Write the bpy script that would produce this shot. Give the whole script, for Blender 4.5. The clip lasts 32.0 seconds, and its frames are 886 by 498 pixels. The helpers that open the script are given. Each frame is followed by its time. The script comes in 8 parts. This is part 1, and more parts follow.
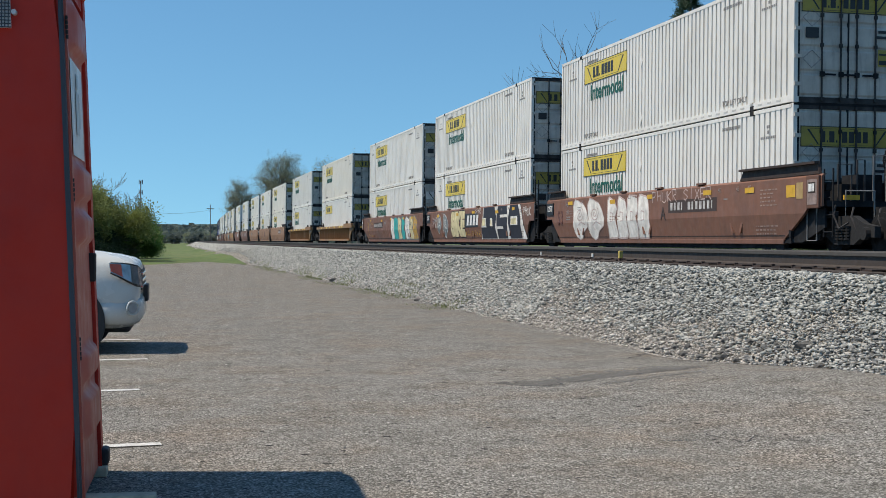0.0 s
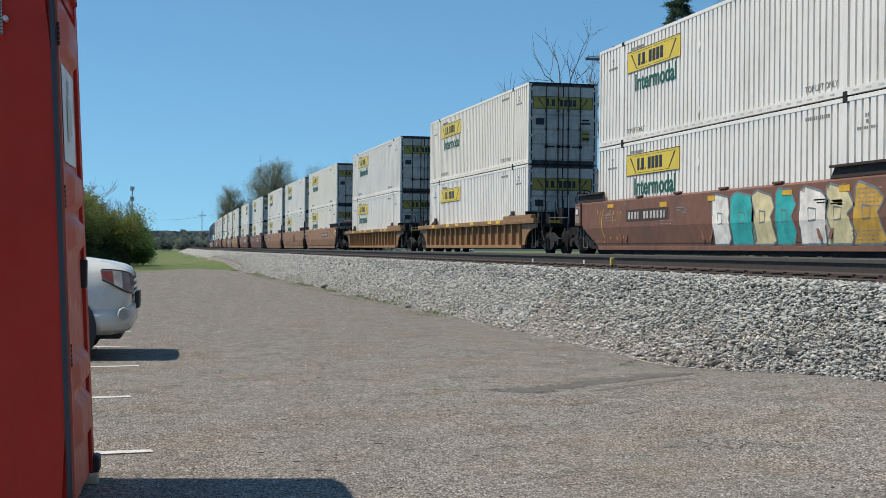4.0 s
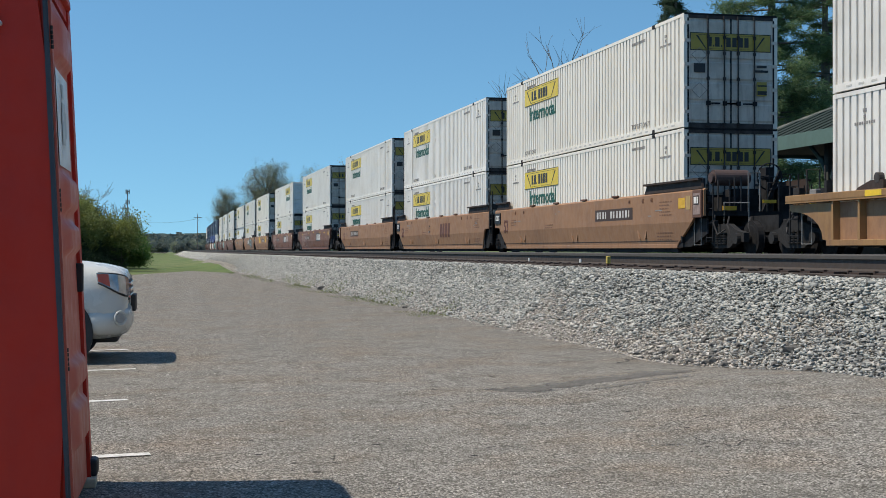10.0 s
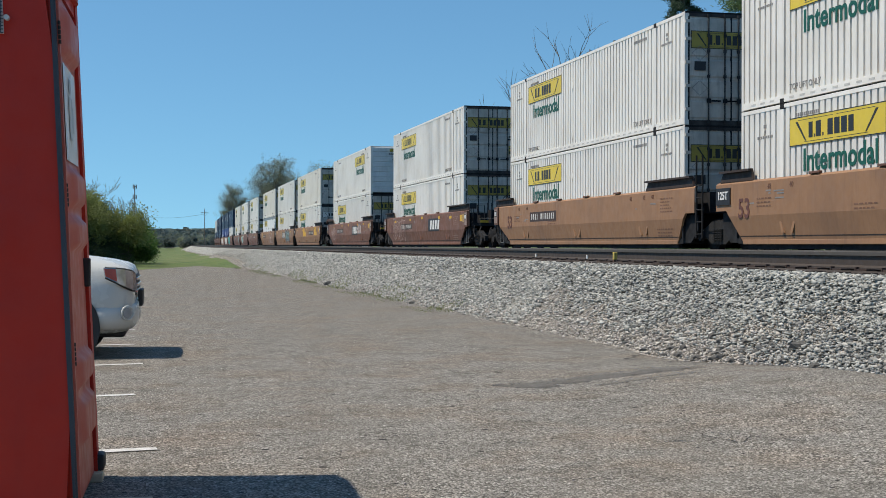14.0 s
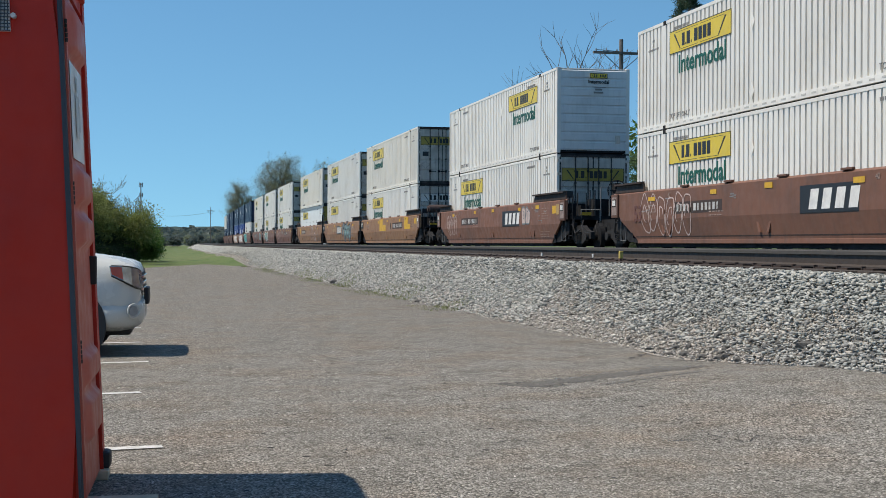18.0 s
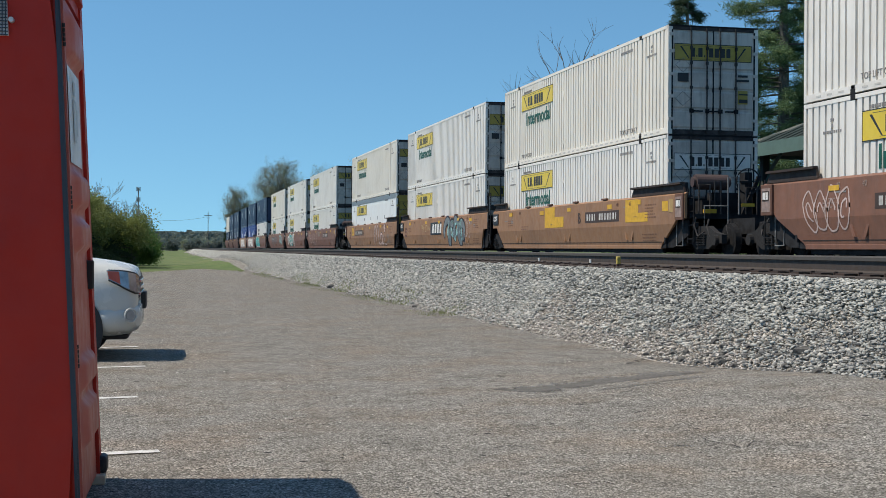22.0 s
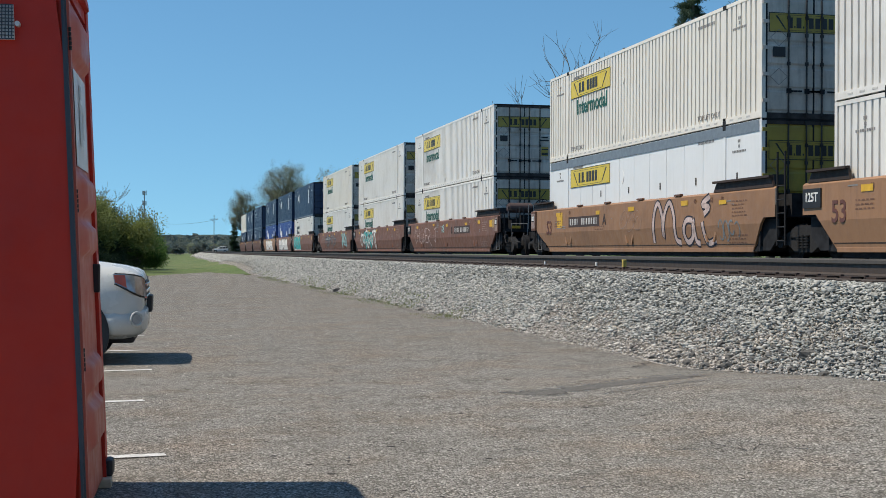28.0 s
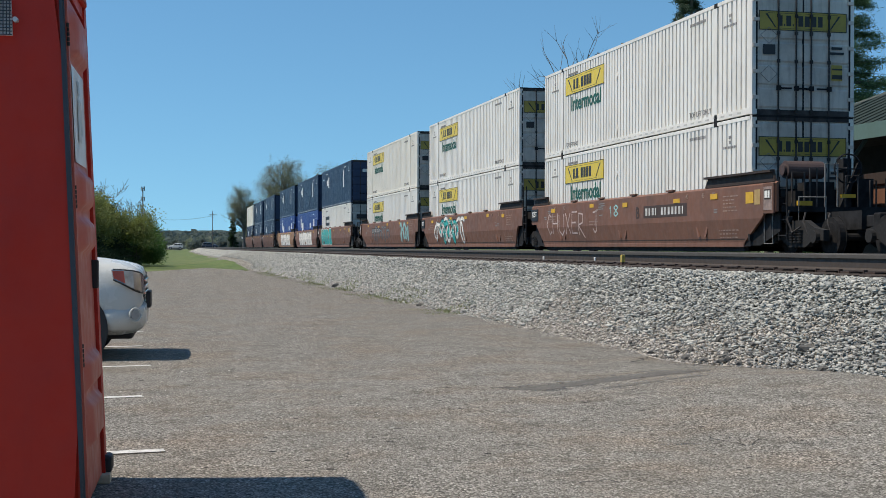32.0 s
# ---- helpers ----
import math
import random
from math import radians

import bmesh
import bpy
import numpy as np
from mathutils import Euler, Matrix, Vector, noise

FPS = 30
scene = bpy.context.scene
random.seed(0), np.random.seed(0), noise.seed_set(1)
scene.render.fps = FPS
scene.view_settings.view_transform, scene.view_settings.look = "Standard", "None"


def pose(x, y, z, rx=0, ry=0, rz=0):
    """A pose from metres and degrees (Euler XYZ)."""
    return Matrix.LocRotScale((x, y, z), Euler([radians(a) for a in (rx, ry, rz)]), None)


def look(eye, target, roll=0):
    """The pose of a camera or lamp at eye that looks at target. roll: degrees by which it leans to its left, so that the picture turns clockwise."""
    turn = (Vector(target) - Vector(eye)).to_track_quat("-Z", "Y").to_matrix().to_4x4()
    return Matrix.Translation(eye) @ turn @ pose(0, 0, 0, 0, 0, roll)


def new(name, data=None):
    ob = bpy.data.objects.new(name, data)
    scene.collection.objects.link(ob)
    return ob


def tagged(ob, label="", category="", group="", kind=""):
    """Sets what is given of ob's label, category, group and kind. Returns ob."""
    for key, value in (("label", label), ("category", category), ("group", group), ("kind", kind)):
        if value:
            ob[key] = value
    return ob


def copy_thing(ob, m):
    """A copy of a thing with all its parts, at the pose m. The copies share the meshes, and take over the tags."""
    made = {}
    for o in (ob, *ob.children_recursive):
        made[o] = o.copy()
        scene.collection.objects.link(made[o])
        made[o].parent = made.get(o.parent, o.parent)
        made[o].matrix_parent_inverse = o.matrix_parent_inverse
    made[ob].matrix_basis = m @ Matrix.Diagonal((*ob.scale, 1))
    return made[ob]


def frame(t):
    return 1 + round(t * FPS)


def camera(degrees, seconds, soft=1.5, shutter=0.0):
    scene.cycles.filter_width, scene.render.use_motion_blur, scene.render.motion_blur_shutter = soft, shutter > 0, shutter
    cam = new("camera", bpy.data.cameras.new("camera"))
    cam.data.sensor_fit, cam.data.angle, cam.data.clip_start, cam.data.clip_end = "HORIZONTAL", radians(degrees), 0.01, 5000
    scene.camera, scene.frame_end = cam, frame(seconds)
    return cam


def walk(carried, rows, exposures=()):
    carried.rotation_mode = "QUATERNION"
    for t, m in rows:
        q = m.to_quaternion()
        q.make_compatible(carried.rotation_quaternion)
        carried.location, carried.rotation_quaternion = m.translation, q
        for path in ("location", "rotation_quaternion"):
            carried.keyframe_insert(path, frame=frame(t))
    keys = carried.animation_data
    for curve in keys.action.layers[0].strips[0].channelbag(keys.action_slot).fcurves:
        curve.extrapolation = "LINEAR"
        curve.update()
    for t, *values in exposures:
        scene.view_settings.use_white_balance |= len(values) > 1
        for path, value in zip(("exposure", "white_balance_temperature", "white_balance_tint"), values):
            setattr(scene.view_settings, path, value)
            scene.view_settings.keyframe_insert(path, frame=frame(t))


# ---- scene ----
EYE = (0.0, 0.0, 1.25)
RAIL = 1.083          # rail top above the lot
TRACK = 14.955        # middle of the track, straight part
BEND_AT, BEND = 30.0, 7800.0
cam = camera(37.0, 32.0, soft=0.4)


def aim(yaw, pitch, roll):
    a, b = radians(yaw), radians(pitch)
    way = Vector((-math.sin(a) * math.cos(b), math.cos(a) * math.cos(b), math.sin(b)))
    return look(EYE, Vector(EYE) + way * 10, roll)


PATH = [
    (0, -12.86, -0.27, 0.51),
    (0.5, -12.72, -0.36, 0.41),
    (1, -12.74, -0.33, 0.37),
    (1.5, -12.98, -0.20, 0.41),
    (2, -13.02, -0.13, 0.40),
    (2.5, -13.13, -0.08, 0.34),
    (3, -13.18, 0.02, 0.42),
    (3.5, -13.25, 0.05, 0.58),
    (5.5, -13.05, -0.12, 0.27),
    (6, -13.15, -0.08, 0.24),
    (6.5, -13.07, -0.09, 0.11),
    (7, -13.01, -0.12, -0.06),
    (7.5, -13.08, -0.09, -0.10),
    (8, -13.22, -0.01, -0.04),
    (8.5, -13.29, -0.01, -0.02),
    (9, -13.39, -0.05, -0.15),
    (9.5, -13.43, -0.06, -0.23),
    (10, -13.38, 0.03, -0.02),
    (10.5, -13.33, 0.17, 0.29),
    (11, -13.24, 0.16, 0.47),
    (11.5, -13.16, -0.01, 0.43),
    (12, -13.16, -0.09, 0.42),
    (12.5, -13.10, -0.12, 0.29),
    (13, -13.19, -0.20, 0.11),
    (13.5, -13.13, -0.18, 0.03),
    (14, -13.09, -0.16, 0.10),
    (14.5, -13.04, -0.08, 0.14),
    (16.5, -12.99, -0.20, 0.11),
    (17, -12.90, -0.15, 0.30),
    (17.5, -12.75, -0.19, 0.34),
    (18, -12.84, -0.22, 0.21),
    (18.5, -12.86, -0.21, 0.23),
    (19, -12.85, -0.20, 0.32),
    (19.5, -12.88, -0.18, 0.44),
    (20, -12.89, -0.22, 0.36),
    (20.5, -12.95, -0.25, 0.18),
    (21, -12.86, -0.22, 0.18),
    (21.5, -12.86, -0.14, 0.23),
    (22, -12.95, 0.00, 0.33),
    (22.5, -12.95, -0.01, 0.27),
    (23, -12.92, -0.01, 0.11),
    (23.5, -12.91, 0.04, 0.19),
    (24, -12.96, 0.10, 0.47),
    (24.5, -12.91, 0.08, 0.62),
    (25, -12.85, -0.08, 0.48),
    (25.5, -12.85, -0.09, 0.37),
    (27.5, -12.73, 0.14, 0.32),
    (28, -12.70, 0.14, 0.27),
    (28.5, -12.75, 0.18, 0.45),
    (29, -12.78, 0.16, 0.54),
    (29.5, -12.72, 0.01, 0.36),
    (30, -12.70, 0.00, 0.19),
    (30.5, -12.66, -0.02, 0.26),
    (31, -12.53, 0.10, 0.40),
    (31.5, -12.54, -0.02, 0.41),
    (32, -12.76, -0.06, 0.19),
]

walk(cam, [(t, aim(a, b, c)) for t, a, b, c in PATH])

# ---- light ----
SUN_EL, SUN_AZ = radians(61), math.atan2(-0.98, 0.13)
world = bpy.data.worlds.new("world")
scene.world = world
world.use_nodes = True
_nt = world.node_tree
_sky = _nt.nodes.new("ShaderNodeTexSky")
_sky.sky_type = "NISHITA"
_sky.sun_disc = False
_sky.sun_elevation, _sky.sun_rotation = SUN_EL, SUN_AZ
_sky.altitude, _sky.air_density, _sky.dust_density, _sky.ozone_density = 0, 1.0, 0.0, 2.0
# the air near the ground is clear: look a little above each direction, and take some red out
_co, _map, _tint = _nt.nodes.new("ShaderNodeTexCoord"), _nt.nodes.new("ShaderNodeMapping"), _nt.nodes.new("ShaderNodeMix")
_map.inputs["Location"].default_value, _map.inputs["Scale"].default_value = (0, 0, 0.115), (1, 1, 0.94)
_tint.data_type, _tint.blend_type = "RGBA", "MULTIPLY"
_tint.inputs[0].default_value, _tint.inputs[7].default_value = 1.0, (0.685, 1.01, 1.075, 1)
_nt.links.new(_co.outputs["Generated"], _map.inputs[0])
_nt.links.new(_map.outputs[0], _sky.inputs[0])
_nt.links.new(_sky.outputs[0], _tint.inputs[6])
_nt.links.new(_tint.outputs[2], _nt.nodes["Background"].inputs[0])
_nt.nodes["Background"].inputs[1].default_value = 0.125
_lamp = bpy.data.lights.new("sun", "SUN")
_lamp.energy, _lamp.angle, _lamp.color = 4.9, radians(0.53), (1.0, 0.895, 0.75)
sun = new("sun", _lamp)
_dir = Vector((math.sin(SUN_AZ) * math.cos(SUN_EL), math.cos(SUN_AZ) * math.cos(SUN_EL), math.sin(SUN_EL)))
sun.matrix_basis = look(_dir * 50, (0, 0, 0))
scene.view_settings.exposure = 0.0


# ---- materials ----
def ramp(nt, src, stops):
    r = nt.nodes.new("ShaderNodeValToRGB")
    while len(r.color_ramp.elements) < len(stops):
        r.color_ramp.elements.new(0.5)
    for e, (p, c) in zip(r.color_ramp.elements, stops):
        e.position, e.color = p, (*c, 1) if len(c) == 3 else c
    nt.links.new(src, r.inputs[0])
    return r.outputs[0]


def noise_of(nt, scale, detail=4.0, rough=0.6, stretch=(1, 1, 1), space="Object"):
    tc = nt.nodes.new("ShaderNodeTexCoord")
    mp = nt.nodes.new("ShaderNodeMapping")
    mp.inputs["Scale"].default_value = stretch
    n = nt.nodes.new("ShaderNodeTexNoise")
    n.inputs["Scale"].default_value, n.inputs["Detail"].default_value, n.inputs["Roughness"].default_value = scale, detail, rough
    nt.links.new(tc.outputs[space], mp.inputs[0])
    nt.links.new(mp.outputs[0], n.inputs[0])
    return n.outputs[0]


def mixed(nt, fac, a, b, mode="MIX"):
    m = nt.nodes.new("ShaderNodeMix")
    m.data_type, m.blend_type = "RGBA", mode
    for i, v in ((0, fac), (6, a), (7, b)):
        if isinstance(v, (int, float)):
            m.inputs[i].default_value = v
        elif isinstance(v, tuple):
            m.inputs[i].default_value = (*v, 1)
        else:
            nt.links.new(v, m.inputs[i])
    return m.outputs[2]


def base_mat(name, rough=0.6, metal=0.0):
    m = bpy.data.materials.new(name)
    m.use_nodes = True
    nt = m.node_tree
    b = nt.nodes["Principled BSDF"]
    b.inputs["Roughness"].default_value, b.inputs["Metallic"].default_value = rough, metal
    return m, nt, b


def bump(nt, b, height, strength=0.3, dist=0.01):
    n = nt.nodes.new("ShaderNodeBump")
    n.inputs["Strength"].default_value, n.inputs["Distance"].default_value = strength, dist
    nt.links.new(height, n.inputs["Height"])
    nt.links.new(n.outputs[0], b.inputs["Normal"])


def painted(name, col, dirt=(0.12, 0.09, 0.07), amount=0.35, rough=0.5, scale=1.2, streak=6.0, vary=0.06, metal=0.0, grain=0.04):
    """Paint on metal or plastic, with streaks running down, blotches and slight differences from piece to piece."""
    m, nt, b = base_mat(name, rough, metal)
    big = ramp(nt, noise_of(nt, scale, 5, 0.65), [(0.45, (0, 0, 0)), (0.8, (amount,) * 3)])
    fine = ramp(nt, noise_of(nt, scale * 3, 6, 0.7, (streak, streak, 0.5)), [(0.5, (0, 0, 0)), (0.85, (amount,) * 3)])
    c = mixed(nt, big, col, dirt)
    c = mixed(nt, fine, c, dirt)
    oi = nt.nodes.new("ShaderNodeObjectInfo")
    tone = ramp(nt, oi.outputs["Random"], [(0.0, (1 - vary,) * 3), (1.0, (1.0,) * 3)])
    c = mixed(nt, 1.0, c, tone, "MULTIPLY")
    nt.links.new(c, b.inputs["Base Color"])
    rr = ramp(nt, noise_of(nt, scale * 5, 3), [(0.3, (rough - 0.12,) * 3), (0.7, (rough + 0.15,) * 3)])
    nt.links.new(rr, b.inputs["Roughness"])
    if grain:
        bump(nt, b, noise_of(nt, 9, 4), grain, 0.02)
    return m


def plain(name, col, rough=0.5, metal=0.0, vary=0.15, scale=6.0):
    m, nt, b = base_mat(name, rough, metal)
    lo, hi = tuple(c * (1 - vary) for c in col), tuple(min(1, c * (1 + vary)) for c in col)
    nt.links.new(ramp(nt, noise_of(nt, scale, 5), [(0.3, lo), (0.7, hi)]), b.inputs["Base Color"])
    return m


def ground_mat(name, stops, scale, speck=None, rough=0.9, strength=0.6, dist=0.02, patch=None, extra=None):
    m, nt, b = base_mat(name, rough)
    c = ramp(nt, noise_of(nt, scale, 8, 0.75), stops)
    if speck:
        v = nt.nodes.new("ShaderNodeTexVoronoi")
        v.inputs["Scale"].default_value = speck[0]
        tc = nt.nodes.new("ShaderNodeTexCoord")
        nt.links.new(tc.outputs["Object"], v.inputs["Vector"])
        bw = nt.nodes.new("ShaderNodeRGBToBW")
        nt.links.new(v.outputs["Color"], bw.inputs[0])
        c = mixed(nt, speck[1], c, ramp(nt, bw.outputs[0], speck[2]))
    if patch:
        p = ramp(nt, noise_of(nt, patch[0], 5, 0.6, patch[3] if len(patch) > 3 else (1, 1, 1)), [(0.42, (0, 0, 0)), (0.66, (patch[1],) * 3)])
        c = mixed(nt, p, c, patch[2])
    if extra:
        c = extra(nt, c)
    nt.links.new(c, b.inputs["Base Color"])
    bump(nt, b, noise_of(nt, scale * 2.2, 6, 0.8), strength, dist)
    return m


M = {}
def stony(name, stops, cells, pit, joint, bed, rough=0.95, patch=None, lift=0.012, worn=False):
    """Crushed stone set in a dark binder: each cell a tone of its own, the joints between them darker and lower."""
    m, nt, b = base_mat(name, rough)
    b.inputs["Specular IOR Level"].default_value = 0.15
    tc = nt.nodes.new("ShaderNodeTexCoord")
    wob = nt.nodes.new("ShaderNodeMix")
    wob.data_type, wob.blend_type = "RGBA", "ADD"
    wob.inputs[0].default_value = 0.006
    nz = nt.nodes.new("ShaderNodeTexNoise")
    nz.inputs["Scale"].default_value = cells * 0.7
    nt.links.new(tc.outputs["Object"], nz.inputs[0])
    nt.links.new(tc.outputs["Object"], wob.inputs[6])
    nt.links.new(nz.outputs[1], wob.inputs[7])
    v = nt.nodes.new("ShaderNodeTexVoronoi")
    v.inputs["Scale"].default_value = cells
    nt.links.new(wob.outputs[2], v.inputs["Vector"])
    bw = nt.nodes.new("ShaderNodeRGBToBW")
    nt.links.new(v.outputs["Color"], bw.inputs[0])
    c = ramp(nt, bw.outputs[0], stops)
    gap = ramp(nt, v.outputs["Distance"], [(joint, (0, 0, 0)), (joint + 0.22, (1, 1, 1))])
    c = mixed(nt, gap, c, bed)
    v2 = nt.nodes.new("ShaderNodeTexVoronoi")
    v2.inputs["Scale"].default_value = cells * 0.55
    nt.links.new(wob.outputs[2], v2.inputs["Vector"])
    bw2 = nt.nodes.new("ShaderNodeRGBToBW")
    nt.links.new(v2.outputs["Color"], bw2.inputs[0])
    hole = ramp(nt, bw2.outputs[0], [(0.0, (pit,) * 3), (0.19, (pit * 0.7,) * 3), (0.23, (0, 0, 0))])
    c = mixed(nt, hole, c, bed)
    c = mixed(nt, ramp(nt, noise_of(nt, 2.3, 6, 0.7), [(0.35, (0, 0, 0)), (0.75, (0.45, 0.45, 0.45))]), c, tuple(0.55 * q + 0.02 for q in stops[1][1]))
    if patch:
        p = ramp(nt, noise_of(nt, patch[0], 5, 0.6, patch[3]), [(0.42, (0, 0, 0)), (0.66, (patch[1],) * 3)])
        c = mixed(nt, p, c, patch[2])
    if worn:
        # reddish stone here and there, grimy blotches, and single lost stones that leave dark holes
        c = mixed(nt, ramp(nt, noise_of(nt, 0.9, 5, 0.65), [(0.46, (0, 0, 0)), (0.70, (0.75, 0.75, 0.75))]), c, (1.0, 0.86, 0.75), "MULTIPLY")
        c = mixed(nt, ramp(nt, noise_of(nt, 2.1, 7, 0.72), [(0.48, (0, 0, 0)), (0.74, (0.75, 0.75, 0.75))]), c, (0.52, 0.52, 0.51), "MULTIPLY")
        c = mixed(nt, ramp(nt, noise_of(nt, 9.0, 5, 0.7), [(0.50, (0, 0, 0)), (0.72, (0.65, 0.65, 0.65))]), c, (0.55, 0.54, 0.52), "MULTIPLY")
        for size, far in ((8.0, 0.10), (3.2, 0.075)):
            vh = nt.nodes.new("ShaderNodeTexVoronoi")
            vh.inputs["Scale"].default_value = size
            nt.links.new(wob.outputs[2], vh.inputs["Vector"])
            some = nt.nodes.new("ShaderNodeRGBToBW")
            nt.links.new(vh.outputs["Color"], some.inputs[0])
            spot = ramp(nt, vh.outputs["Distance"], [(far, (1, 1, 1)), (far + 0.03, (0, 0, 0))])
            pick = ramp(nt, some.outputs[0], [(0.55, (0, 0, 0)), (0.58, (0.9, 0.9, 0.9))])
            c = mixed(nt, mixed(nt, 1.0, spot, pick, "MULTIPLY"), c, (0.022, 0.02, 0.019))
    nt.links.new(c, b.inputs["Base Color"])
    h = nt.nodes.new("ShaderNodeMath")
    h.operation = "SUBTRACT"
    nt.links.new(bw.outputs[0], h.inputs[0])
    nt.links.new(v.outputs["Distance"], h.inputs[1])
    bump(nt, b, h.outputs[0], 1.0, lift)
    return m


M["asphalt"] = stony("asphalt", [(0.10, (0.10, 0.095, 0.082)), (0.40, (0.35, 0.329, 0.293)), (0.70, (0.47, 0.443, 0.398)), (0.95, (0.81, 0.772, 0.70))], 74.0, 0.95, 0.48, (0.095, 0.088, 0.075),
                     patch=(0.35, 0.30, (0.235, 0.222, 0.19), (1.0, 0.35, 1.0)), lift=0.012, worn=True)
M["fines"] = stony("pale_gravel", [(0.10, (0.13, 0.12, 0.105)), (0.40, (0.40, 0.375, 0.33)), (0.70, (0.53, 0.50, 0.445)), (0.95, (0.68, 0.65, 0.59))], 34.0, 0.7, 0.40, (0.09, 0.08, 0.068),
                   patch=(0.8, 0.35, (0.27, 0.25, 0.22), (1, 1, 1)), lift=0.02)
M["ballast_bed"] = stony("grey_ballast_bed", [(0.10, (0.06, 0.06, 0.058)), (0.40, (0.13, 0.13, 0.124)), (0.70, (0.25, 0.247, 0.235)), (0.95, (0.42, 0.41, 0.385))], 22.0, 0.8, 0.34, (0.022, 0.022, 0.021), lift=0.04)
M["grass"] = ground_mat("grass", [(0.32, (0.03, 0.06, 0.010)), (0.68, (0.12, 0.175, 0.036))], 0.45, strength=1.0, dist=0.12,
                        patch=(0.13, 0.55, (0.17, 0.165, 0.07)))
M["white"] = painted("white_container_paint", (0.83, 0.795, 0.73), (0.36, 0.30, 0.23), 0.40, 0.45, 0.5, 5.0, 0.10)
M["cool_white"] = painted("smooth_cool_white_paint", (0.78, 0.778, 0.755), (0.42, 0.40, 0.36), 0.2, 0.4, 0.5, 5.0, 0.03)
M["cream"] = painted("cream_container_paint", (0.82, 0.772, 0.68), (0.32, 0.26, 0.18), 0.28, 0.5, 0.5, 5.0, 0.06)
# doors: container white darkened for the shaded end, with brown grime over it
M["door"] = painted("shaded_white_door_paint", (0.66, 0.59, 0.51), (0.20, 0.155, 0.12), 0.7, 0.6, 0.8, 3.5, 0.12)
M["navy"] = painted("navy_container_paint", (0.018, 0.035, 0.085), (0.08, 0.08, 0.09), 0.3, 0.45, 0.6, 5.0, 0.1)
M["blue"] = painted("blue_container_paint", (0.03, 0.07, 0.30), (0.10, 0.10, 0.14), 0.3, 0.45, 0.6, 5.0, 0.1)
M["steel"] = plain("galvanised_steel", (0.30, 0.30, 0.30), 0.45, 0.6)
M["black"] = plain("black_paint", (0.018, 0.018, 0.02), 0.6, 0.0, 0.4, 3)
M["soot"] = plain("sooty_iron", (0.02, 0.0205, 0.0225), 0.9, 0.0, 0.5, 4)
M["dark_iron"] = plain("grimy_dark_iron", (0.055, 0.05, 0.048), 0.75, 0.0, 0.5, 4)
for _n in ("soot", "dark_iron"):
    M[_n].node_tree.nodes["Principled BSDF"].inputs["Specular IOR Level"].default_value = 0.2
M["brown"] = painted("brown_car_paint", (0.222, 0.101, 0.062), (0.105, 0.066, 0.05), 0.7, 0.6, 0.7, 3.0, 0.16)
M["orange_brown"] = painted("faded_orange_brown_car_paint", (0.32, 0.172, 0.088), (0.16, 0.092, 0.058), 0.6, 0.6, 0.7, 3.0, 0.08)
M["ochre"] = painted("ochre_car_paint", (0.32, 0.18, 0.07), (0.15, 0.078, 0.045), 0.8, 0.6, 0.8, 3.0, 0.1)
M["rust"] = painted("rusty_red_brown_steel", (0.15, 0.072, 0.048), (0.06, 0.04, 0.03), 0.6, 0.8, 1.0, 3.0, 0.2)
M["yellow"] = painted("yellow_sheet", (0.72, 0.53, 0.04), (0.35, 0.25, 0.06), 0.25, 0.4, 1.0, 2.0, 0.06)
# yellow on the door ends: dimmed copy with their shade painted in
M["yellow_shaded"] = painted("shaded_yellow_sheet", (0.42, 0.31, 0.05), (0.12, 0.09, 0.04), 0.5, 0.5, 1.0, 2.0, 0.06)
M["patch_yellow"] = plain("yellow_patch_paint", (0.62, 0.36, 0.03), 0.6)
M["green_ink"] = plain("dark_green_ink", (0.005, 0.085, 0.055), 0.5)
M["ink"] = plain("black_ink", (0.02, 0.02, 0.022), 0.5)
M["grey_ink"] = plain("faded_grey_ink", (0.22, 0.21, 0.20), 0.6)
M["white_ink"] = plain("white_ink", (0.72, 0.70, 0.66), 0.6)
M["maroon_ink"] = plain("maroon_ink", (0.12, 0.045, 0.032), 0.6)
M["rail_top"] = plain("worn_rail_head", (0.065, 0.059, 0.053), 0.8, 0.0)
M["rail"] = painted("brown_rail_steel", (0.05, 0.038, 0.031), (0.07, 0.05, 0.04), 0.45, 0.75, 2.0, 1.0, 0.05)
M["tie"] = plain("weathered_tie_wood", (0.062, 0.047, 0.038), 0.9, 0, 0.45, 8)
M["wheel"] = plain("wheel_steel", (0.02, 0.0195, 0.02), 0.95, 0.0, 0.4, 6)
M["wheel"].node_tree.nodes["Principled BSDF"].inputs["Specular IOR Level"].default_value = 0.1
M["grab_grey"] = plain("worn_pale_handrail_paint", (0.19, 0.187, 0.18), 0.6)


# ---- mesh helpers ----
def box(bm, x0, x1, y0, y1, z0, z1, bevel=0.0):
    v = [bm.verts.new((x, y, z)) for z in (z0, z1) for y in (y0, y1) for x in (x0, x1)]
    fs = [bm.faces.new([v[i] for i in q]) for q in ((0, 2, 3, 1), (4, 5, 7, 6), (0, 1, 5, 4), (2, 6, 7, 3), (0, 4, 6, 2), (1, 3, 7, 5))]
    if bevel:
        es = {e for f in fs for e in f.edges}
        bmesh.ops.bevel(bm, geom=list(es), offset=bevel, segments=2, affect="EDGES", profile=0.5)
    return fs


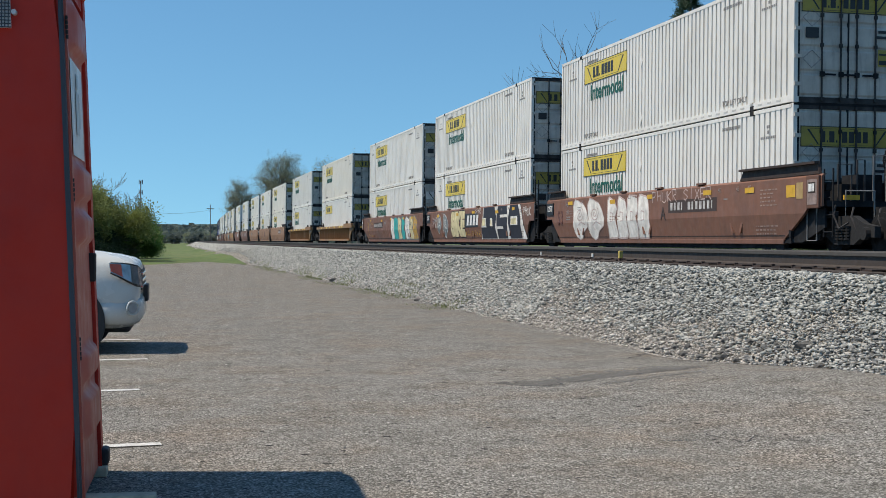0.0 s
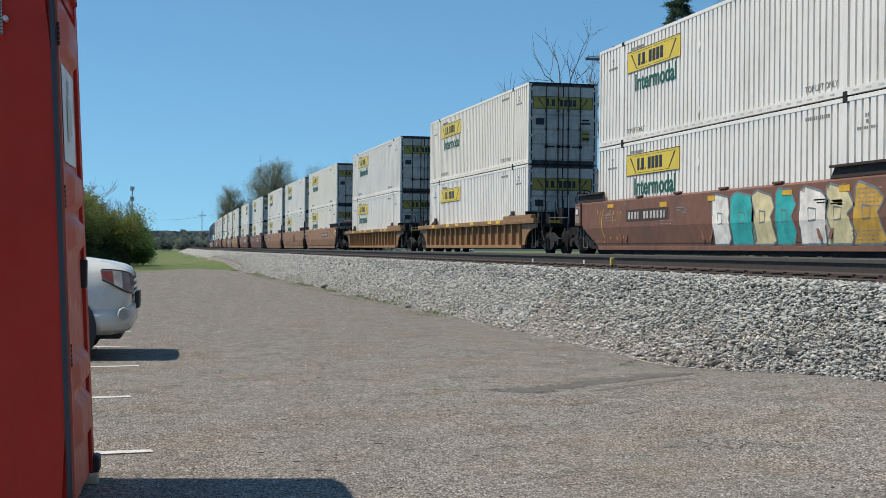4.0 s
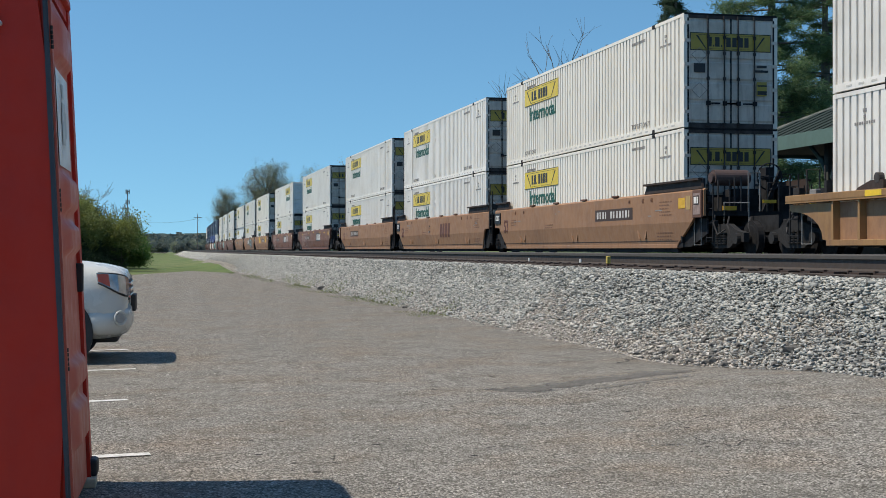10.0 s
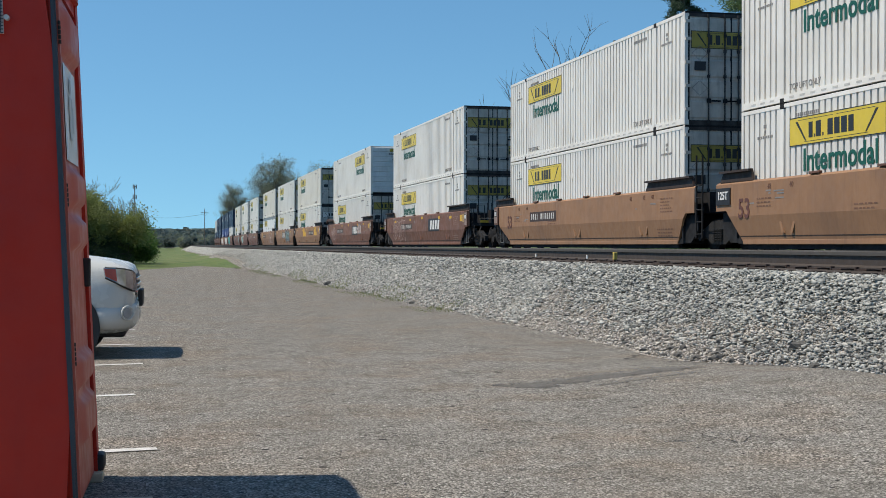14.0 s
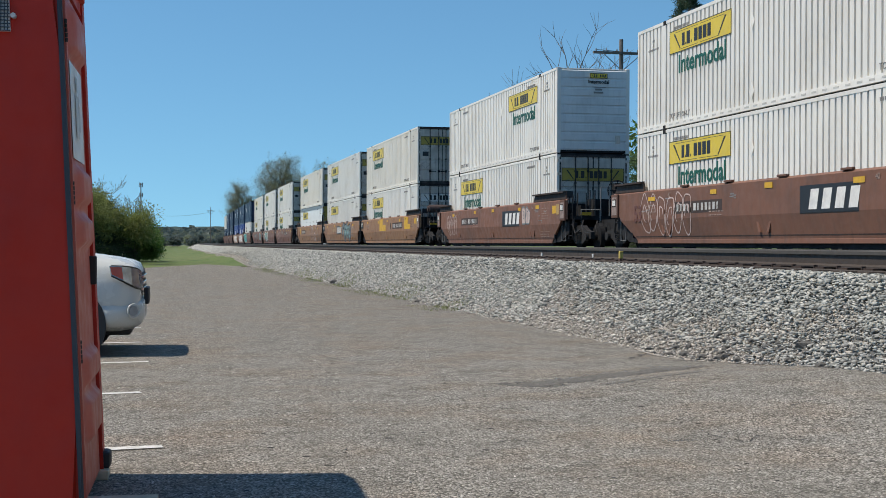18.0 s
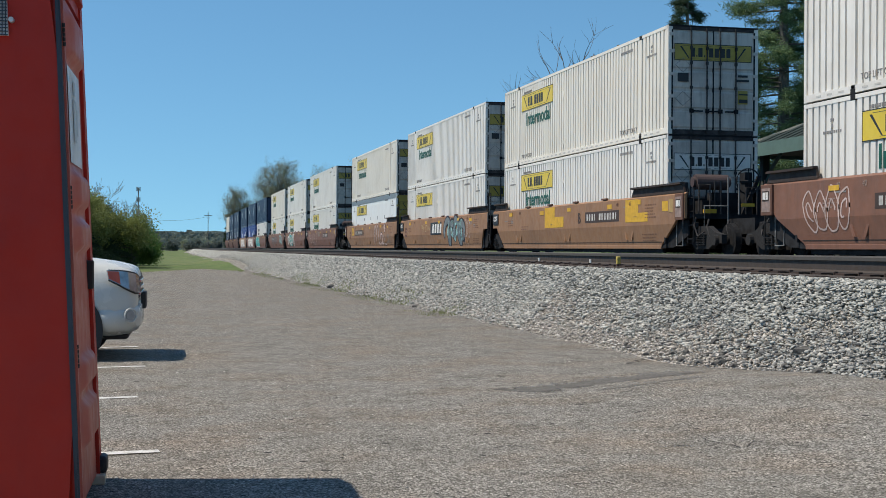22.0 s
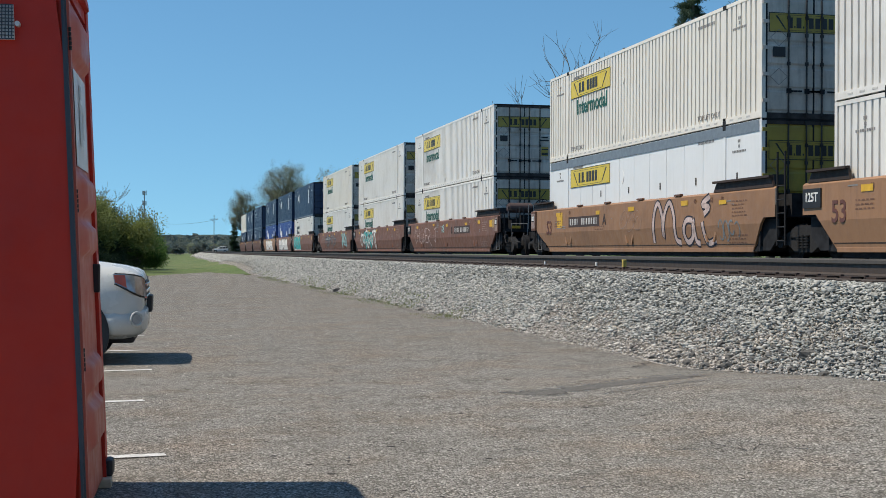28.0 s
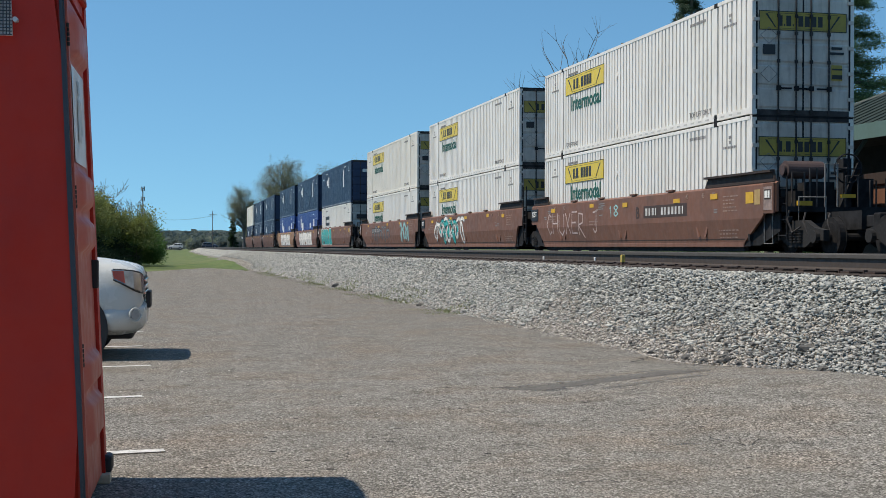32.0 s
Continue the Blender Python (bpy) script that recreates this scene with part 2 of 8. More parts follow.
def prism(bm, pts, a, b, axis="x"):
    """A polygon pushed along an axis; pts are the two other coordinates, in order."""
    def at(p, q, s):
        return {"x": (s, p, q), "y": (p, s, q), "z": (p, q, s)}[axis]
    lo = [bm.verts.new(at(p, q, a)) for p, q in pts]
    hi = [bm.verts.new(at(p, q, b)) for p, q in pts]
    n = len(pts)
    fs = [bm.faces.new(lo[::-1]), bm.faces.new(hi)]
    fs += [bm.faces.new((lo[i], lo[(i + 1) % n], hi[(i + 1) % n], hi[i])) for i in range(n)]
    bmesh.ops.recalc_face_normals(bm, faces=fs)
    return fs


def tube(bm, pts, r, n=8):
    """A round bar along points."""
    pts = [Vector(p) for p in pts]
    rings = []
    for i, p in enumerate(pts):
        d = (pts[min(i + 1, len(pts) - 1)] - pts[max(i - 1, 0)]).normalized()
        u = d.orthogonal().normalized() if abs(d.z) > 0.9 else d.cross(Vector((0, 0, 1))).normalized()
        w = d.cross(u)
        rr = r[i] if isinstance(r, (list, tuple)) else r
        rings.append([bm.verts.new(p + (u * math.cos(k * 2 * math.pi / n) + w * math.sin(k * 2 * math.pi / n)) * rr) for k in range(n)])
    fs = []
    for a, b in zip(rings, rings[1:]):
        fs += [bm.faces.new((a[k], a[(k + 1) % n], b[(k + 1) % n], b[k])) for k in range(n)]
    fs += [bm.faces.new(rings[0][::-1]), bm.faces.new(rings[-1])]
    return fs


def disc(bm, c, r, a, b, axis="x", n=20, r2=None):
    """A round slab round c, from a to b along the axis."""
    def at(u, w, s):
        return {"x": (s, c[1] + u, c[2] + w), "y": (c[0] + u, s, c[2] + w), "z": (c[0] + u, c[1] + w, s)}[axis]
    r2 = r if r2 is None else r2
    lo = [bm.verts.new(at(r * math.cos(k * 2 * math.pi / n), r * math.sin(k * 2 * math.pi / n), a)) for k in range(n)]
    hi = [bm.verts.new(at(r2 * math.cos(k * 2 * math.pi / n), r2 * math.sin(k * 2 * math.pi / n), b)) for k in range(n)]
    fs = [bm.faces.new(lo[::-1]), bm.faces.new(hi)]
    fs += [bm.faces.new((lo[i], lo[(i + 1) % n], hi[(i + 1) % n], hi[i])) for i in range(n)]
    bmesh.ops.recalc_face_normals(bm, faces=fs)
    return fs


def mesh_of(name, bm, material, smooth=False):
    me = bpy.data.meshes.new(name)
    bm.to_mesh(me)
    bm.free()
    me.materials.append(M[material] if isinstance(material, str) else material)
    if smooth:
        for p in me.polygons:
            p.use_smooth = True
    return me


def part(name, bm, material, parent=None, label="", smooth=False, m=None):
    ob = new(name, mesh_of(name, bm, material, smooth))
    if parent:
        ob.parent = parent
    if m is not None:
        ob.matrix_basis = m
    if label:
        ob["label"] = label
    return ob


def piece(name, me, parent, m=None, label=""):
    ob = new(name, me)
    ob.parent = parent
    if m is not None:
        ob.matrix_basis = m
    if label:
        ob["label"] = label
    return ob


def boxes(*dims, bevel=0.0):
    bm = bmesh.new()
    for d in dims:
        box(bm, *d, bevel=bevel)
    return bm


def thing(name, label, category, group="", kind=""):
    return tagged(new(name), label, category, group, kind)


_words = {}


def word_mesh(text, size, material, depth=0.004, bold=0.0):
    key = (text, size, material, bold)
    if key not in _words:
        cu = bpy.data.curves.new("lettering", "FONT")
        cu.body, cu.size, cu.extrude, cu.offset = text, size, depth, bold
        cu.align_x, cu.align_y = "CENTER", "CENTER"
        cu.resolution_u = 3
        ob = new("lettering", cu)
        me = bpy.data.meshes.new_from_object(ob.evaluated_get(bpy.context.evaluated_depsgraph_get()))
        bpy.data.objects.remove(ob)
        me.materials.clear()
        me.materials.append(M[material])
        _words[key] = me
    return _words[key]


SIDE = Matrix(((0, 0, -1, 0), (-1, 0, 0, 0), (0, 1, 0, 0), (0, 0, 0, 1)))   # reads from the -x side
END = Matrix(((1, 0, 0, 0), (0, 0, -1, 0), (0, 1, 0, 0), (0, 0, 0, 1)))     # reads from the -y side


def on_side(x, y, z, sx=1.0):
    return Matrix.Translation((x, y, z)) @ SIDE @ Matrix.Diagonal((sx, 1, 1, 1))


def on_end(x, y, z, sx=1.0):
    return Matrix.Translation((x, y, z)) @ END @ Matrix.Diagonal((sx, 1, 1, 1))


def track_at(s):
    """Middle of the track and its heading at s metres along it."""
    a = max(0.0, s - BEND_AT) / BEND
    return TRACK + BEND * (1 - math.cos(a)), min(s, BEND_AT) + BEND * math.sin(a), -math.degrees(a)


def gone(t):
    """How far the train has rolled since the start: it slows down."""
    return 11.15907 * t - 0.0849806 * t ** 2 + 0.001605167 * t ** 3 - 4.19913e-05 * t ** 4


# ---- ground ----
def smooth(a, b, v):
    u = min(1.0, max(0.0, (v - a) / (b - a)))
    return u * u * (3 - 2 * u)


BANK = ((-1e4, -0.03), (5.62, -0.03), (5.80, 0.01), (6.10, 0.22), (6.85, 0.90), (7.00, 0.925), (10.1, 0.94), (11.6, 0.80), (13.3, 0.82), (16.4, 0.84), (18.5, 0.45), (24.0, 0.35), (1e4, 0.35))
# far along the line the bank is lower and spreads out
WIDE_BANK = ((-1e4, -0.03), (2.2, -0.03), (4.2, 0.10), (5.9, 0.40), (6.8, 0.86), (7.00, 0.925)) + BANK[6:]
NEAR = TRACK - 6.5    # middle of the empty track in front
NEAR_TOP = 1.19


def hump(x, y):
    """The lot swells a little towards its near corner."""
    return 0.19 * smooth(13.9, 9.6, y) * smooth(2.8, 5.9, x)


def profile(d, rows):
    for (a, h), (b, k) in zip(rows, rows[1:]):
        if a <= d <= b:
            return h + (k - h) * (d - a) / (b - a)
    return 0.0


def height(x, y):
    """Ground beside and under the track."""
    d = x - (track_at(y)[0] - TRACK)
    f = smooth(66, 92, y)
    h = profile(d, BANK)
    if f > 0:
        h += (profile(d, WIDE_BANK) - h) * f
    return max(h, hump(x, y) - 0.03)


def sheet(name, xs, ys, zf, material, kind="structure", label="", category=""):
    verts = [(x, y, zf(x, y)) for y in ys for x in xs]
    n = len(xs)
    faces = [(j * n + i, j * n + i + 1, (j + 1) * n + i + 1, (j + 1) * n + i) for j in range(len(ys) - 1) for i in range(n - 1)]
    me = bpy.data.meshes.new(name)
    me.from_pydata(verts, [], faces)
    me.materials.append(M[material])
    for p in me.polygons:
        p.use_smooth = True
    return tagged(new(name, me), label, category, "", kind)


_xs = [-3000, -1200, -500, -200, -100, -50, -25, -12, -6, -2, 2, 5, 5.66, 5.72] + [6 + 0.4 * i for i in range(48)] + [26, 30, 40, 60, 100, 200, 500, 1200, 3000]
_ys = [-300, -100, -50] + [-30 + 3 * i for i in range(60)] + [160, 180, 200, 230, 260, 300, 350, 400, 500, 700, 1000, 1800, 3500]
sheet("ground", _xs, _ys, lambda x, y: height(x, y) - (0.25 if (5.7 if y < 62 else 2.5) < x - track_at(y)[0] + TRACK < 31 and y < 560 else 0.03), "grass", label="mown grass and bare earth beside the railway", category="ground")

# asphalt, with a ragged edge towards the gravel
_rows = []
_ys = [-30 + 1.0 * i for i in range(28)] + [-2 + 0.3 * i for i in range(170)] + [49 + i for i in range(24)]


def lot_edge(y):
    e = 5.83 + 0.18 * smooth(14.0, 9.8, y) + 0.07 * noise.noise((y * 0.9, 3.1, 0)) + 0.04 * noise.noise((y * 3.7, 9.1, 0))
    e -= 0.16 * math.exp(-((y - 13.9) / 0.8) ** 2)
    return e - 0.5 * smooth(66.0, 72.5, y) ** 2


verts, faces = [], []
COLS = 16
for y in _ys:
    e = lot_edge(y)
    for i in range(COLS):
        f = i / (COLS - 1)
        x = -40 + (e + 40) * (1 - (1 - f) ** 2.2)
        far = 67.0 + 3.4 * max(-4.0, x) + 1.0 * noise.noise((x * 0.6, 7.0, 0))      # the far edge runs off at a slant
        yy = y if y < 40 else 40 + (y - 40) * (min(far, 87.0) - 40) / 32.0
        verts.append((x, yy, 0.012 * noise.noise((x * 0.12, y * 0.12, 0)) * (1 - f) + hump(x, yy)))
faces = [(j * COLS + i, j * COLS + i + 1, (j + 1) * COLS + i + 1, (j + 1) * COLS + i) for j in range(len(_ys) - 1) for i in range(COLS - 1)]
_me = bpy.data.meshes.new("parking_lot")
_me.from_pydata(verts, [], faces)
_me.materials.append(M["asphalt"])
for _p in _me.polygons:
    _p.use_smooth = True
tagged(new("parking_lot", _me), "worn pale asphalt parking lot with exposed stones", "pavement", kind="structure")

# gravel apron and ballast shoulder
_xs = [1.5, 2.2, 2.8, 3.5, 4.2, 4.7, 5.2] + [5.5 + 0.05 * i for i in range(36)] + [7.4 + 0.3 * i for i in range(36)] + [19, 21, 24, 28, 32]
_ys = [-30 + 1.5 * i for i in range(20)] + [0 + 0.5 * i for i in range(150)] + [75 + 5 * i for i in range(26)] + [205 + 15 * i for i in range(25)]
verts = []
for y in _ys:
    sx = track_at(y)[0] - TRACK
    for d in _xs:
        verts.append((d + sx, y, height(d + sx, y) - (0.02 if d < 5.75 or d > 6.5 else 0.008)))
n = len(_xs)
_me = bpy.data.meshes.new("gravel_bank")
_me.from_pydata(verts, [], [(j * n + i, j * n + i + 1, (j + 1) * n + i + 1, (j + 1) * n + i) for j in range(len(_ys) - 1) for i in range(n - 1)])
_me.materials.append(M["fines"])
_me.materials.append(M["ballast_bed"])
_me.materials.append(M["grass"])
for _p in _me.polygons:
    _p.use_smooth = True
    _c = _p.center
    _d = _c.x - track_at(_c.y)[0] + TRACK
    _p.material_index = 2 if _c.y > 60 and _d < 5.45 + 0.3 * noise.noise((_c.y * 0.2, 2, 0)) else int(_c.x - track_at(_c.y)[0] + TRACK > 6.36 + 0.16 * math.sin(_c.y * 0.7) + 0.10 * math.sin(_c.y * 2.3))
tagged(new("gravel_bank", _me), "pale crushed stone bank rising to the rails", "gravel", kind="structure")

# ---- track ----
track = thing("railway_track", "railway track under the train on wooden ties in grey ballast", "track", kind="structure")
near_track = thing("railway_track", "empty railway track on wooden ties with rusty plates", "track", kind="structure")


def rail_mesh(off, prof, name, material, parent, top):
    ss = [-80 + 5 * i for i in range(22)] + [30 + 10 * i for i in range(80)]
    bm = bmesh.new()
    rings = []
    for s in ss:
        x, y, h = track_at(s)
        c, sn = math.cos(radians(h)), math.sin(radians(h))
        rings.append([bm.verts.new((x + (off + p) * c, y + (off + p) * sn, top + q)) for p, q in prof])
    k = len(prof)
    for a, b in zip(rings, rings[1:]):
        for i in range(k):
            bm.faces.new((a[i], a[(i + 1) % k], b[(i + 1) % k], b[i]))
    bmesh.ops.recalc_face_normals(bm, faces=bm.faces[:])
    return part(name, bm, material, parent)


FOOT = [(-0.076, -0.188), (0.076, -0.188), (0.076, -0.172), (0.012, -0.15), (0.012, -0.045), (-0.012, -0.045), (-0.012, -0.15), (-0.076, -0.172)]
HEAD = [(-0.037, -0.045), (0.037, -0.045), (0.037, -0.006), (0.028, 0.0), (-0.028, 0.0), (-0.037, -0.006)]
for off in (-0.755, 0.755):
    for shift, parent, top in ((0.0, track, RAIL), (NEAR - TRACK, near_track, NEAR_TOP)):
        rail_mesh(off + shift, FOOT, "rail_foot", "rail", parent, top)
        rail_mesh(off + shift, HEAD, "rail_head", "rail_top", parent, top)
_tie = mesh_of("tie", boxes((-1.30, 1.30, -0.115, 0.115, -0.375, -0.205), bevel=0.012), "tie")
_bm = boxes((-0.94, -0.57, -0.10, 0.10, -0.205, -0.185), (0.57, 0.94, -0.10, 0.10, -0.205, -0.185))
for a in (-0.65, 0.65, 0.86):
    for b in (-0.06, 0.06):
        box(_bm, a - 0.010, a + 0.010, b - 0.010, b + 0.010, -0.185, -0.155)
        box(_bm, a - 0.016, a + 0.016, b - 0.016, b + 0.016, -0.156, -0.145)
for a in (-0.92, -0.60, 0.60, 0.92):
    box(_bm, a - 0.025, a + 0.02, 0.105, 0.13, -0.205, -0.165)
M["plate"] = painted("dark_rusty_plate", (0.06, 0.035, 0.026), (0.02, 0.015, 0.012), 0.7, 0.85, 2.0, 1.0, 0.3)
_plate = mesh_of("tie_plate", _bm, "plate")

# ---- the train ----
HALF = 8.075        # half a container's length
WIDE = 1.295


def corrugated(bm, y0, y1, z0, z1, x, side, pitch=0.245, deep=0.062, gap=0.066):
    """A pressed sheet: broad flat panels with narrow grooves between."""
    n = max(1, round((y1 - y0) / pitch))
    p = (y1 - y0) / n
    line = [(y0, 0.0)]
    for i in range(n):
        a = y0 + i * p
        line += [(a + p - gap - 0.008, 0.0), (a + p - gap, deep), (a + p - 0.008, deep), (a + p, 0.0)]
    lo = [bm.verts.new((side * (x - d), y, z0)) for y, d in line]
    hi = [bm.verts.new((side * (x - d), y, z1)) for y, d in line]
    fs = [bm.faces.new((lo[i], lo[i + 1], hi[i + 1], hi[i])) for i in range(len(line) - 1)]
    if side < 0:
        for f in fs:
            f.normal_flip()


def pressed(bm, x0, x1, y, f, z0, z1, n, deep, thick):
    """A sheet facing f along y, pressed into n flat bands one above the other."""
    p = (z1 - z0) / n
    line = [(y, z0)]
    for i in range(n):
        a = z0 + i * p
        line += [(y, a + p * 0.06), (y + f * deep, a + p * 0.14), (y + f * deep, a + p * 0.86), (y, a + p * 0.94)]
    line += [(y, z1), (y - f * thick, z1), (y - f * thick, z0)]
    prism(bm, line, x0, x1, "x")


def name_board(root, length, tall, m, material="yellow", bars="ink"):
    """A sign: coloured sheet, thin black border, a row of plain bars in place of the lettering."""
    bm = bmesh.new()
    box(bm, -length / 2, length / 2, -tall / 2, tall / 2, 0, 0.008)
    sign = part("sign", bm, material, root, "yellow sign with a row of plain black bars" if material == "yellow" else "", m=m)
    bm = bmesh.new()
    e = 0.018
    for a, b, c, d in ((-length / 2, length / 2, tall / 2 - e, tall / 2), (-length / 2, length / 2, -tall / 2, -tall / 2 + e),
                       (-length / 2, -length / 2 + e, -tall / 2, tall / 2), (length / 2 - e, length / 2, -tall / 2, tall / 2)):
        box(bm, a, b, c, d, 0.008, 0.011)
    w = length * 0.56
    k = w / 8.6
    x = -w / 2
    for wide in (0.8, 0.25, 1.0, 0.25, 0.45, 1.0, 1.0, 1.05, 0.95):
        if wide > 0.5 or wide == 0.25:
            hh = tall * 0.27 if wide > 0.5 else -tall * 0.16
            box(bm, x, x + wide * k * 0.84, -tall * 0.27, hh, 0.008, 0.012)
        x += wide * k + 0.02
    for sx in (-1, 1):
        q = [(sx * length * 0.43, tall * 0.34), (sx * length * 0.405, tall * 0.34), (sx * length * 0.305, -tall * 0.36), (sx * length * 0.32, -tall * 0.36)]
        prism(bm, q if sx < 0 else q[::-1], 0.008, 0.011, "z")
        box(bm, min(sx * 0.33, sx * 0.02) * length, max(sx * 0.33, sx * 0.02) * length, -tall * 0.40, -tall * 0.385, 0.008, 0.011)
        box(bm, min(sx * 0.40, sx * 0.02) * length, max(sx * 0.40, sx * 0.02) * length, tall * 0.375, tall * 0.39, 0.008, 0.011)
    part("sign_print", bm, bars, sign)
    return sign


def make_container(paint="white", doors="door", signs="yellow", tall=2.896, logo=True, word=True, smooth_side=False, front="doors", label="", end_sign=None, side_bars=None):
    root = thing("shipping_container", label, "container", "stacked containers on the train")
    T = tall
    rail_h = 0.17
    for side in (-1, 1):
        bm = bmesh.new()
        for a, b in ((-HALF + 0.10, -6.17), (-6.02, 6.02), (6.17, HALF - 0.10)):
            if smooth_side:
                corrugated(bm, a, b, rail_h, T - 0.09, 1.285, side, 1.22, 0.02, 0.022)
            else:
                corrugated(bm, a, b, rail_h, T - 0.09, 1.285, side)
        part("side_wall", bm, paint, root)
        if smooth_side and side < 0:
            part("top_strip", boxes((-1.301, -1.296, -HALF + 0.12, HALF - 0.12, T - 0.27, T - 0.01)), "steel", root, "grey strip along the top")
            for y in (-6.8, -4.4, -2.0, 0.4, 2.8):
                part("tie_down", boxes((-1.300, -1.286, y - 0.03, y + 0.03, T - 1.35, T - 1.16), bevel=0.006), "dark_iron", root)
        part("top_rail", boxes((side * 1.295 - 0.06 * (side > 0), side * 1.295 + 0.06 * (side < 0), -HALF + 0.06, HALF - 0.06, T - 0.09, T - 0.005)), paint, root)
        rail = part("bottom_rail", boxes((side * 1.298 - 0.09 * (side > 0), side * 1.298 + 0.09 * (side < 0), -HALF + 0.06, HALF - 0.06, 0.02, rail_h)), paint, root)
        bm = bmesh.new()
        for i in range(34):
            y = -7.4 + i * 0.45
            if abs(abs(y) - 6.1) > 0.3:
                box(bm, side * 1.299 - 0.004, side * 1.299 + 0.004, y - 0.10, y + 0.10, 0.075, 0.115)
        # slots are thin plates on the rail, their shade painted as grey
        tagged(part("slot", bm, "slot_grey", rail), kind="stuff")
        for y in (-6.095, 6.095):
            post = part("lifting_post", boxes((side * 1.298 - 0.08 * (side > 0), side * 1.298 + 0.08 * (side < 0), y - 0.075, y + 0.075, 0.0, T)), paint, root)
            for za, zb in ((T - 0.115, T + 0.003), (-0.012, 0.105)):
                part("corner_casting", boxes((side * 1.305 - 0.12 * (side > 0), side * 1.305 + 0.12 * (side < 0), y - 0.09, y + 0.09, za, zb), bevel=0.01), "soot" if paint in ("white", "cream", "cool_white") else paint, post)
        for y in (-1, 1):
            part("corner_post", boxes((side * 1.295 - 0.13 * (side > 0), side * 1.295 + 0.13 * (side < 0), y * HALF - 0.11 * (y > 0), y * HALF + 0.11 * (y < 0), 0.0, T), bevel=0.012), paint, root)
    bm = bmesh.new()
    for i in range(30):
        y = -HALF + 0.1 + i * (2 * HALF - 0.2) / 30
        box(bm, -1.24, 1.24, y, y + (2 * HALF - 0.2) / 30 - 0.06, T - 0.02, T - 0.006)
    box(bm, -1.24, 1.24, -HALF + 0.05, HALF - 0.05, T - 0.045, T - 0.02)
    part("roof", bm, paint, root)
    part("floor_frame", boxes((-1.22, 1.22, -HALF + 0.05, HALF - 0.05, 0.03, 0.15)), "soot", root)
    # end away from the doors
    f = 1 if front == "doors" else -1
    bm = bmesh.new()
    y1 = f * (HALF - 0.03)
    pressed(bm, -1.17, 1.17, y1, f, 0.1, T - 0.06, 9, 0.025, 0.05)
    wall = part("end_wall", bm, paint if paint != "white" else "door_clean", root)
    if front == "wall":
        name_board(root, 0.62, 0.17, on_end(0.18, -HALF - 0.012, T - 0.26))
        piece("lettering", word_mesh("Intermodal", 0.17, "ink", bold=0.004), wall, on_end(0.18, -HALF - 0.012, T - 0.47))
        part("number_print", boxes((-0.05, 0.45, -HALF - 0.016, -HALF - 0.012, T - 0.66, T - 0.64), (0.05, 0.3, -HALF - 0.016, -HALF - 0.012, T - 0.76, T - 0.70), (0.0, 0.34, -HALF - 0.016, -HALF - 0.012, T - 0.86, T - 0.80)), "grey_ink", wall)
        part("document_box", boxes((0.78, 0.95, -HALF - 0.045, -HALF - 0.005, 0.35, 0.62), bevel=0.01), "door", wall)
    # doors
    y0 = -f * (HALF - 0.035)
    for side in (-1, 1):
        bm = bmesh.new()
        pressed(bm, min(side * 0.012, side * 1.165), max(side * 0.012, side * 1.165), y0, -f, 0.13, T - 0.12, 5, 0.024, 0.05)
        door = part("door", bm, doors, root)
        for rx in (0.19, 0.64):
            bm = bmesh.new()
            yr = y0 - f * 0.055
            tube(bm, [(side * rx, yr, 0.05), (side * rx, yr, T - 0.05)], 0.021, 8)
            for z in (0.09, 0.62, 1.25, 1.9, 2.3, T - 0.09):
                box(bm, side * rx - 0.032, side * rx + 0.032, yr - 0.028, yr + 0.028, z - 0.04, z + 0.04)
            rod = part("lock_rod", bm, "dark_iron", door)
            bm = bmesh.new()
            box(bm, side * rx - 0.28 * (side > 0) - 0.04, side * rx + 0.28 * (side < 0) + 0.04, yr - 0.035, yr - 0.01, 0.60, 0.64)
            box(bm, side * rx - 0.05, side * rx + 0.05, yr - 0.045, yr + 0.01, 0.57, 0.68)
            part("lock_handle", bm, "soot", rod)
        hinge = mesh_of("hinge", boxes((side * 1.2 - 0.075, side * 1.2 + 0.075, y0 - f * 0.05 - 0.015, y0 - f * 0.05 + 0.015, -0.04, 0.04)), doors)
        for z in (0.4, 1.0, 1.6, 2.2, 2.65):
            piece("hinge", hinge, door, Matrix.Translation((0, 0, z)))
    for nm, za, zb in (("door_header", T - 0.115, T - 0.005), ("door_sill", 0.0, 0.125)):
        part(nm, boxes((-1.17, 1.17, min(y0 + f * 0.05, y0 - f * 0.03), max(y0 + f * 0.05, y0 - f * 0.03), za, zb)), "dark_iron", root)
    for side in (-1, 1):
        part("door_gasket", boxes((side * 1.178 - 0.022, side * 1.178 + 0.022, y0 - f * 0.034 - 0.003, y0 - f * 0.034 + 0.003, 0.13, T - 0.12)), "soot", root)
    part("end_edge", boxes((-1.28, 1.28, -f * HALF - 0.006, -f * HALF + 0.03, T - 0.04, T + 0.004)), "soot", root)
    bm = boxes((-0.02, 0.02, y0 - 0.03, y0 + 0.03, 0.13, T - 0.12))
    part("door_seal", bm, "soot", root)
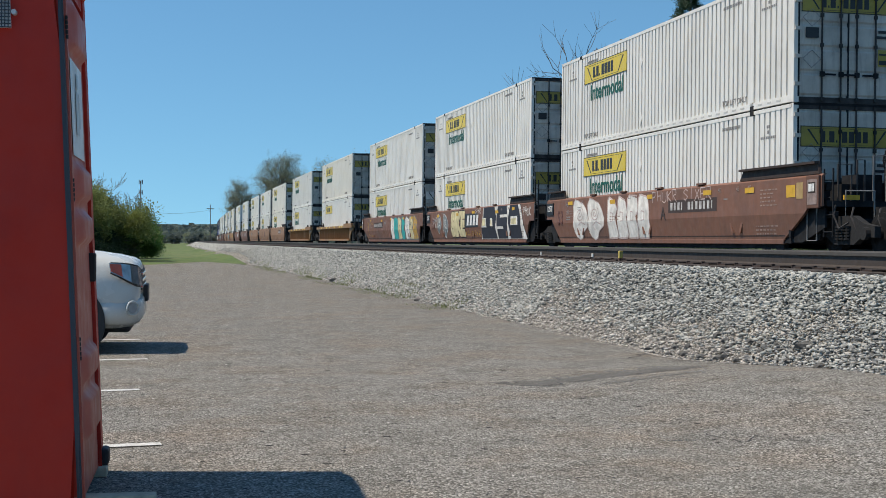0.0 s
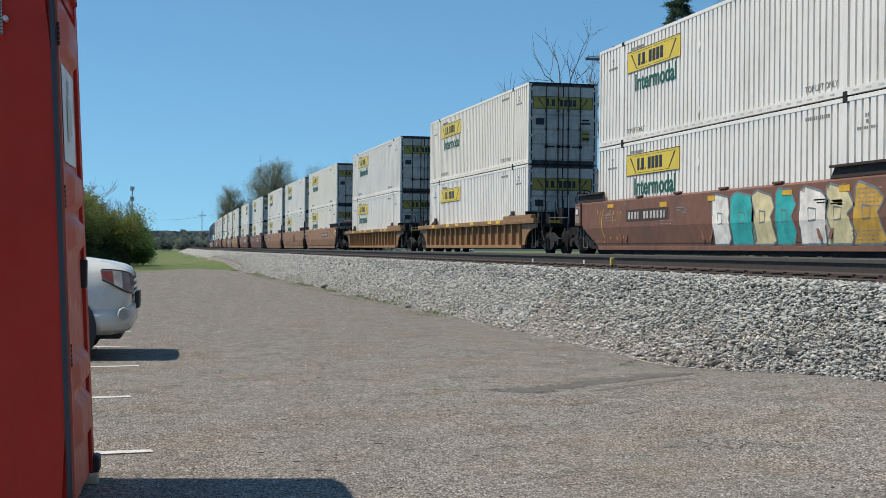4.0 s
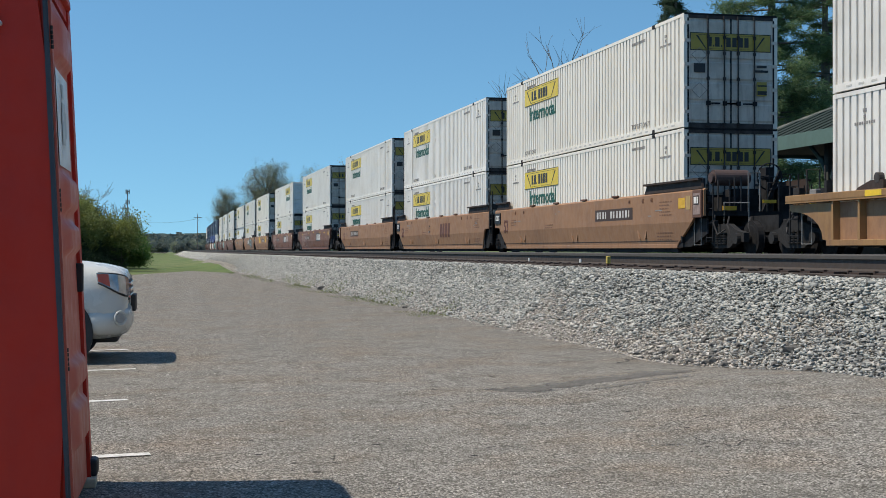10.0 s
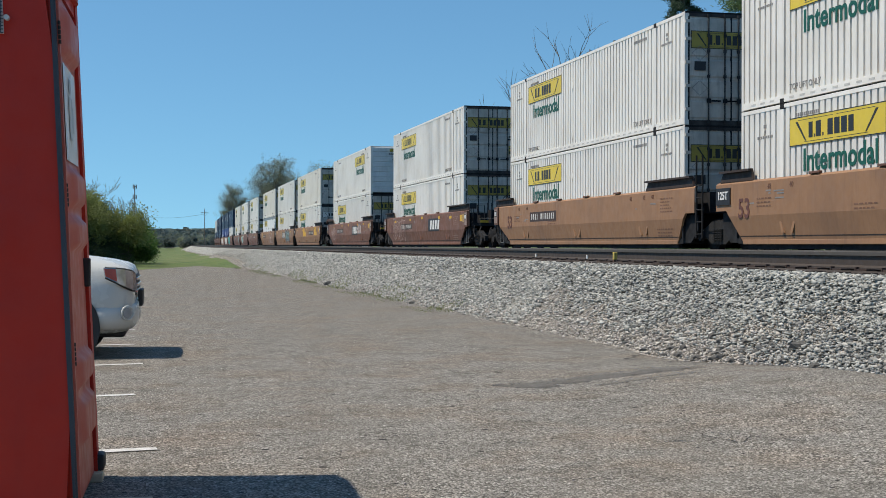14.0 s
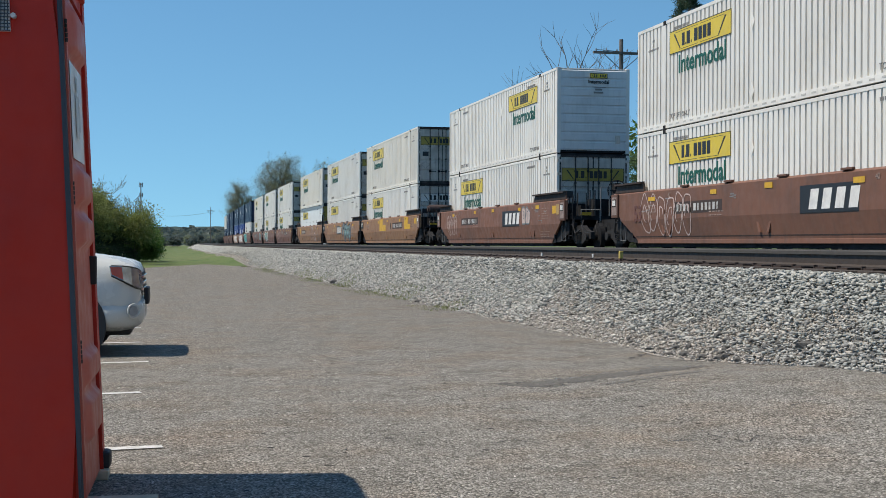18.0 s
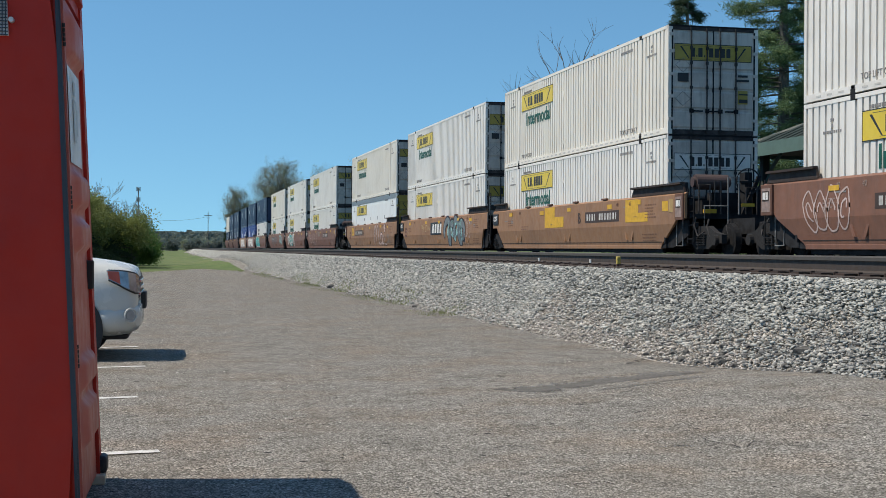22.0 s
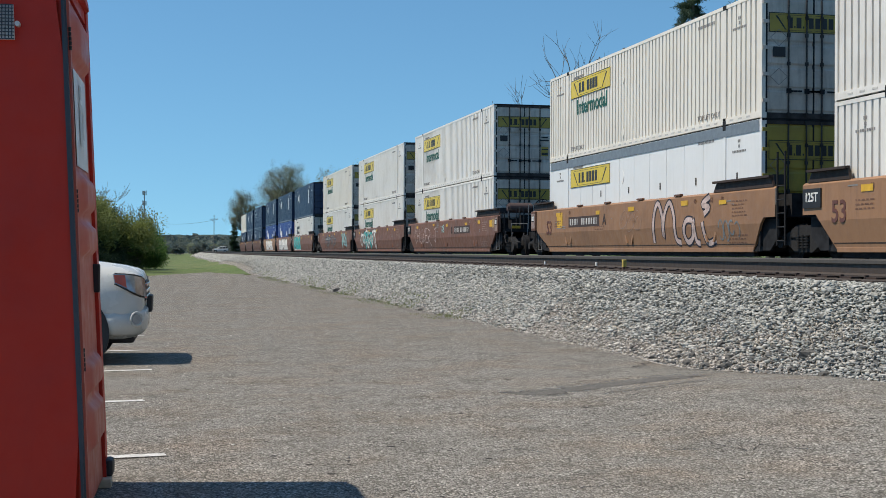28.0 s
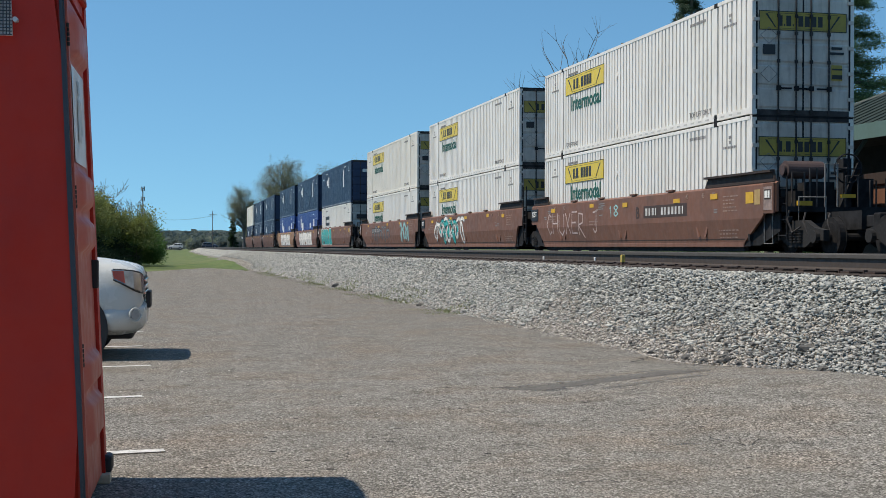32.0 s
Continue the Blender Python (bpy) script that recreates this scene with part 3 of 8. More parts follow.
    if front == "doors" and logo:
        name_board(root, 2.22, 0.45, on_end(-0.01, -HALF + 0.007, T - 0.71), end_sign or ("yellow_shaded" if signs == "yellow" else "white"), "ink")
        d = root.children[-1]
        bm = bmesh.new()
        yy = -HALF - 0.018
        box(bm, -1.03, -0.72, yy - 0.004, yy, T - 1.50, T - 1.27)
        part("decal", bm, "ink", d, "black notice decal")
        for z in (T - 1.04, T - 1.93):
            bm = bmesh.new()
            for k in range(4):
                a, b = k * math.pi / 2, (k + 1) * math.pi / 2
                tube(bm, [(-0.88 + 0.21 * math.cos(a), yy, z - 0.02 + 0.19 * math.sin(a)), (-0.88 + 0.21 * math.cos(b), yy, z - 0.02 + 0.19 * math.sin(b))], 0.006, 4)
            part("placard_holder", bm, "grey_ink", d)
        part("warning_decal", boxes((0.70, 0.98, yy - 0.004, yy, T - 2.06, T - 1.70)), "yellow_shaded", d)
        part("number_print", boxes((0.70, 0.98, yy - 0.004, yy, T - 1.34, T - 1.28), (0.66, 1.02, yy - 0.004, yy, T - 1.46, T - 1.40), (0.72, 0.98, yy - 0.006, yy - 0.004, T - 1.82, T - 1.78), (0.72, 0.98, yy - 0.006, yy - 0.004, T - 2.03, T - 1.93)), "ink", d)
    # lettering on the sides
    at = 3.87 * f
    if logo:
        for side in (-1,):
            name_board(root, 3.75, 0.60, on_side(-1.290, at, T - 0.66), signs if signs != "pale" else "white", "ink")
            if word:
                piece("lettering", word_mesh("Intermodal", 0.66, "green_ink", bold=0.012), root, on_side(-1.292, at - 0.15, T - 1.30, 1.0), "dark green lettering")
    if logo:
        for y in (-5.15 if f > 0 else 5.15, 5.3 if f > 0 else -5.3):
            piece("lettering", word_mesh("TOP LIFT ONLY", 0.19, "grey_ink"), root, on_side(-1.290, y + (0.0 if abs(y) < 5.2 else -0.2), 0.30))
    for y, z in ((-6.9, T - 0.42), (6.9, T - 0.42), (-5.0, T - 0.30), (5.0, T - 0.30)):
        bm = bmesh.new()
        for row, (wide, count, tall_) in enumerate(((0.16, 2, 0.07), (0.12, 1, 0.07), (0.75, 9, 0.055)) if abs(y) > 6 else ((1.0, 12, 0.075),)):
            for k in range(count):
                yy = y + wide / 2 - (k + 0.5) * wide / count
                box(bm, -1.293, -1.289, yy - wide / count * 0.32, yy + wide / count * 0.32, z - row * 0.12 - tall_ / 2, z - row * 0.12 + tall_ / 2)
        tagged(part("data_print", bm, "grey_ink" if paint in ("white", "cream", "cool_white") else "white_ink", root), kind="stuff")
    if logo:
        for z in (0.45, 2.05):
            bm = bmesh.new()
            q = [(0.9 * f - 0.13, z), (0.9 * f, z - 0.2), (0.9 * f + 0.13, z), (0.9 * f, z + 0.2)]
            prism(bm, q, -1.296, -1.288, "x")
            part("placard_holder", bm, paint, root)
    if side_bars:
        part("side_print", boxes(*side_bars), "white_ink" if paint in ("navy", "blue") else "ink", root)
    return root


M["slot_grey"] = plain("shadowed_slot", (0.52, 0.50, 0.46), 0.7)
M["door_clean"] = painted("white_end_wall_paint", (0.70, 0.70, 0.68), (0.2, 0.18, 0.16), 0.3, 0.5, 0.8, 3.0, 0.05)


def side_x(z):
    """Outer face of a car's side sheet at height z."""
    return -1.46 if z >= 0.85 else -1.46 + 0.105 * (0.85 - z) / 0.6


def ribbon(bm, pts, width, lift=0.004):
    """A painted stroke on the car's side; pts are (along, up), along counted towards the train's tail."""
    pts = [Vector(p) for p in pts]
    out = []
    for i, p in enumerate(pts):
        d = (pts[min(i + 1, len(pts) - 1)] - pts[max(i - 1, 0)])
        d = d.normalized() if d.length > 1e-6 else Vector((1, 0))
        nrm = Vector((-d.y, d.x)) * width / 2
        out.append((p + nrm, p - nrm))
    vs = [[bm.verts.new((side_x(q.y) - lift, q.x, q.y)) for q in pr] for pr in out]
    for a, b in zip(vs, vs[1:]):
        f = bm.faces.new((a[0], a[1], b[1], b[0]))


def patch(bm, y0, y1, z0, z1, lift=0.004):
    zs = [z0, z1] if (z0 - 0.85) * (z1 - 0.85) >= 0 else [z0, 0.85, z1]
    rows = [[bm.verts.new((side_x(z) - lift, y, z)) for y in (y0, y1)] for z in zs]
    for a, b in zip(rows, rows[1:]):
        bm.faces.new((a[1], a[0], b[0], b[1]))


def fill_shape(bm, pts, lift=0.004, rows=12):
    """Fills an outline of (along, up) on the car's side in level bands, so that it follows the kink."""
    lo, hi = min(p[1] for p in pts), max(p[1] for p in pts)
    zs = sorted(set([lo + 1e-4 + (hi - lo - 2e-4) * k / rows for k in range(rows + 1)] + ([0.85] if lo < 0.85 < hi else [])))
    prev = None
    for z in zs:
        cut = []
        for a, b in zip(pts, pts[1:] + pts[:1]):
            if (a[1] - z) * (b[1] - z) <= 0 and a[1] != b[1]:
                cut.append(a[0] + (b[0] - a[0]) * (z - a[1]) / (b[1] - a[1]))
        row = [bm.verts.new((side_x(z) - lift, y, z)) for y in (max(cut), min(cut))]
        if prev:
            bm.faces.new((prev[0], prev[1], row[1], row[0]))
        prev = row


def blob(bm, cy, cz, ry, rz, seed, lift=0.004, n=18):
    rnd = random.Random(seed)
    ph = rnd.random() * 6
    ring = []
    for k in range(n):
        a = k * 2 * math.pi / n
        r = 1 + 0.16 * math.sin(3 * a + ph) + 0.08 * math.sin(5 * a + 2 * ph)
        ring.append((cy - ry * r * math.cos(a), min(1.6, max(0.3, cz + rz * r * math.sin(a)))))
    fill_shape(bm, ring, lift)
    return ring


def sprayed_word(parent, text, y0, y1, z0, z1, fill, edge, bold, rim, label):
    """Sprayed capitals stretched over a stretch of the side, with a wider rim behind them."""
    g = None
    for material, fat, lift in ((fill, bold, 0.010), (edge, bold + rim, 0.006)):
        bm = bmesh.new()
        bm.from_mesh(word_mesh(text, 1.0, material, 0.0, fat))
        xs, ys = [v.co.x for v in bm.verts], [v.co.y for v in bm.verts]
        grow_ = rim * 0.9 if material == edge else 0.0
        ax, bx, ay, by = min(xs), max(xs), min(ys), max(ys)
        for v in bm.verts:
            u, w = (v.co.x - ax) / (bx - ax), (v.co.y - ay) / (by - ay)
            v.co = Vector((0, y1 + grow_ - (y1 - y0 + 2 * grow_) * u, max(0.3, z0 - grow_ + (z1 - z0 + 2 * grow_) * w)))
        bmesh.ops.bisect_plane(bm, geom=bm.verts[:] + bm.edges[:] + bm.faces[:], plane_co=(0, 0, 0.85), plane_no=(0, 0, 1))
        for v in bm.verts:
            v.co.x = side_x(v.co.z) - lift
        if g is None:
            g = part("graffiti", bm, fill, parent, label)
        else:
            part("outline", bm, edge, g)


for _n, _c in (("spray_white", (0.72, 0.68, 0.62)), ("spray_black", (0.02, 0.02, 0.03)), ("spray_teal", (0.03, 0.36, 0.34)), ("spray_cream", (0.60, 0.52, 0.30)),
               ("spray_gold", (0.50, 0.30, 0.05)), ("spray_slate", (0.16, 0.19, 0.20)), ("spray_green", (0.10, 0.28, 0.16)), ("spray_pink", (0.52, 0.40, 0.36)), ("spray_aqua", (0.28, 0.50, 0.48))):
    M[_n] = plain(_n, _c, 0.7, 0, 0.3, 3)


def scrawl(parent, y0, y1, z0, z1, material, seed, width=0.05, strokes=9, label="spray-painted scrawl"):
    """Loops and zigzags of spray paint."""
    rnd = random.Random(seed)
    bm = bmesh.new()
    w = (y1 - y0) / strokes
    for i in range(strokes):
        c = y1 - (i + 0.5) * w
        kind = rnd.random()
        ph, tall = rnd.random() * 6.28, (z1 - z0) * rnd.uniform(0.7, 1.0)
        zc = (z0 + z1) / 2 + rnd.uniform(-0.1, 0.1) * (z1 - z0)
        if kind < 0.45:
            pts = [(c - w * 0.45 * math.cos(a + ph), zc + tall * 0.48 * math.sin(a + ph)) for a in [k * 0.42 for k in range(rnd.randint(10, 15))]]
        elif kind < 0.8:
            pts = [(c + w * 0.5, zc - tall * 0.45), (c + w * 0.25, zc + tall * 0.45), (c, zc - tall * 0.1), (c - w * 0.2, zc + tall * 0.42), (c - w * 0.5, zc - tall * 0.48)]
        else:
            pts = [(c + w * 0.3 + w * 0.3 * math.sin(3 * a), zc + tall * (0.5 - a)) for a in [k * 0.1 for k in range(11)]]
        ribbon(bm, [(p, min(1.6, max(0.3, q))) for p, q in pts], width * rnd.uniform(0.7, 1.2), 0.006 + 0.001 * (i % 3))
    return part("graffiti", bm, material, parent, label)


def block_letters(parent, y0, y1, z0, z1, fill, edge, count, seed, label):
    """Fat sprayed letters: filled shapes with an outline."""
    rnd = random.Random(seed)
    f, e = bmesh.new(), bmesh.new()
    w = (y1 - y0) / count
    for i in range(count):
        c = y1 - (i + 0.5) * w
        a, b = c - w * 0.56, c + w * 0.56
        t = [(b - w * rnd.uniform(0, 0.15), z0), (b - w * rnd.uniform(0, 0.2), z1 - 0.1), (b - w * 0.3, z1), (a + w * rnd.uniform(0.1, 0.3), z1 - rnd.uniform(0, 0.15)),
             (a, (z0 + z1) / 2 + rnd.uniform(0.1, 0.3)), (a + w * rnd.uniform(0.0, 0.25), (z0 + z1) / 2), (a, z0 + rnd.uniform(0.05, 0.3)), (a + w * 0.2, z0)]
        cz = (z0 + z1) / 2
        dense = []
        for p, q in zip(t, t[1:] + t[:1]):
            for k in range(3):
                dense.append((p[0] + (q[0] - p[0]) * k / 3, p[1] + (q[1] - p[1]) * k / 3))
        fill_shape(f, dense, 0.005)
        ribbon(e, dense + dense[:2], 0.05, 0.008)
        ribbon(e, [(c + w * 0.15, cz + 0.15), (c - w * 0.12, cz + 0.12), (c - w * 0.1, cz - 0.1), (c + w * 0.14, cz - 0.12), (c + w * 0.15, cz + 0.15)], 0.035, 0.009)
    g = part("graffiti", f, fill, parent, label)
    part("outline", e, edge, g)
    return g


GLYPHS = {
    "A": ((0, 0, 0.5, 1, 1, 0), (0.2, 0.4, 0.8, 0.4)), "C": ((1, 0.85, 0.5, 1, 0, 0.5, 0.5, 0, 1, 0.15),), "E": ((1, 1, 0, 1, 0, 0, 1, 0), (0, 0.5, 0.8, 0.5)),
    "H": ((0, 0, 0, 1), (1, 0, 1, 1), (0, 0.5, 1, 0.5)), "I": ((0.5, 0, 0.5, 1),), "J": ((0, 0.9, 1, 1, 0.7, 1, 0.6, 0.1, 0.3, 0, 0, 0.2),), "K": ((0, 0, 0, 1), (1, 1, 0, 0.45, 1, 0)),
    "P": ((0, 0, 0, 1, 0.8, 0.95, 0.8, 0.55, 0, 0.45),), "R": ((0, 0, 0, 1, 0.8, 0.95, 0.8, 0.55, 0, 0.45, 1, -0.15),), "S": ((1, 0.85, 0.5, 1, 0, 0.75, 1, 0.3, 0.5, 0, 0, 0.15),),
    "U": ((0, 1, 0, 0.2, 0.5, 0, 1, 0.2, 1, 1),), "X": ((0, 0, 1, 1), (0, 1, 1, 0)), "1": ((0.2, 0.8, 0.5, 1, 0.5, 0),), "8": ((0.5, 0.5, 0, 0.8, 0.5, 1, 1, 0.8, 0.5, 0.5, 0, 0.2, 0.5, 0, 1, 0.2, 0.5, 0.5),),
}


def stroke_word(parent, text, y0, y1, z0, z1, material, width=0.035, seed=1, label="thin sprayed capitals"):
    """Quick hand-drawn capitals, each a stroke or two of paint."""
    rnd = random.Random(seed)
    bm = bmesh.new()
    w = (y1 - y0) / len(text)
    for i, ch in enumerate(text):
        for run in GLYPHS.get(ch, ()):
            pts = [(y1 - w * (i + 0.1 + 0.74 * u) + rnd.uniform(-0.02, 0.02), z0 + (z1 - z0) * v + 0.03 * math.sin(i * 2.1)) for u, v in zip(run[::2], run[1::2])]
            dense = []
            for a, b in zip(pts, pts[1:]):
                dense += [(a[0] + (b[0] - a[0]) * k / 4, a[1] + (b[1] - a[1]) * k / 4) for k in range(4)]
            ribbon(bm, dense + [pts[-1]], width, 0.007 + 0.0007 * (i % 3))
    return part("graffiti", bm, material, parent, label)


def outline_letters(parent, y0, y1, z0, z1, count, material, seed, width=0.035, label="outlined sprayed letters"):
    """A row of tall rounded letters drawn as thin double outlines."""
    rnd = random.Random(seed)
    bm = bmesh.new()
    w = (y1 - y0) / count
    for i in range(count):
        c, zc, rz = y1 - (i + 0.5) * w, (z0 + z1) / 2 + rnd.uniform(-0.06, 0.06), (z1 - z0) / 2 * rnd.uniform(0.82, 1.0)
        tilt, ph = rnd.uniform(-0.12, 0.12), rnd.uniform(0, 6)
        for k, n in ((1.0, 26), (0.45, 18)):
            ring = [(c - w * 0.52 * k * math.cos(a) * (1 + 0.18 * math.sin(2 * a + ph)) + tilt * math.sin(a), min(1.6, max(0.33, zc + rz * k * math.sin(a) * (1 + 0.10 * math.cos(3 * a + ph))))) for a in [j * 2 * math.pi / n for j in range(n if k == 1.0 else n - rnd.randint(2, 8))]]
            ribbon(bm, ring + (ring[:2] if k == 1.0 else []), width, 0.007 + 0.001 * (i % 3))
    return part("graffiti", bm, material, parent, label)


def sprayed_blocks(parent, shapes, label):
    """Flat sprayed shapes one over the other: material, lift, outline as (along, up)."""
    top = None
    for material, lift, outlines in shapes:
        bm = bmesh.new()
        for pts in outlines:
            fill_shape(bm, pts, lift, 8)
        if top is None:
            top = part("graffiti", bm, material, parent, label)
        else:
            part("paint_layer", bm, material, top)


WHEEL = None


def make_truck(parent, y):
    """A freight truck: two side frames, springs, two axles with wheels."""
    global WHEEL
    tr = new("truck", None)
    tr.parent = parent
    tr.matrix_basis = Matrix.Translation((0, y, 0))
    if WHEEL is None:
        bm = bmesh.new()
        disc(bm, (0, 0, 0), 0.42, -0.065, 0.065, "x", 28)
        disc(bm, (0, 0, 0), 0.445, 0.065, 0.085, "x", 28)
        disc(bm, (0, 0, 0), 0.30, -0.075, -0.065, "x", 24, 0.33)
        disc(bm, (0, 0, 0), 0.11, -0.13, -0.075, "x", 16)
        w = mesh_of("wheel", bm, "wheel")
        bm = bmesh.new()
        tube(bm, [(-1.05, 0, 0.42), (1.05, 0, 0.42)], 0.08, 10)
        ax = mesh_of("axle", bm, "wheel")
        bm = bmesh.new()
        prism(bm, [(-1.15, 0.34), (-1.15, 0.56), (-0.75, 0.62), (-0.35, 0.78), (0.35, 0.78), (0.75, 0.62), (1.15, 0.56), (1.15, 0.34), (0.7, 0.36), (0.38, 0.20), (-0.38, 0.20), (-0.7, 0.36)], -1.12, -0.98, "x")
        for k in (-0.18, 0, 0.18):
            for z in range(5):
                disc(bm, (-1.13, k, 0), 0.075, 0.30 + z * 0.06, 0.33 + z * 0.06, "z", 10)
        for k in (-0.89, 0.89):
            disc(bm, (0, k, 0.42), 0.13, -1.22, -1.12, "x", 12)
        fr = mesh_of("side_frame", bm, "truck_iron")
        bm = boxes((-1.0, 1.0, -0.2, 0.2, 0.45, 0.72))
        WHEEL = (w, ax, fr, mesh_of("bolster", bm, "soot"))
    w, ax, fr, bo = WHEEL
    for k in (-0.89, 0.89):
        piece("axle", ax, tr, Matrix.Translation((0, k, 0)))
        piece("wheel", w, tr, Matrix.Translation((-0.755, k, 0.42)))
        piece("wheel", w, tr, Matrix.Translation((0.755, k, 0.42)) @ Matrix.Rotation(math.pi, 4, "Z"))
    piece("side_frame", fr, tr)
    piece("side_frame", fr, tr, Matrix.Rotation(math.pi, 4, "Z"))
    piece("bolster", bo, tr)
    return tr


def ladder(parent, x, y, z0, z1, wide=0.42, axis="x", material="soot", rungs=5):
    bm = bmesh.new()
    for k in (-wide / 2, wide / 2):
        a = (x + k, y, z0) if axis == "x" else (x, y + k, z0)
        b = (a[0], a[1], z1)
        tube(bm, [a, b], 0.018, 6)
    for i in range(rungs):
        z = z0 + (z1 - z0) * (i + 0.3) / rungs
        a, b = ((x - wide / 2, y, z), (x + wide / 2, y, z)) if axis == "x" else ((x, y - wide / 2, z), (x, y + wide / 2, z))
        tube(bm, [a, b], 0.014, 6)
    return part("ladder", bm, material, parent)


def end_gear(car, f, style, rich=True):
    """Platform, brake gear, ladders and coupler on an end that couples to another car; f is -1 for the leading end."""
    y = lambda d: f * (HALF + d)
    def bx(bm, x0, x1, d0, d1, z0, z1, bevel=0.0):
        box(bm, x0, x1, min(y(d0), y(d1)), max(y(d0), y(d1)), z0, z1, bevel)
    bm = bmesh.new()
    bx(bm, -1.40, 1.40, 0.05, 0.14, 0.35, 1.55)
    bx(bm, -1.30, 1.30, 0.14, 1.50, 0.98, 1.10)
    part("end_bulkhead", bm, "soot", car)
    bm = bmesh.new()
    bx(bm, -0.24, 0.24, 0.1, 3.0, 0.58, 0.98)
    bx(bm, -0.14, 0.14, 3.0, 3.62, 0.62, 0.88, 0.03)
    bx(bm, -0.22, 0.16, 3.40, 3.66, 0.60, 0.92, 0.04)
    part("coupler", bm, "soot", car)
    bm = bmesh.new()
    tube(bm, [(0.35, y(2.6), 0.75), (0.38, y(3.2), 0.45), (0.30, y(3.6), 0.40)], 0.03, 6)
    part("air_hose", bm, "black", car)
    make_truck(car, f * (HALF + 1.85))
    for sx in (-1, 1):
        ladder(car, sx * 1.30, y(1.55), 0.35, 1.75, 0.36, "y", "soot", 4)
    for x0, x1, top in ((-0.25, 0.05, 2.05), (0.25, 0.55, 1.8), (-1.05, -0.75, 1.85), (-0.62, -0.45, 1.95), (0.85, 1.0, 1.7)):
        bm = bmesh.new()
        tube(bm, [(x0, y(1.48), 1.05), (x0, y(1.48), top), (x1, y(1.48), top), (x1, y(1.48), 1.05)], 0.02, 6)
        part("handrail", bm, "grab_grey" if top > 2 else "dark_iron", car)
    # hanging stirrup, cut-out cocks and hoses at the near corner
    bm = bmesh.new()
    tube(bm, [(-1.34, y(0.75), 0.95), (-1.34, y(0.75), 0.28), (-1.34, y(1.15), 0.28), (-1.34, y(1.15), 0.95)], 0.018, 6)
    part("stirrup", bm, "grab_grey", car)
    for k, (xx, d0, z0, z1) in enumerate(((-1.22, 1.7, 1.00, 0.52), (-1.05, 2.1, 0.95, 0.48), (-0.75, 2.6, 0.92, 0.40))):
        bm = bmesh.new()
        tube(bm, [(xx, y(d0), z0), (xx - 0.08, y(d0 + 0.05), z0 - 0.2), (xx - 0.05, y(d0 + 0.22), z1), (xx + 0.05, y(d0 + 0.42), z1 + 0.12)], 0.022, 6)
        part("brake_hose", bm, "dark_iron", car)
    for k, (xx, d0, zz) in enumerate(((-1.30, 0.55, 1.18), (-1.28, 1.28, 1.30), (-1.16, 1.36, 0.74))):
        part("valve_box", boxes((xx - 0.06, xx + 0.06, min(y(d0), y(d0 + 0.26)), max(y(d0), y(d0 + 0.26)), zz, zz + (0.22, 0.16, 0.14)[k]), bevel=0.015), "truck_iron" if k else "grab_grey", car)
    bm = bmesh.new()
    bx(bm, -1.0, -0.3, 1.50, 1.80, 0.50, 0.54)
    part("step", bm, "dark_iron", car)
    bm = bmesh.new()
    tube(bm, [(-1.0, y(1.7), 0.52), (-1.0, y(1.7), 1.3), (-0.35, y(1.7), 1.3), (-0.35, y(1.7), 0.52)], 0.02, 6)
    part("handrail", bm, "grab_grey", car)
    if rich == "tank":
        bm = bmesh.new()
        disc(bm, (0, y(0.75), 1.95), 0.20, -0.85, 0.05, "x", 20)
        disc(bm, (0, y(0.75), 1.95), 0.13, 0.05, 0.12, "x", 20)
        disc(bm, (0, y(0.75), 1.95), 0.13, -0.92, -0.85, "x", 20)
        part("air_reservoir", bm, "reservoir", car, "rust-brown air reservoir", smooth=False)
    if rich:
        bm = bmesh.new()
        bx(bm, 0.35, 0.55, 0.9, 1.2, 1.1, 2.2)
        bx(bm, -0.3, 0.3, 0.3, 0.9, 1.1, 1.68)
        bx(bm, -0.9, -0.55, 0.9, 1.35, 1.1, 1.45)
        bx(bm, 0.7, 1.1, 0.5, 1.2, 1.1, 1.75)
        prism(bm, [(0.2, 1.1), (0.3, 1.1), (0.75, 2.1), (0.65, 2.1)], min(y(1.25), y(1.32)), max(y(1.25), y(1.32)), "y")
        part("brake_gear", bm, "soot", car)
        bm = bmesh.new()
        n = 20
        c = Vector((0.35, y(1.40), 1.95))
        ring = [c + Vector((0.33 * math.cos(k * 2 * math.pi / n), 0, 0.33 * math.sin(k * 2 * math.pi / n))) for k in range(n + 1)]
        tube(bm, ring, 0.02, 6)
        for k in range(0, n, 5):
            tube(bm, [c, ring[k]], 0.014, 5)
        tube(bm, [c, c + Vector((0, -f * 0.4, 0))], 0.04, 6)
        part("brake_wheel", bm, "soot", car)
        for q in ((-0.95, -0.6, 1.12, 1.22), (0.1, 0.45, 1.30, 1.38)):
            part("tread_plate", boxes((q[0], q[1], min(y(1.5), y(1.56)), max(y(1.5), y(1.56)), q[2], q[3])), "patch_yellow", car)


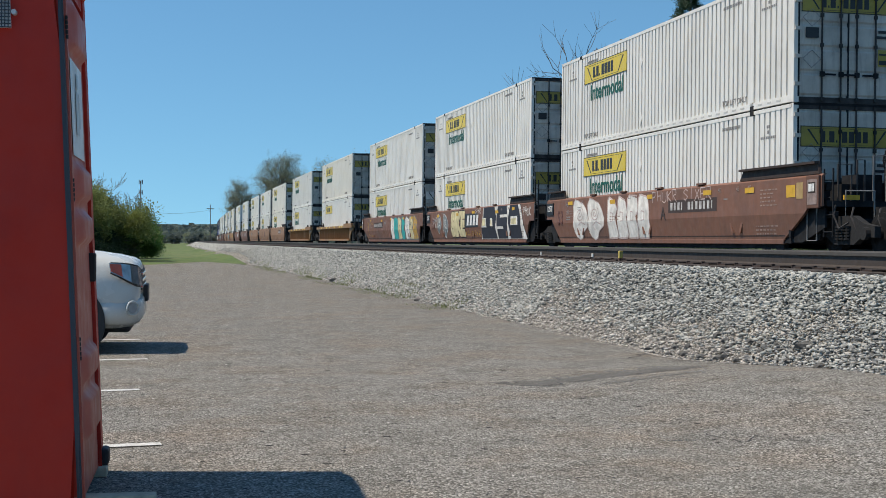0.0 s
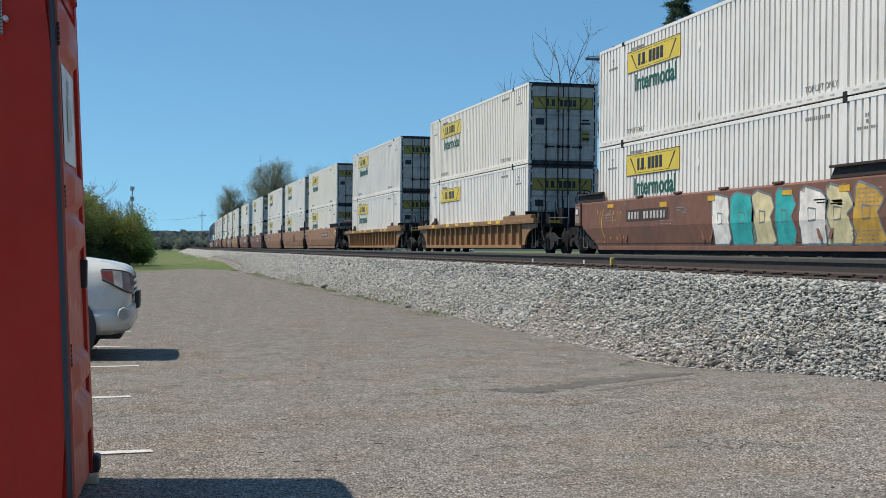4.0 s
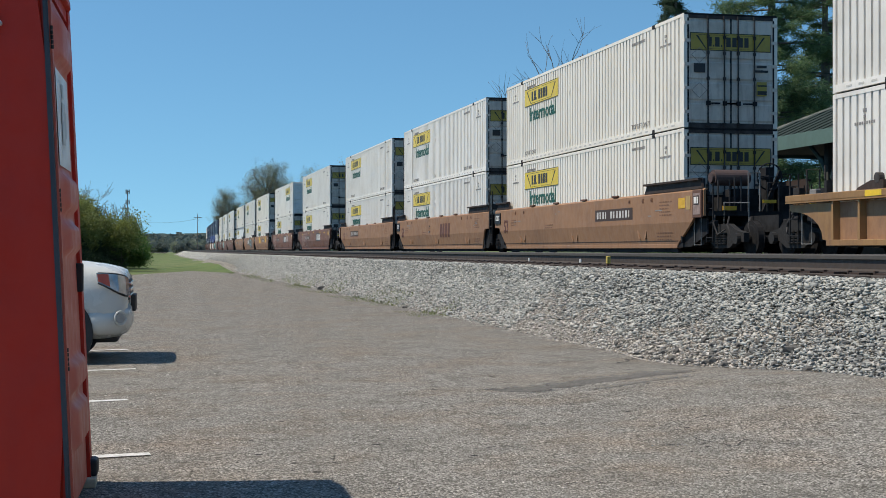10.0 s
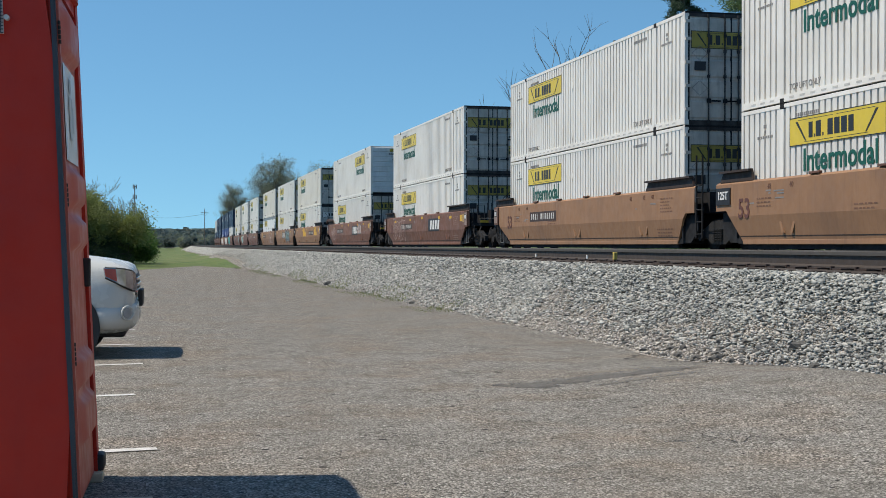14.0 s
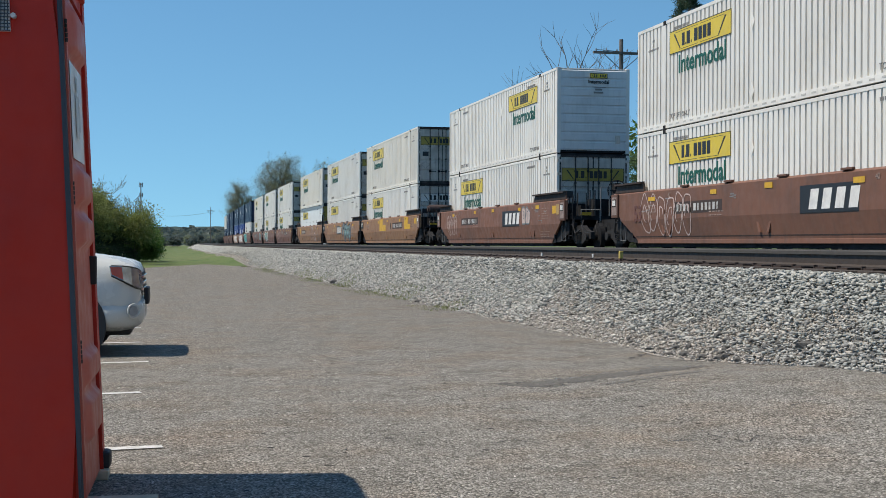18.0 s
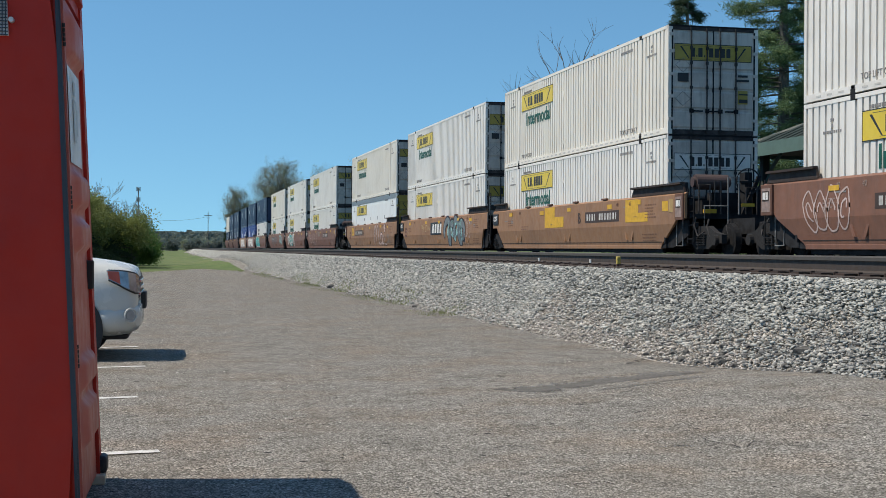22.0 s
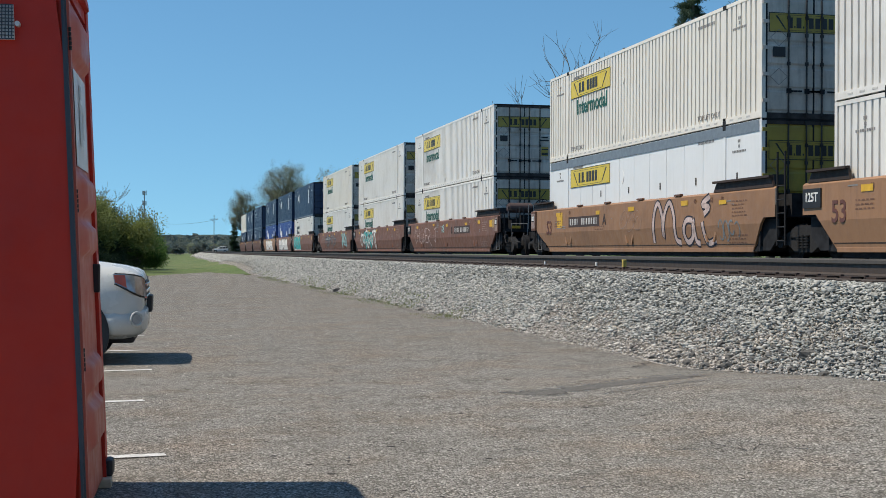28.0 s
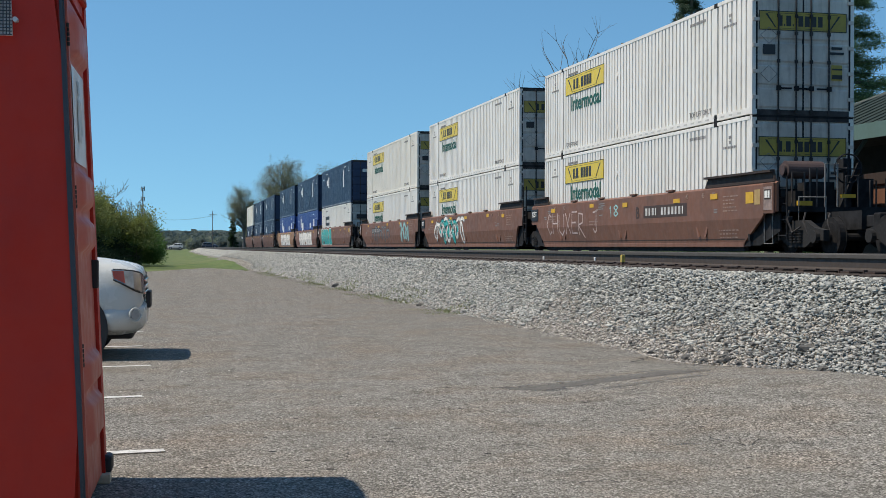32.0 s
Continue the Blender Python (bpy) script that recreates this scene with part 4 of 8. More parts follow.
def joint_gear(car, f):
    """End of a unit that shares a truck with its neighbour."""
    y = lambda d: f * (HALF + d)
    bm = bmesh.new()
    box(bm, -1.38, 1.38, min(y(0.05), y(0.14)), max(y(0.05), y(0.14)), 0.35, 1.55)
    box(bm, -1.0, 1.0, min(y(0.14), y(0.9)), max(y(0.14), y(0.9)), 0.98, 1.5)
    box(bm, -0.3, 0.3, min(y(0.1), y(1.56)), max(y(0.1), y(1.56)), 0.60, 0.98)
    part("end_bulkhead", bm, "soot", car)
    bm = bmesh.new()
    if f > 0:
        bm.free()
        return
    for d in (1.04, 1.40):
        tube(bm, [(-1.42, y(d), 0.35), (-1.42, y(d), 2.40)], 0.024, 6)
    for i in range(5):
        tube(bm, [(-1.42, y(1.04), 0.45 + i * 0.3), (-1.42, y(1.40), 0.45 + i * 0.3)], 0.018, 6)
    part("ladder", bm, "truck_iron", car)
    bm = bmesh.new()
    tube(bm, [(-1.40, y(0.96), 1.25), (-1.44, y(1.02), 1.25), (-1.44, y(1.02), 1.60), (-1.40, y(0.96), 1.60)], 0.016, 6)
    part("grab_iron", bm, "grab_grey", car)


def plain_side(car, sx, f_end, r_end, paint):
    """Smooth side sheet with a kinked lower half and cut-back corners. The ends reach past the well."""
    a, b = -HALF - (1.55 if f_end == "end" else 1.0), HALF + (1.55 if r_end == "end" else 1.0)
    la, lb = -HALF + 0.25, HALF - 0.25
    bm = bmesh.new()
    rows = [(0.25, la, lb, side_x(0.25)), (0.33, la - 0.08, lb + 0.08, side_x(0.33)), (0.85, a + 0.70, b - 0.70, -1.46), (0.98, a + 0.55, b - 0.55, -1.46), (0.981, a, b, -1.46), (1.60, a, b, -1.46), (1.65, a, b, -1.40)]
    vs = []
    for z, p, q, x in rows:
        n = 12
        vs.append([bm.verts.new((-sx * x, p + (q - p) * i / n, z)) for i in range(n + 1)])
    back = [[bm.verts.new((v.co.x - sx * 0.06, v.co.y, v.co.z)) for v in r] for r in vs]
    for r0, r1 in zip(vs, vs[1:]):
        for i in range(len(r0) - 1):
            bm.faces.new((r0[i], r0[i + 1], r1[i + 1], r1[i]))
    for r0, r1 in zip(back, back[1:]):
        for i in range(len(r0) - 1):
            bm.faces.new((r0[i], r1[i], r1[i + 1], r0[i + 1]))
    for k in range(len(vs) - 1):
        for e in (0, -1):
            bm.faces.new((vs[k][e], vs[k + 1][e], back[k + 1][e], back[k][e]))
    for r in (0, -1):
        for i in range(len(vs[r]) - 1):
            bm.faces.new((vs[r][i], vs[r][i + 1], back[r][i + 1], back[r][i]))
    bmesh.ops.recalc_face_normals(bm, faces=bm.faces[:])
    side = part("side_sill", bm, paint, car)
    # bottom flange and seam
    part("bottom_flange", boxes((sx * 1.31 - 0.06, sx * 1.31 + 0.05, la, lb, 0.20, 0.31), bevel=0.012), paint, side)
    for e, la_, a_ in ((-1, la, a), (1, lb, b)):
        bm = bmesh.new()
        prism(bm, [(la_ + e * 0.02, 0.24), (la_ - e * 0.3, 0.80), (a_ - e * 0.62, 0.94), (a_ - e * 0.1, 0.94), (a_ - e * 0.1, 0.55), (la_ + e * 0.75, 0.24)], sx * 1.30 - 0.02, sx * 1.30 + 0.02, "x")
        part("end_gusset", bm, "soot", side)
    # black strip added below the flange to stand for shade under the car
    part("under_rail", boxes((sx * 1.24 - 0.05, sx * 1.24 + 0.05, la + 0.1, lb - 0.1, 0.10, 0.205)), "soot", side)
    if sx < 0:
        bm = bmesh.new()
        ribbon(bm, [(la - 0.10 + (lb - la + 0.2) * k / 12, 0.385) for k in range(13)], 0.022, 0.004)
        part("seam", bm, "guide_brown", side)
    # guide flares at the ends of the well, small locks along the top
    for y0, y1, nm in ((a + 0.15, -HALF + 2.3, "guide"), (HALF - 0.85, b - 0.15, "guide")):
        bm = bmesh.new()
        prism(bm, [(y0, 1.65), (y1, 1.65), (y1 - 0.18, 1.86), (y0 + 0.10, 1.92)], sx * 1.40 - 0.03, sx * 1.40 + 0.03, "x")
        box(bm, sx * 1.46 - 0.05, sx * 1.46 + 0.05, y0 + 0.06, y1 - 0.1, 1.86, 1.91)
        # the flares' shadowed look is put into this near-black brown
        part(nm, bm, "guide_brown", side)
    lock = mesh_of("lock", boxes((sx * 1.43 - 0.04, sx * 1.43 + 0.04, -0.22, 0.22, 1.65, 1.70), bevel=0.01), "rust")
    for y in (-3.6, -0.9, 1.8, 4.4):
        piece("lock", lock, side, Matrix.Translation((0, y, 0)))
    for k in (-0.32, 0.32):
        bm = bmesh.new()
        prism(bm, [(k - 0.05, 0.72), (k + 0.05, 0.72), (k * 0.6 + 0.05, 0.45), (k * 0.6 - 0.05, 0.45)], sx * (-side_x(0.58)) - 0.02, sx * (-side_x(0.58)) + 0.012, "x")
        pad = mesh_of("jacking_pad", bm, paint)
        for y in (-5.6, 0.0, 5.6):
            piece("jacking_pad", pad, side, Matrix.Translation((0, y, 0)))
    return side


def ribbed_side(car, sx, paint, panel):
    """Side with a flanged top chord, upright ribs and recessed panels."""
    a, b = -HALF - 1.5, HALF + 1.5
    bm = bmesh.new()
    box(bm, sx * 1.34 - 0.02, sx * 1.34 + 0.02, -HALF + 0.1, HALF - 0.1, 0.30, 1.10)
    side = part("side_sheet", bm, panel, car)
    bm = bmesh.new()
    box(bm, sx * 1.43 - 0.11, sx * 1.43 + 0.11, a, b, 1.15, 1.29, 0.015)
    box(bm, sx * 1.43 - 0.11, sx * 1.43 + 0.115, a, b, 1.12, 1.15)
    part("top_chord", bm, paint, side)
    part("bottom_chord", boxes((sx * 1.40 - 0.10, sx * 1.40 + 0.06, -HALF + 0.1, HALF - 0.1, 0.24, 0.36), bevel=0.01), paint, side)
    rib = None
    for i in range(17):
        y = -HALF + 0.35 + i * (2 * HALF - 0.7) / 16
        if rib is None:
            bm = bmesh.new()
            prism(bm, [(-0.045, 0.36), (0.045, 0.36), (0.03, 1.12), (-0.03, 1.12)], sx * 1.43 - 0.075, sx * 1.43 + 0.075, "x")
            rib = mesh_of("rib", bm, paint)
        piece("rib", rib, side, Matrix.Translation((0, y, 0)))
    for e in (-1, 1):
        bm = bmesh.new()
        pts = [(e * (HALF - 0.2), 0.36), (e * (HALF - 0.2), 1.10), (e * (HALF + 1.5), 1.10), (e * (HALF + 1.5), 0.98)]
        pts += [(e * (HALF + 1.4 - 1.25 * math.sin(k * math.pi / 12)), 0.95 - 0.59 * (1 - math.cos(k * math.pi / 12))) for k in range(7)]
        prism(bm, pts, sx * 1.40 - 0.03, sx * 1.40 + 0.03, "x")
        part("end_gusset", bm, paint, side)
    for y in (-6.3, 6.5):
        bm = bmesh.new()
        prism(bm, [(y - 0.55, 1.29), (y + 0.40, 1.29), (y + 0.34, 1.34), (y - 0.10, 1.46), (y - 0.55, 1.46)], sx * 1.43 - 0.05, sx * 1.43 + 0.05, "x")
        lk = part("container_lock", bm, "guide_brown", side)
        bm = bmesh.new()
        disc(bm, (0, y - 0.33, 1.50), 0.10, sx * 1.43 - 0.055, sx * 1.43 + 0.055, "x", 14)
        box(bm, sx * 1.43 - 0.04, sx * 1.43 + 0.04, y - 0.44, y - 0.22, 1.46, 1.50)
        part("lock_cam", bm, "dark_iron", lk)
    part("raised_guide", boxes((sx * 1.43 - 0.10, sx * 1.43 + 0.06, -HALF - 1.2, -HALF + 2.4, 1.29, 1.42), bevel=0.015), paint, side)
    mark = mesh_of("yellow_mark", boxes((sx * 1.54 - 0.005, sx * 1.54 + 0.005, -0.28, 0.28, 1.165, 1.275)), "mark_yellow")
    for y in (-5.0, -3.8, -1.0, 1.6, 3.3, 6.2):
        piece("yellow_mark", mark, side, Matrix.Translation((0, y, 0)))
    return side


# dark brown steel; on the guide flares it paints in their shade
M["guide_brown"] = painted("dark_brown_steel", (0.045, 0.028, 0.022), (0.02, 0.015, 0.013), 0.6, 0.8, 1.0, 3.0, 0.2)
M["panel_brown"] = plain("dark_brown_panel", (0.055, 0.035, 0.028), 0.7)
M["rusty_ochre"] = painted("rust_stained_ochre_paint", (0.34, 0.185, 0.095), (0.14, 0.07, 0.045), 0.75, 0.65, 1.1, 2.5, 0.2)
M["truck_iron"] = painted("brake_dust_on_iron", (0.012, 0.0118, 0.0125), (0.026, 0.023, 0.021), 0.5, 0.95, 3.0, 1.0, 0.2)
M["reservoir"] = painted("reservoir_paint", (0.075, 0.048, 0.045), (0.03, 0.022, 0.02), 0.5, 0.7)
M["worn_plate"] = plain("worn_pinkish_plate", (0.26, 0.19, 0.165), 0.7, 0, 0.3, 8)
M["dull_notice"] = plain("faded_tan_notice", (0.40, 0.27, 0.11), 0.7)
M["mark_yellow"] = plain("reflective_yellow", (0.75, 0.50, 0.02), 0.4)


def marks(side, y, z, wide=3.0, tall=0.33):
    """A dark panel with a row of plain pale bars for the car's lettering."""
    bm = bmesh.new()
    patch(bm, y - wide / 2, y + wide / 2, z - tall / 2, z + tall / 2, 0.004)
    p = part("mark_panel", bm, "panel_brown", side)
    k = wide * 0.9 / 11.5
    at = y + wide * 0.45
    for i in range(11):
        if i == 4:
            at -= k * 0.8
        w = k * (0.62, 0.50, 0.58, 0.30, 0.66, 0.42, 0.56)[i % 7]
        bm = bmesh.new()
        patch(bm, at - w, at, z - tall * 0.30, z + tall * 0.30, 0.008)
        part("mark_bar", bm, "print_grey", p)
        at -= k


M["dim_stencil"] = plain("dim_brown_stencil", (0.17, 0.085, 0.052), 0.7, 0, 0.3, 5)
M["pale_stencil"] = plain("faded_pale_stencil", (0.30, 0.21, 0.17), 0.7, 0, 0.4, 5)
M["print_grey"] = plain("worn_pale_lettering_paint", (0.50, 0.48, 0.45), 0.7, 0, 0.4, 5)


def loops(parent, y0, y1, z0, z1, fill, edge, seed, turns=4, width=0.13, label="looping sprayed letters"):
    """One long swinging line of paint with a darker rim."""
    rnd = random.Random(seed)
    n = turns * 26
    zc, amp = (z0 + z1) / 2, (z1 - z0) / 2 * 0.88
    pts = []
    ph, wob = rnd.uniform(0, 6), rnd.uniform(0.5, 0.9)
    for i in range(n + 1):
        f = i / n
        a = f * turns * 2 * math.pi + ph
        y = y1 - (y1 - y0) * (0.08 + 0.84 * f) + (y1 - y0) / turns * 0.55 * wob * math.cos(a * 1.0 + 0.6 * math.sin(f * 9 + ph))
        z = zc + amp * math.sin(a) * (0.72 + 0.28 * math.sin(f * 13 + ph))
        pts.append((y, min(z1, max(z0, z))))
    e, f = bmesh.new(), bmesh.new()
    ribbon(e, pts, width * 1.6, 0.006)
    ribbon(f, pts, width, 0.010)
    g = part("graffiti", f, fill, parent, label)
    part("outline", e, edge, g)


def swung(parent, runs, fill, edge, width, label):
    """Rounded strokes of paint with a dark rim."""
    f, e = bmesh.new(), bmesh.new()
    for i, run in enumerate(runs):
        n = len(run)
        pts = []
        for j in range(n - 1):
            p0, p1, p2, p3 = (Vector(run[max(0, min(n - 1, j + k))]) for k in (-1, 0, 1, 2))
            for k in range(6):
                u = k / 6
                pts.append(tuple(0.5 * (2 * p1 + (p2 - p0) * u + (2 * p0 - 5 * p1 + 4 * p2 - p3) * u * u + (3 * p1 - p0 - 3 * p2 + p3) * u ** 3)))
        pts.append(run[-1])
        ribbon(e, pts, width * 1.7, 0.006 + 0.0005 * i)
        ribbon(f, pts, width, 0.010 + 0.0005 * i)
    g = part("graffiti", f, fill, parent, label)
    part("outline", e, edge, g)


def spiral_faces(parent, ys, zc, ry, rz, fill, edge, label="two rounded white sprayed faces"):
    """Rounded sprayed shapes with a spiral in each."""
    f, e = bmesh.new(), bmesh.new()
    for k, y in enumerate(ys):
        ring = blob(f, y, zc, ry, rz, 3 + k, 0.005)
        ribbon(e, ring + ring[:2], 0.03, 0.011)
        ribbon(e, [(y - 0.045 * a / 2 * math.cos(a) * ry / 0.6, zc + 0.25 * rz + 0.035 * a / 2 * math.sin(a)) for a in [0.4 * i for i in range(1, 38)] if 0.035 * a / 2 < rz * 0.4], 0.035, 0.010)
        ribbon(e, [(y - ry * 0.7, zc - rz * 0.3), (y - ry * 0.2, zc - rz * 0.15), (y + ry * 0.3, zc - rz * 0.35), (y, zc - rz * 0.6)], 0.035, 0.010)
    g = part("graffiti", f, fill, parent, label)
    part("outline", e, edge, g)


def big_logo(side, y, z, ink="white_ink", panel=None, wide=1.5, tall=0.42):
    """A row of plain slanted bars, in place of a maker's letters."""
    bm = bmesh.new()
    if panel:
        pb = bmesh.new()
        patch(pb, y - wide * 0.62, y + wide * 0.62, z - tall * 0.7, z + tall * 0.7, 0.004)
        part("logo_panel", pb, panel, side)
    for i in range(4):
        c = y + wide * (0.42 - 0.28 * i)
        fill_shape(bm, [(c, z - tall * 0.5), (c - wide * 0.18, z - tall * 0.5), (c - wide * 0.18 - 0.10, z + tall * 0.5), (c - 0.10, z + tall * 0.5)], 0.008, 2)
    part("logo_print", bm, ink, side)


def small_stuff(side, seed, yellow=2, lead=True, trail=False):
    """Stencils, capacity bars, inspection plates and yellow reflector patches."""
    rnd = random.Random(seed)
    for y in ((6.3, 2.4, -0.5, -4.3, -6.6) if yellow else ()):
        bm = bmesh.new()
        z = 1.38 + rnd.uniform(-0.05, 0.05)
        patch(bm, y, y + rnd.uniform(0.35, 0.5), z, z + rnd.uniform(0.10, 0.14), 0.012)
        part("yellow_mark", bm, "patch_yellow", side)
    for i in range(7):
        y = rnd.choice((-7.2, -6.6, -5.5, 5.5, 6.3, 7.0, 1.4)) + rnd.uniform(-0.3, 0.3)
        z = rnd.uniform(0.95, 1.5)
        for k in range(rnd.randint(1, 2)):
            bm = bmesh.new()
            patch(bm, y, y + rnd.uniform(0.1, 0.5), z - k * 0.06, z - k * 0.06 + 0.03, 0.005)
            part("stencil_bar", bm, "grey_ink", side)
    for e in [-1] * lead + [1] * trail:
        a, b = sorted((e * (HALF + 1.00), e * (HALF + 1.52)))
        pl = part("corner_box", boxes((-1.515, -1.455, a, b, 0.94, 1.62), bevel=0.015), "rust", side, "raised corner box with a framed plate")
        part("box_face", boxes((-1.520, -1.514, a + 0.06, b - 0.06, 1.02, 1.54)), "worn_plate", pl)
        fr = part("plate_frame", boxes((-1.526, -1.519, a + 0.12, b - 0.10, 1.26, 1.48)), "guide_brown", pl)
        part("plate_print", boxes((-1.531, -1.525, a + 0.15, b - 0.30, 1.29, 1.45), (-1.531, -1.525, b - 0.27, b - 0.13, 1.29, 1.45)), "white_ink", fr)
    if lead:
        bm = bmesh.new()
        patch(bm, -HALF - 0.45, -HALF - 0.05, 1.20, 1.46, 0.006)
        part("yellow_patch", bm, "patch_yellow", side)
        bm = bmesh.new()
        patch(bm, -HALF - 0.78, -HALF - 0.50, 1.16, 1.50, 0.007)
        part("notice_plate", bm, "dull_notice", side)


def stencil_rows(side, y, z, wide, rows, ink):
    """A block of small unreadable stencilling."""
    rnd = random.Random(int(y * 10) + rows)
    bm = bmesh.new()
    for r in range(rows):
        at, end = y + wide / 2, y + wide / 2 - wide * rnd.uniform(0.6, 1.0)
        while at > end:
            w = rnd.uniform(0.05, 0.16)
            patch(bm, at - w, at, z - r * 0.085 - 0.015, z - r * 0.085 + 0.015, 0.006)
            at -= w + 0.05
    tagged(part("stencilling", bm, ink, side), kind="stuff")


def make_car(style, f_end, r_end, paint, label, tank=False):
    car = thing("well_car", label, "rail car", "well cars of the train")
    sides = []
    for sx in (-1, 1):
        sides.append(ribbed_side(car, sx, paint, "rusty_ochre") if style == "ribbed" else plain_side(car, sx, f_end, r_end, paint))
    part("well_floor", boxes((-1.34, 1.34, -HALF - 0.05, HALF + 0.05, 0.22, 0.335)), "soot", car)
    for f, kind in ((-1, f_end), (1, r_end)):
        if kind == "end":
            end_gear(car, f, style, "tank" if tank and f < 0 else True)
        else:
            joint_gear(car, f)
            if f > 0:
                make_truck(car, HALF + 1.58)
    return car, sides[0]


WHITE = "white corrugated freight container with yellow signs, stacked on a well car"
KINDS = {
    "W": dict(label=WHITE),
    "P": dict(label="white corrugated container with a yellow sign and no wording", word=False),
    "G": dict(label="white corrugated container with faded pale signs", end_sign="white"),
    "R": dict(label="white container turned with its plain end wall forward", front="wall"),
    "K": dict(label="cream-tinged corrugated container with yellow signs", paint="cream"),
    "S": dict(label="smooth white container with yellow rear doors", smooth_side=True, paint="cool_white", doors="yellow_shaded", word=False, end_sign="yellow_shaded"),
    "N": dict(label="dark navy corrugated container", paint="navy", doors="navy", logo=False,
              side_bars=[(-1.296, -1.288, 4.2, 4.9, 1.7, 2.1), (-1.296, -1.288, 3.6, 4.0, 1.5, 2.3), (-1.296, -1.288, -4.6, -4.2, 1.2, 2.4), (-0.5, 0.9, -HALF - 0.07, -HALF - 0.055, 2.1, 2.3)]),
    "B": dict(label="bright blue corrugated container with white marks", paint="blue", doors="blue", logo=False,
              side_bars=[(-1.296, -1.288, 3.0, 4.2, 1.2, 2.0), (-1.296, -1.288, 4.6, 5.2, 1.6, 2.4), (-1.296, -1.288, -5.6, -4.9, 1.0, 2.2), (-1.296, -1.288, -3.0, -2.2, 1.5, 1.9)]),
    "C": dict(label="white container with dark block marks", logo=False, side_bars=[(-1.296, -1.288, 3.4, 5.6, 1.5, 1.72), (-1.296, -1.288, 3.4, 5.6, 1.95, 2.2), (-1.296, -1.288, 5.2, 5.6, 1.5, 2.2), (-0.9, 0.9, -HALF - 0.07, -HALF - 0.055, 1.8, 2.1)]),
    "L": dict(label="plain cream container on the last car", paint="cream", logo=False),
}
# front of the container at the start, style, leading end, trailing end, paint, upper and lower container
UNITS = [
    (26.1, "plain", "end", "joint", "brown", "W", "W"), (45.8, "plain", "joint", "joint", "brown", "W", "W"), (65.0, "plain", "joint", "end", "brown", "W", "G"),
    (88.5, "ribbed", "end", "end", "ochre", "K", "P"), (112.0, "ribbed", "end", "end", "ochre", "W", "W"),
    (135.4, "plain", "end", "joint", "orange_brown", "K", "K"), (154.5, "plain", "joint", "joint", "orange_brown", "W", "W"), (173.9, "plain", "joint", "end", "orange_brown", "W", "W"),
    (197.4, "plain", "end", "end", "brown", "W", "W"), (221.0, "plain", "end", "end", "brown", "R", "W"),
    (244.5, "plain", "end", "joint", "orange_brown", "K", "G"), (263.6, "plain", "joint", "joint", "orange_brown", "W", "P"), (283.0, "plain", "joint", "end", "orange_brown", "K", "S"),
    (306.8, "plain", "end", "joint", "brown", "W", "W"), (326.2, "plain", "joint", "joint", "brown", "W", "W"), (345.4, "plain", "joint", "end", "brown", "K", "W"),
    (368.6, "plain", "end", "joint", "brown", "N", "C"), (387.6, "plain", "joint", "joint", "brown", "N", "B"), (406.8, "plain", "joint", "end", "orange_brown", "N", "B"),
    (430.4, "plain", "end", "joint", "rust", "N", "N"), (449.8, "plain", "joint", "joint", "rust", "N", "N"), (469.0, "plain", "joint", "end", "rust", "L", "N"),
]
LABELS = {"brown": "red-brown steel well car with scrawled sides", "ochre": "ochre well car with upright side ribs", "orange_brown": "faded orange-brown steel well car", "rust": "dark rust-brown steel well car"}
rolling = []
_made = {}
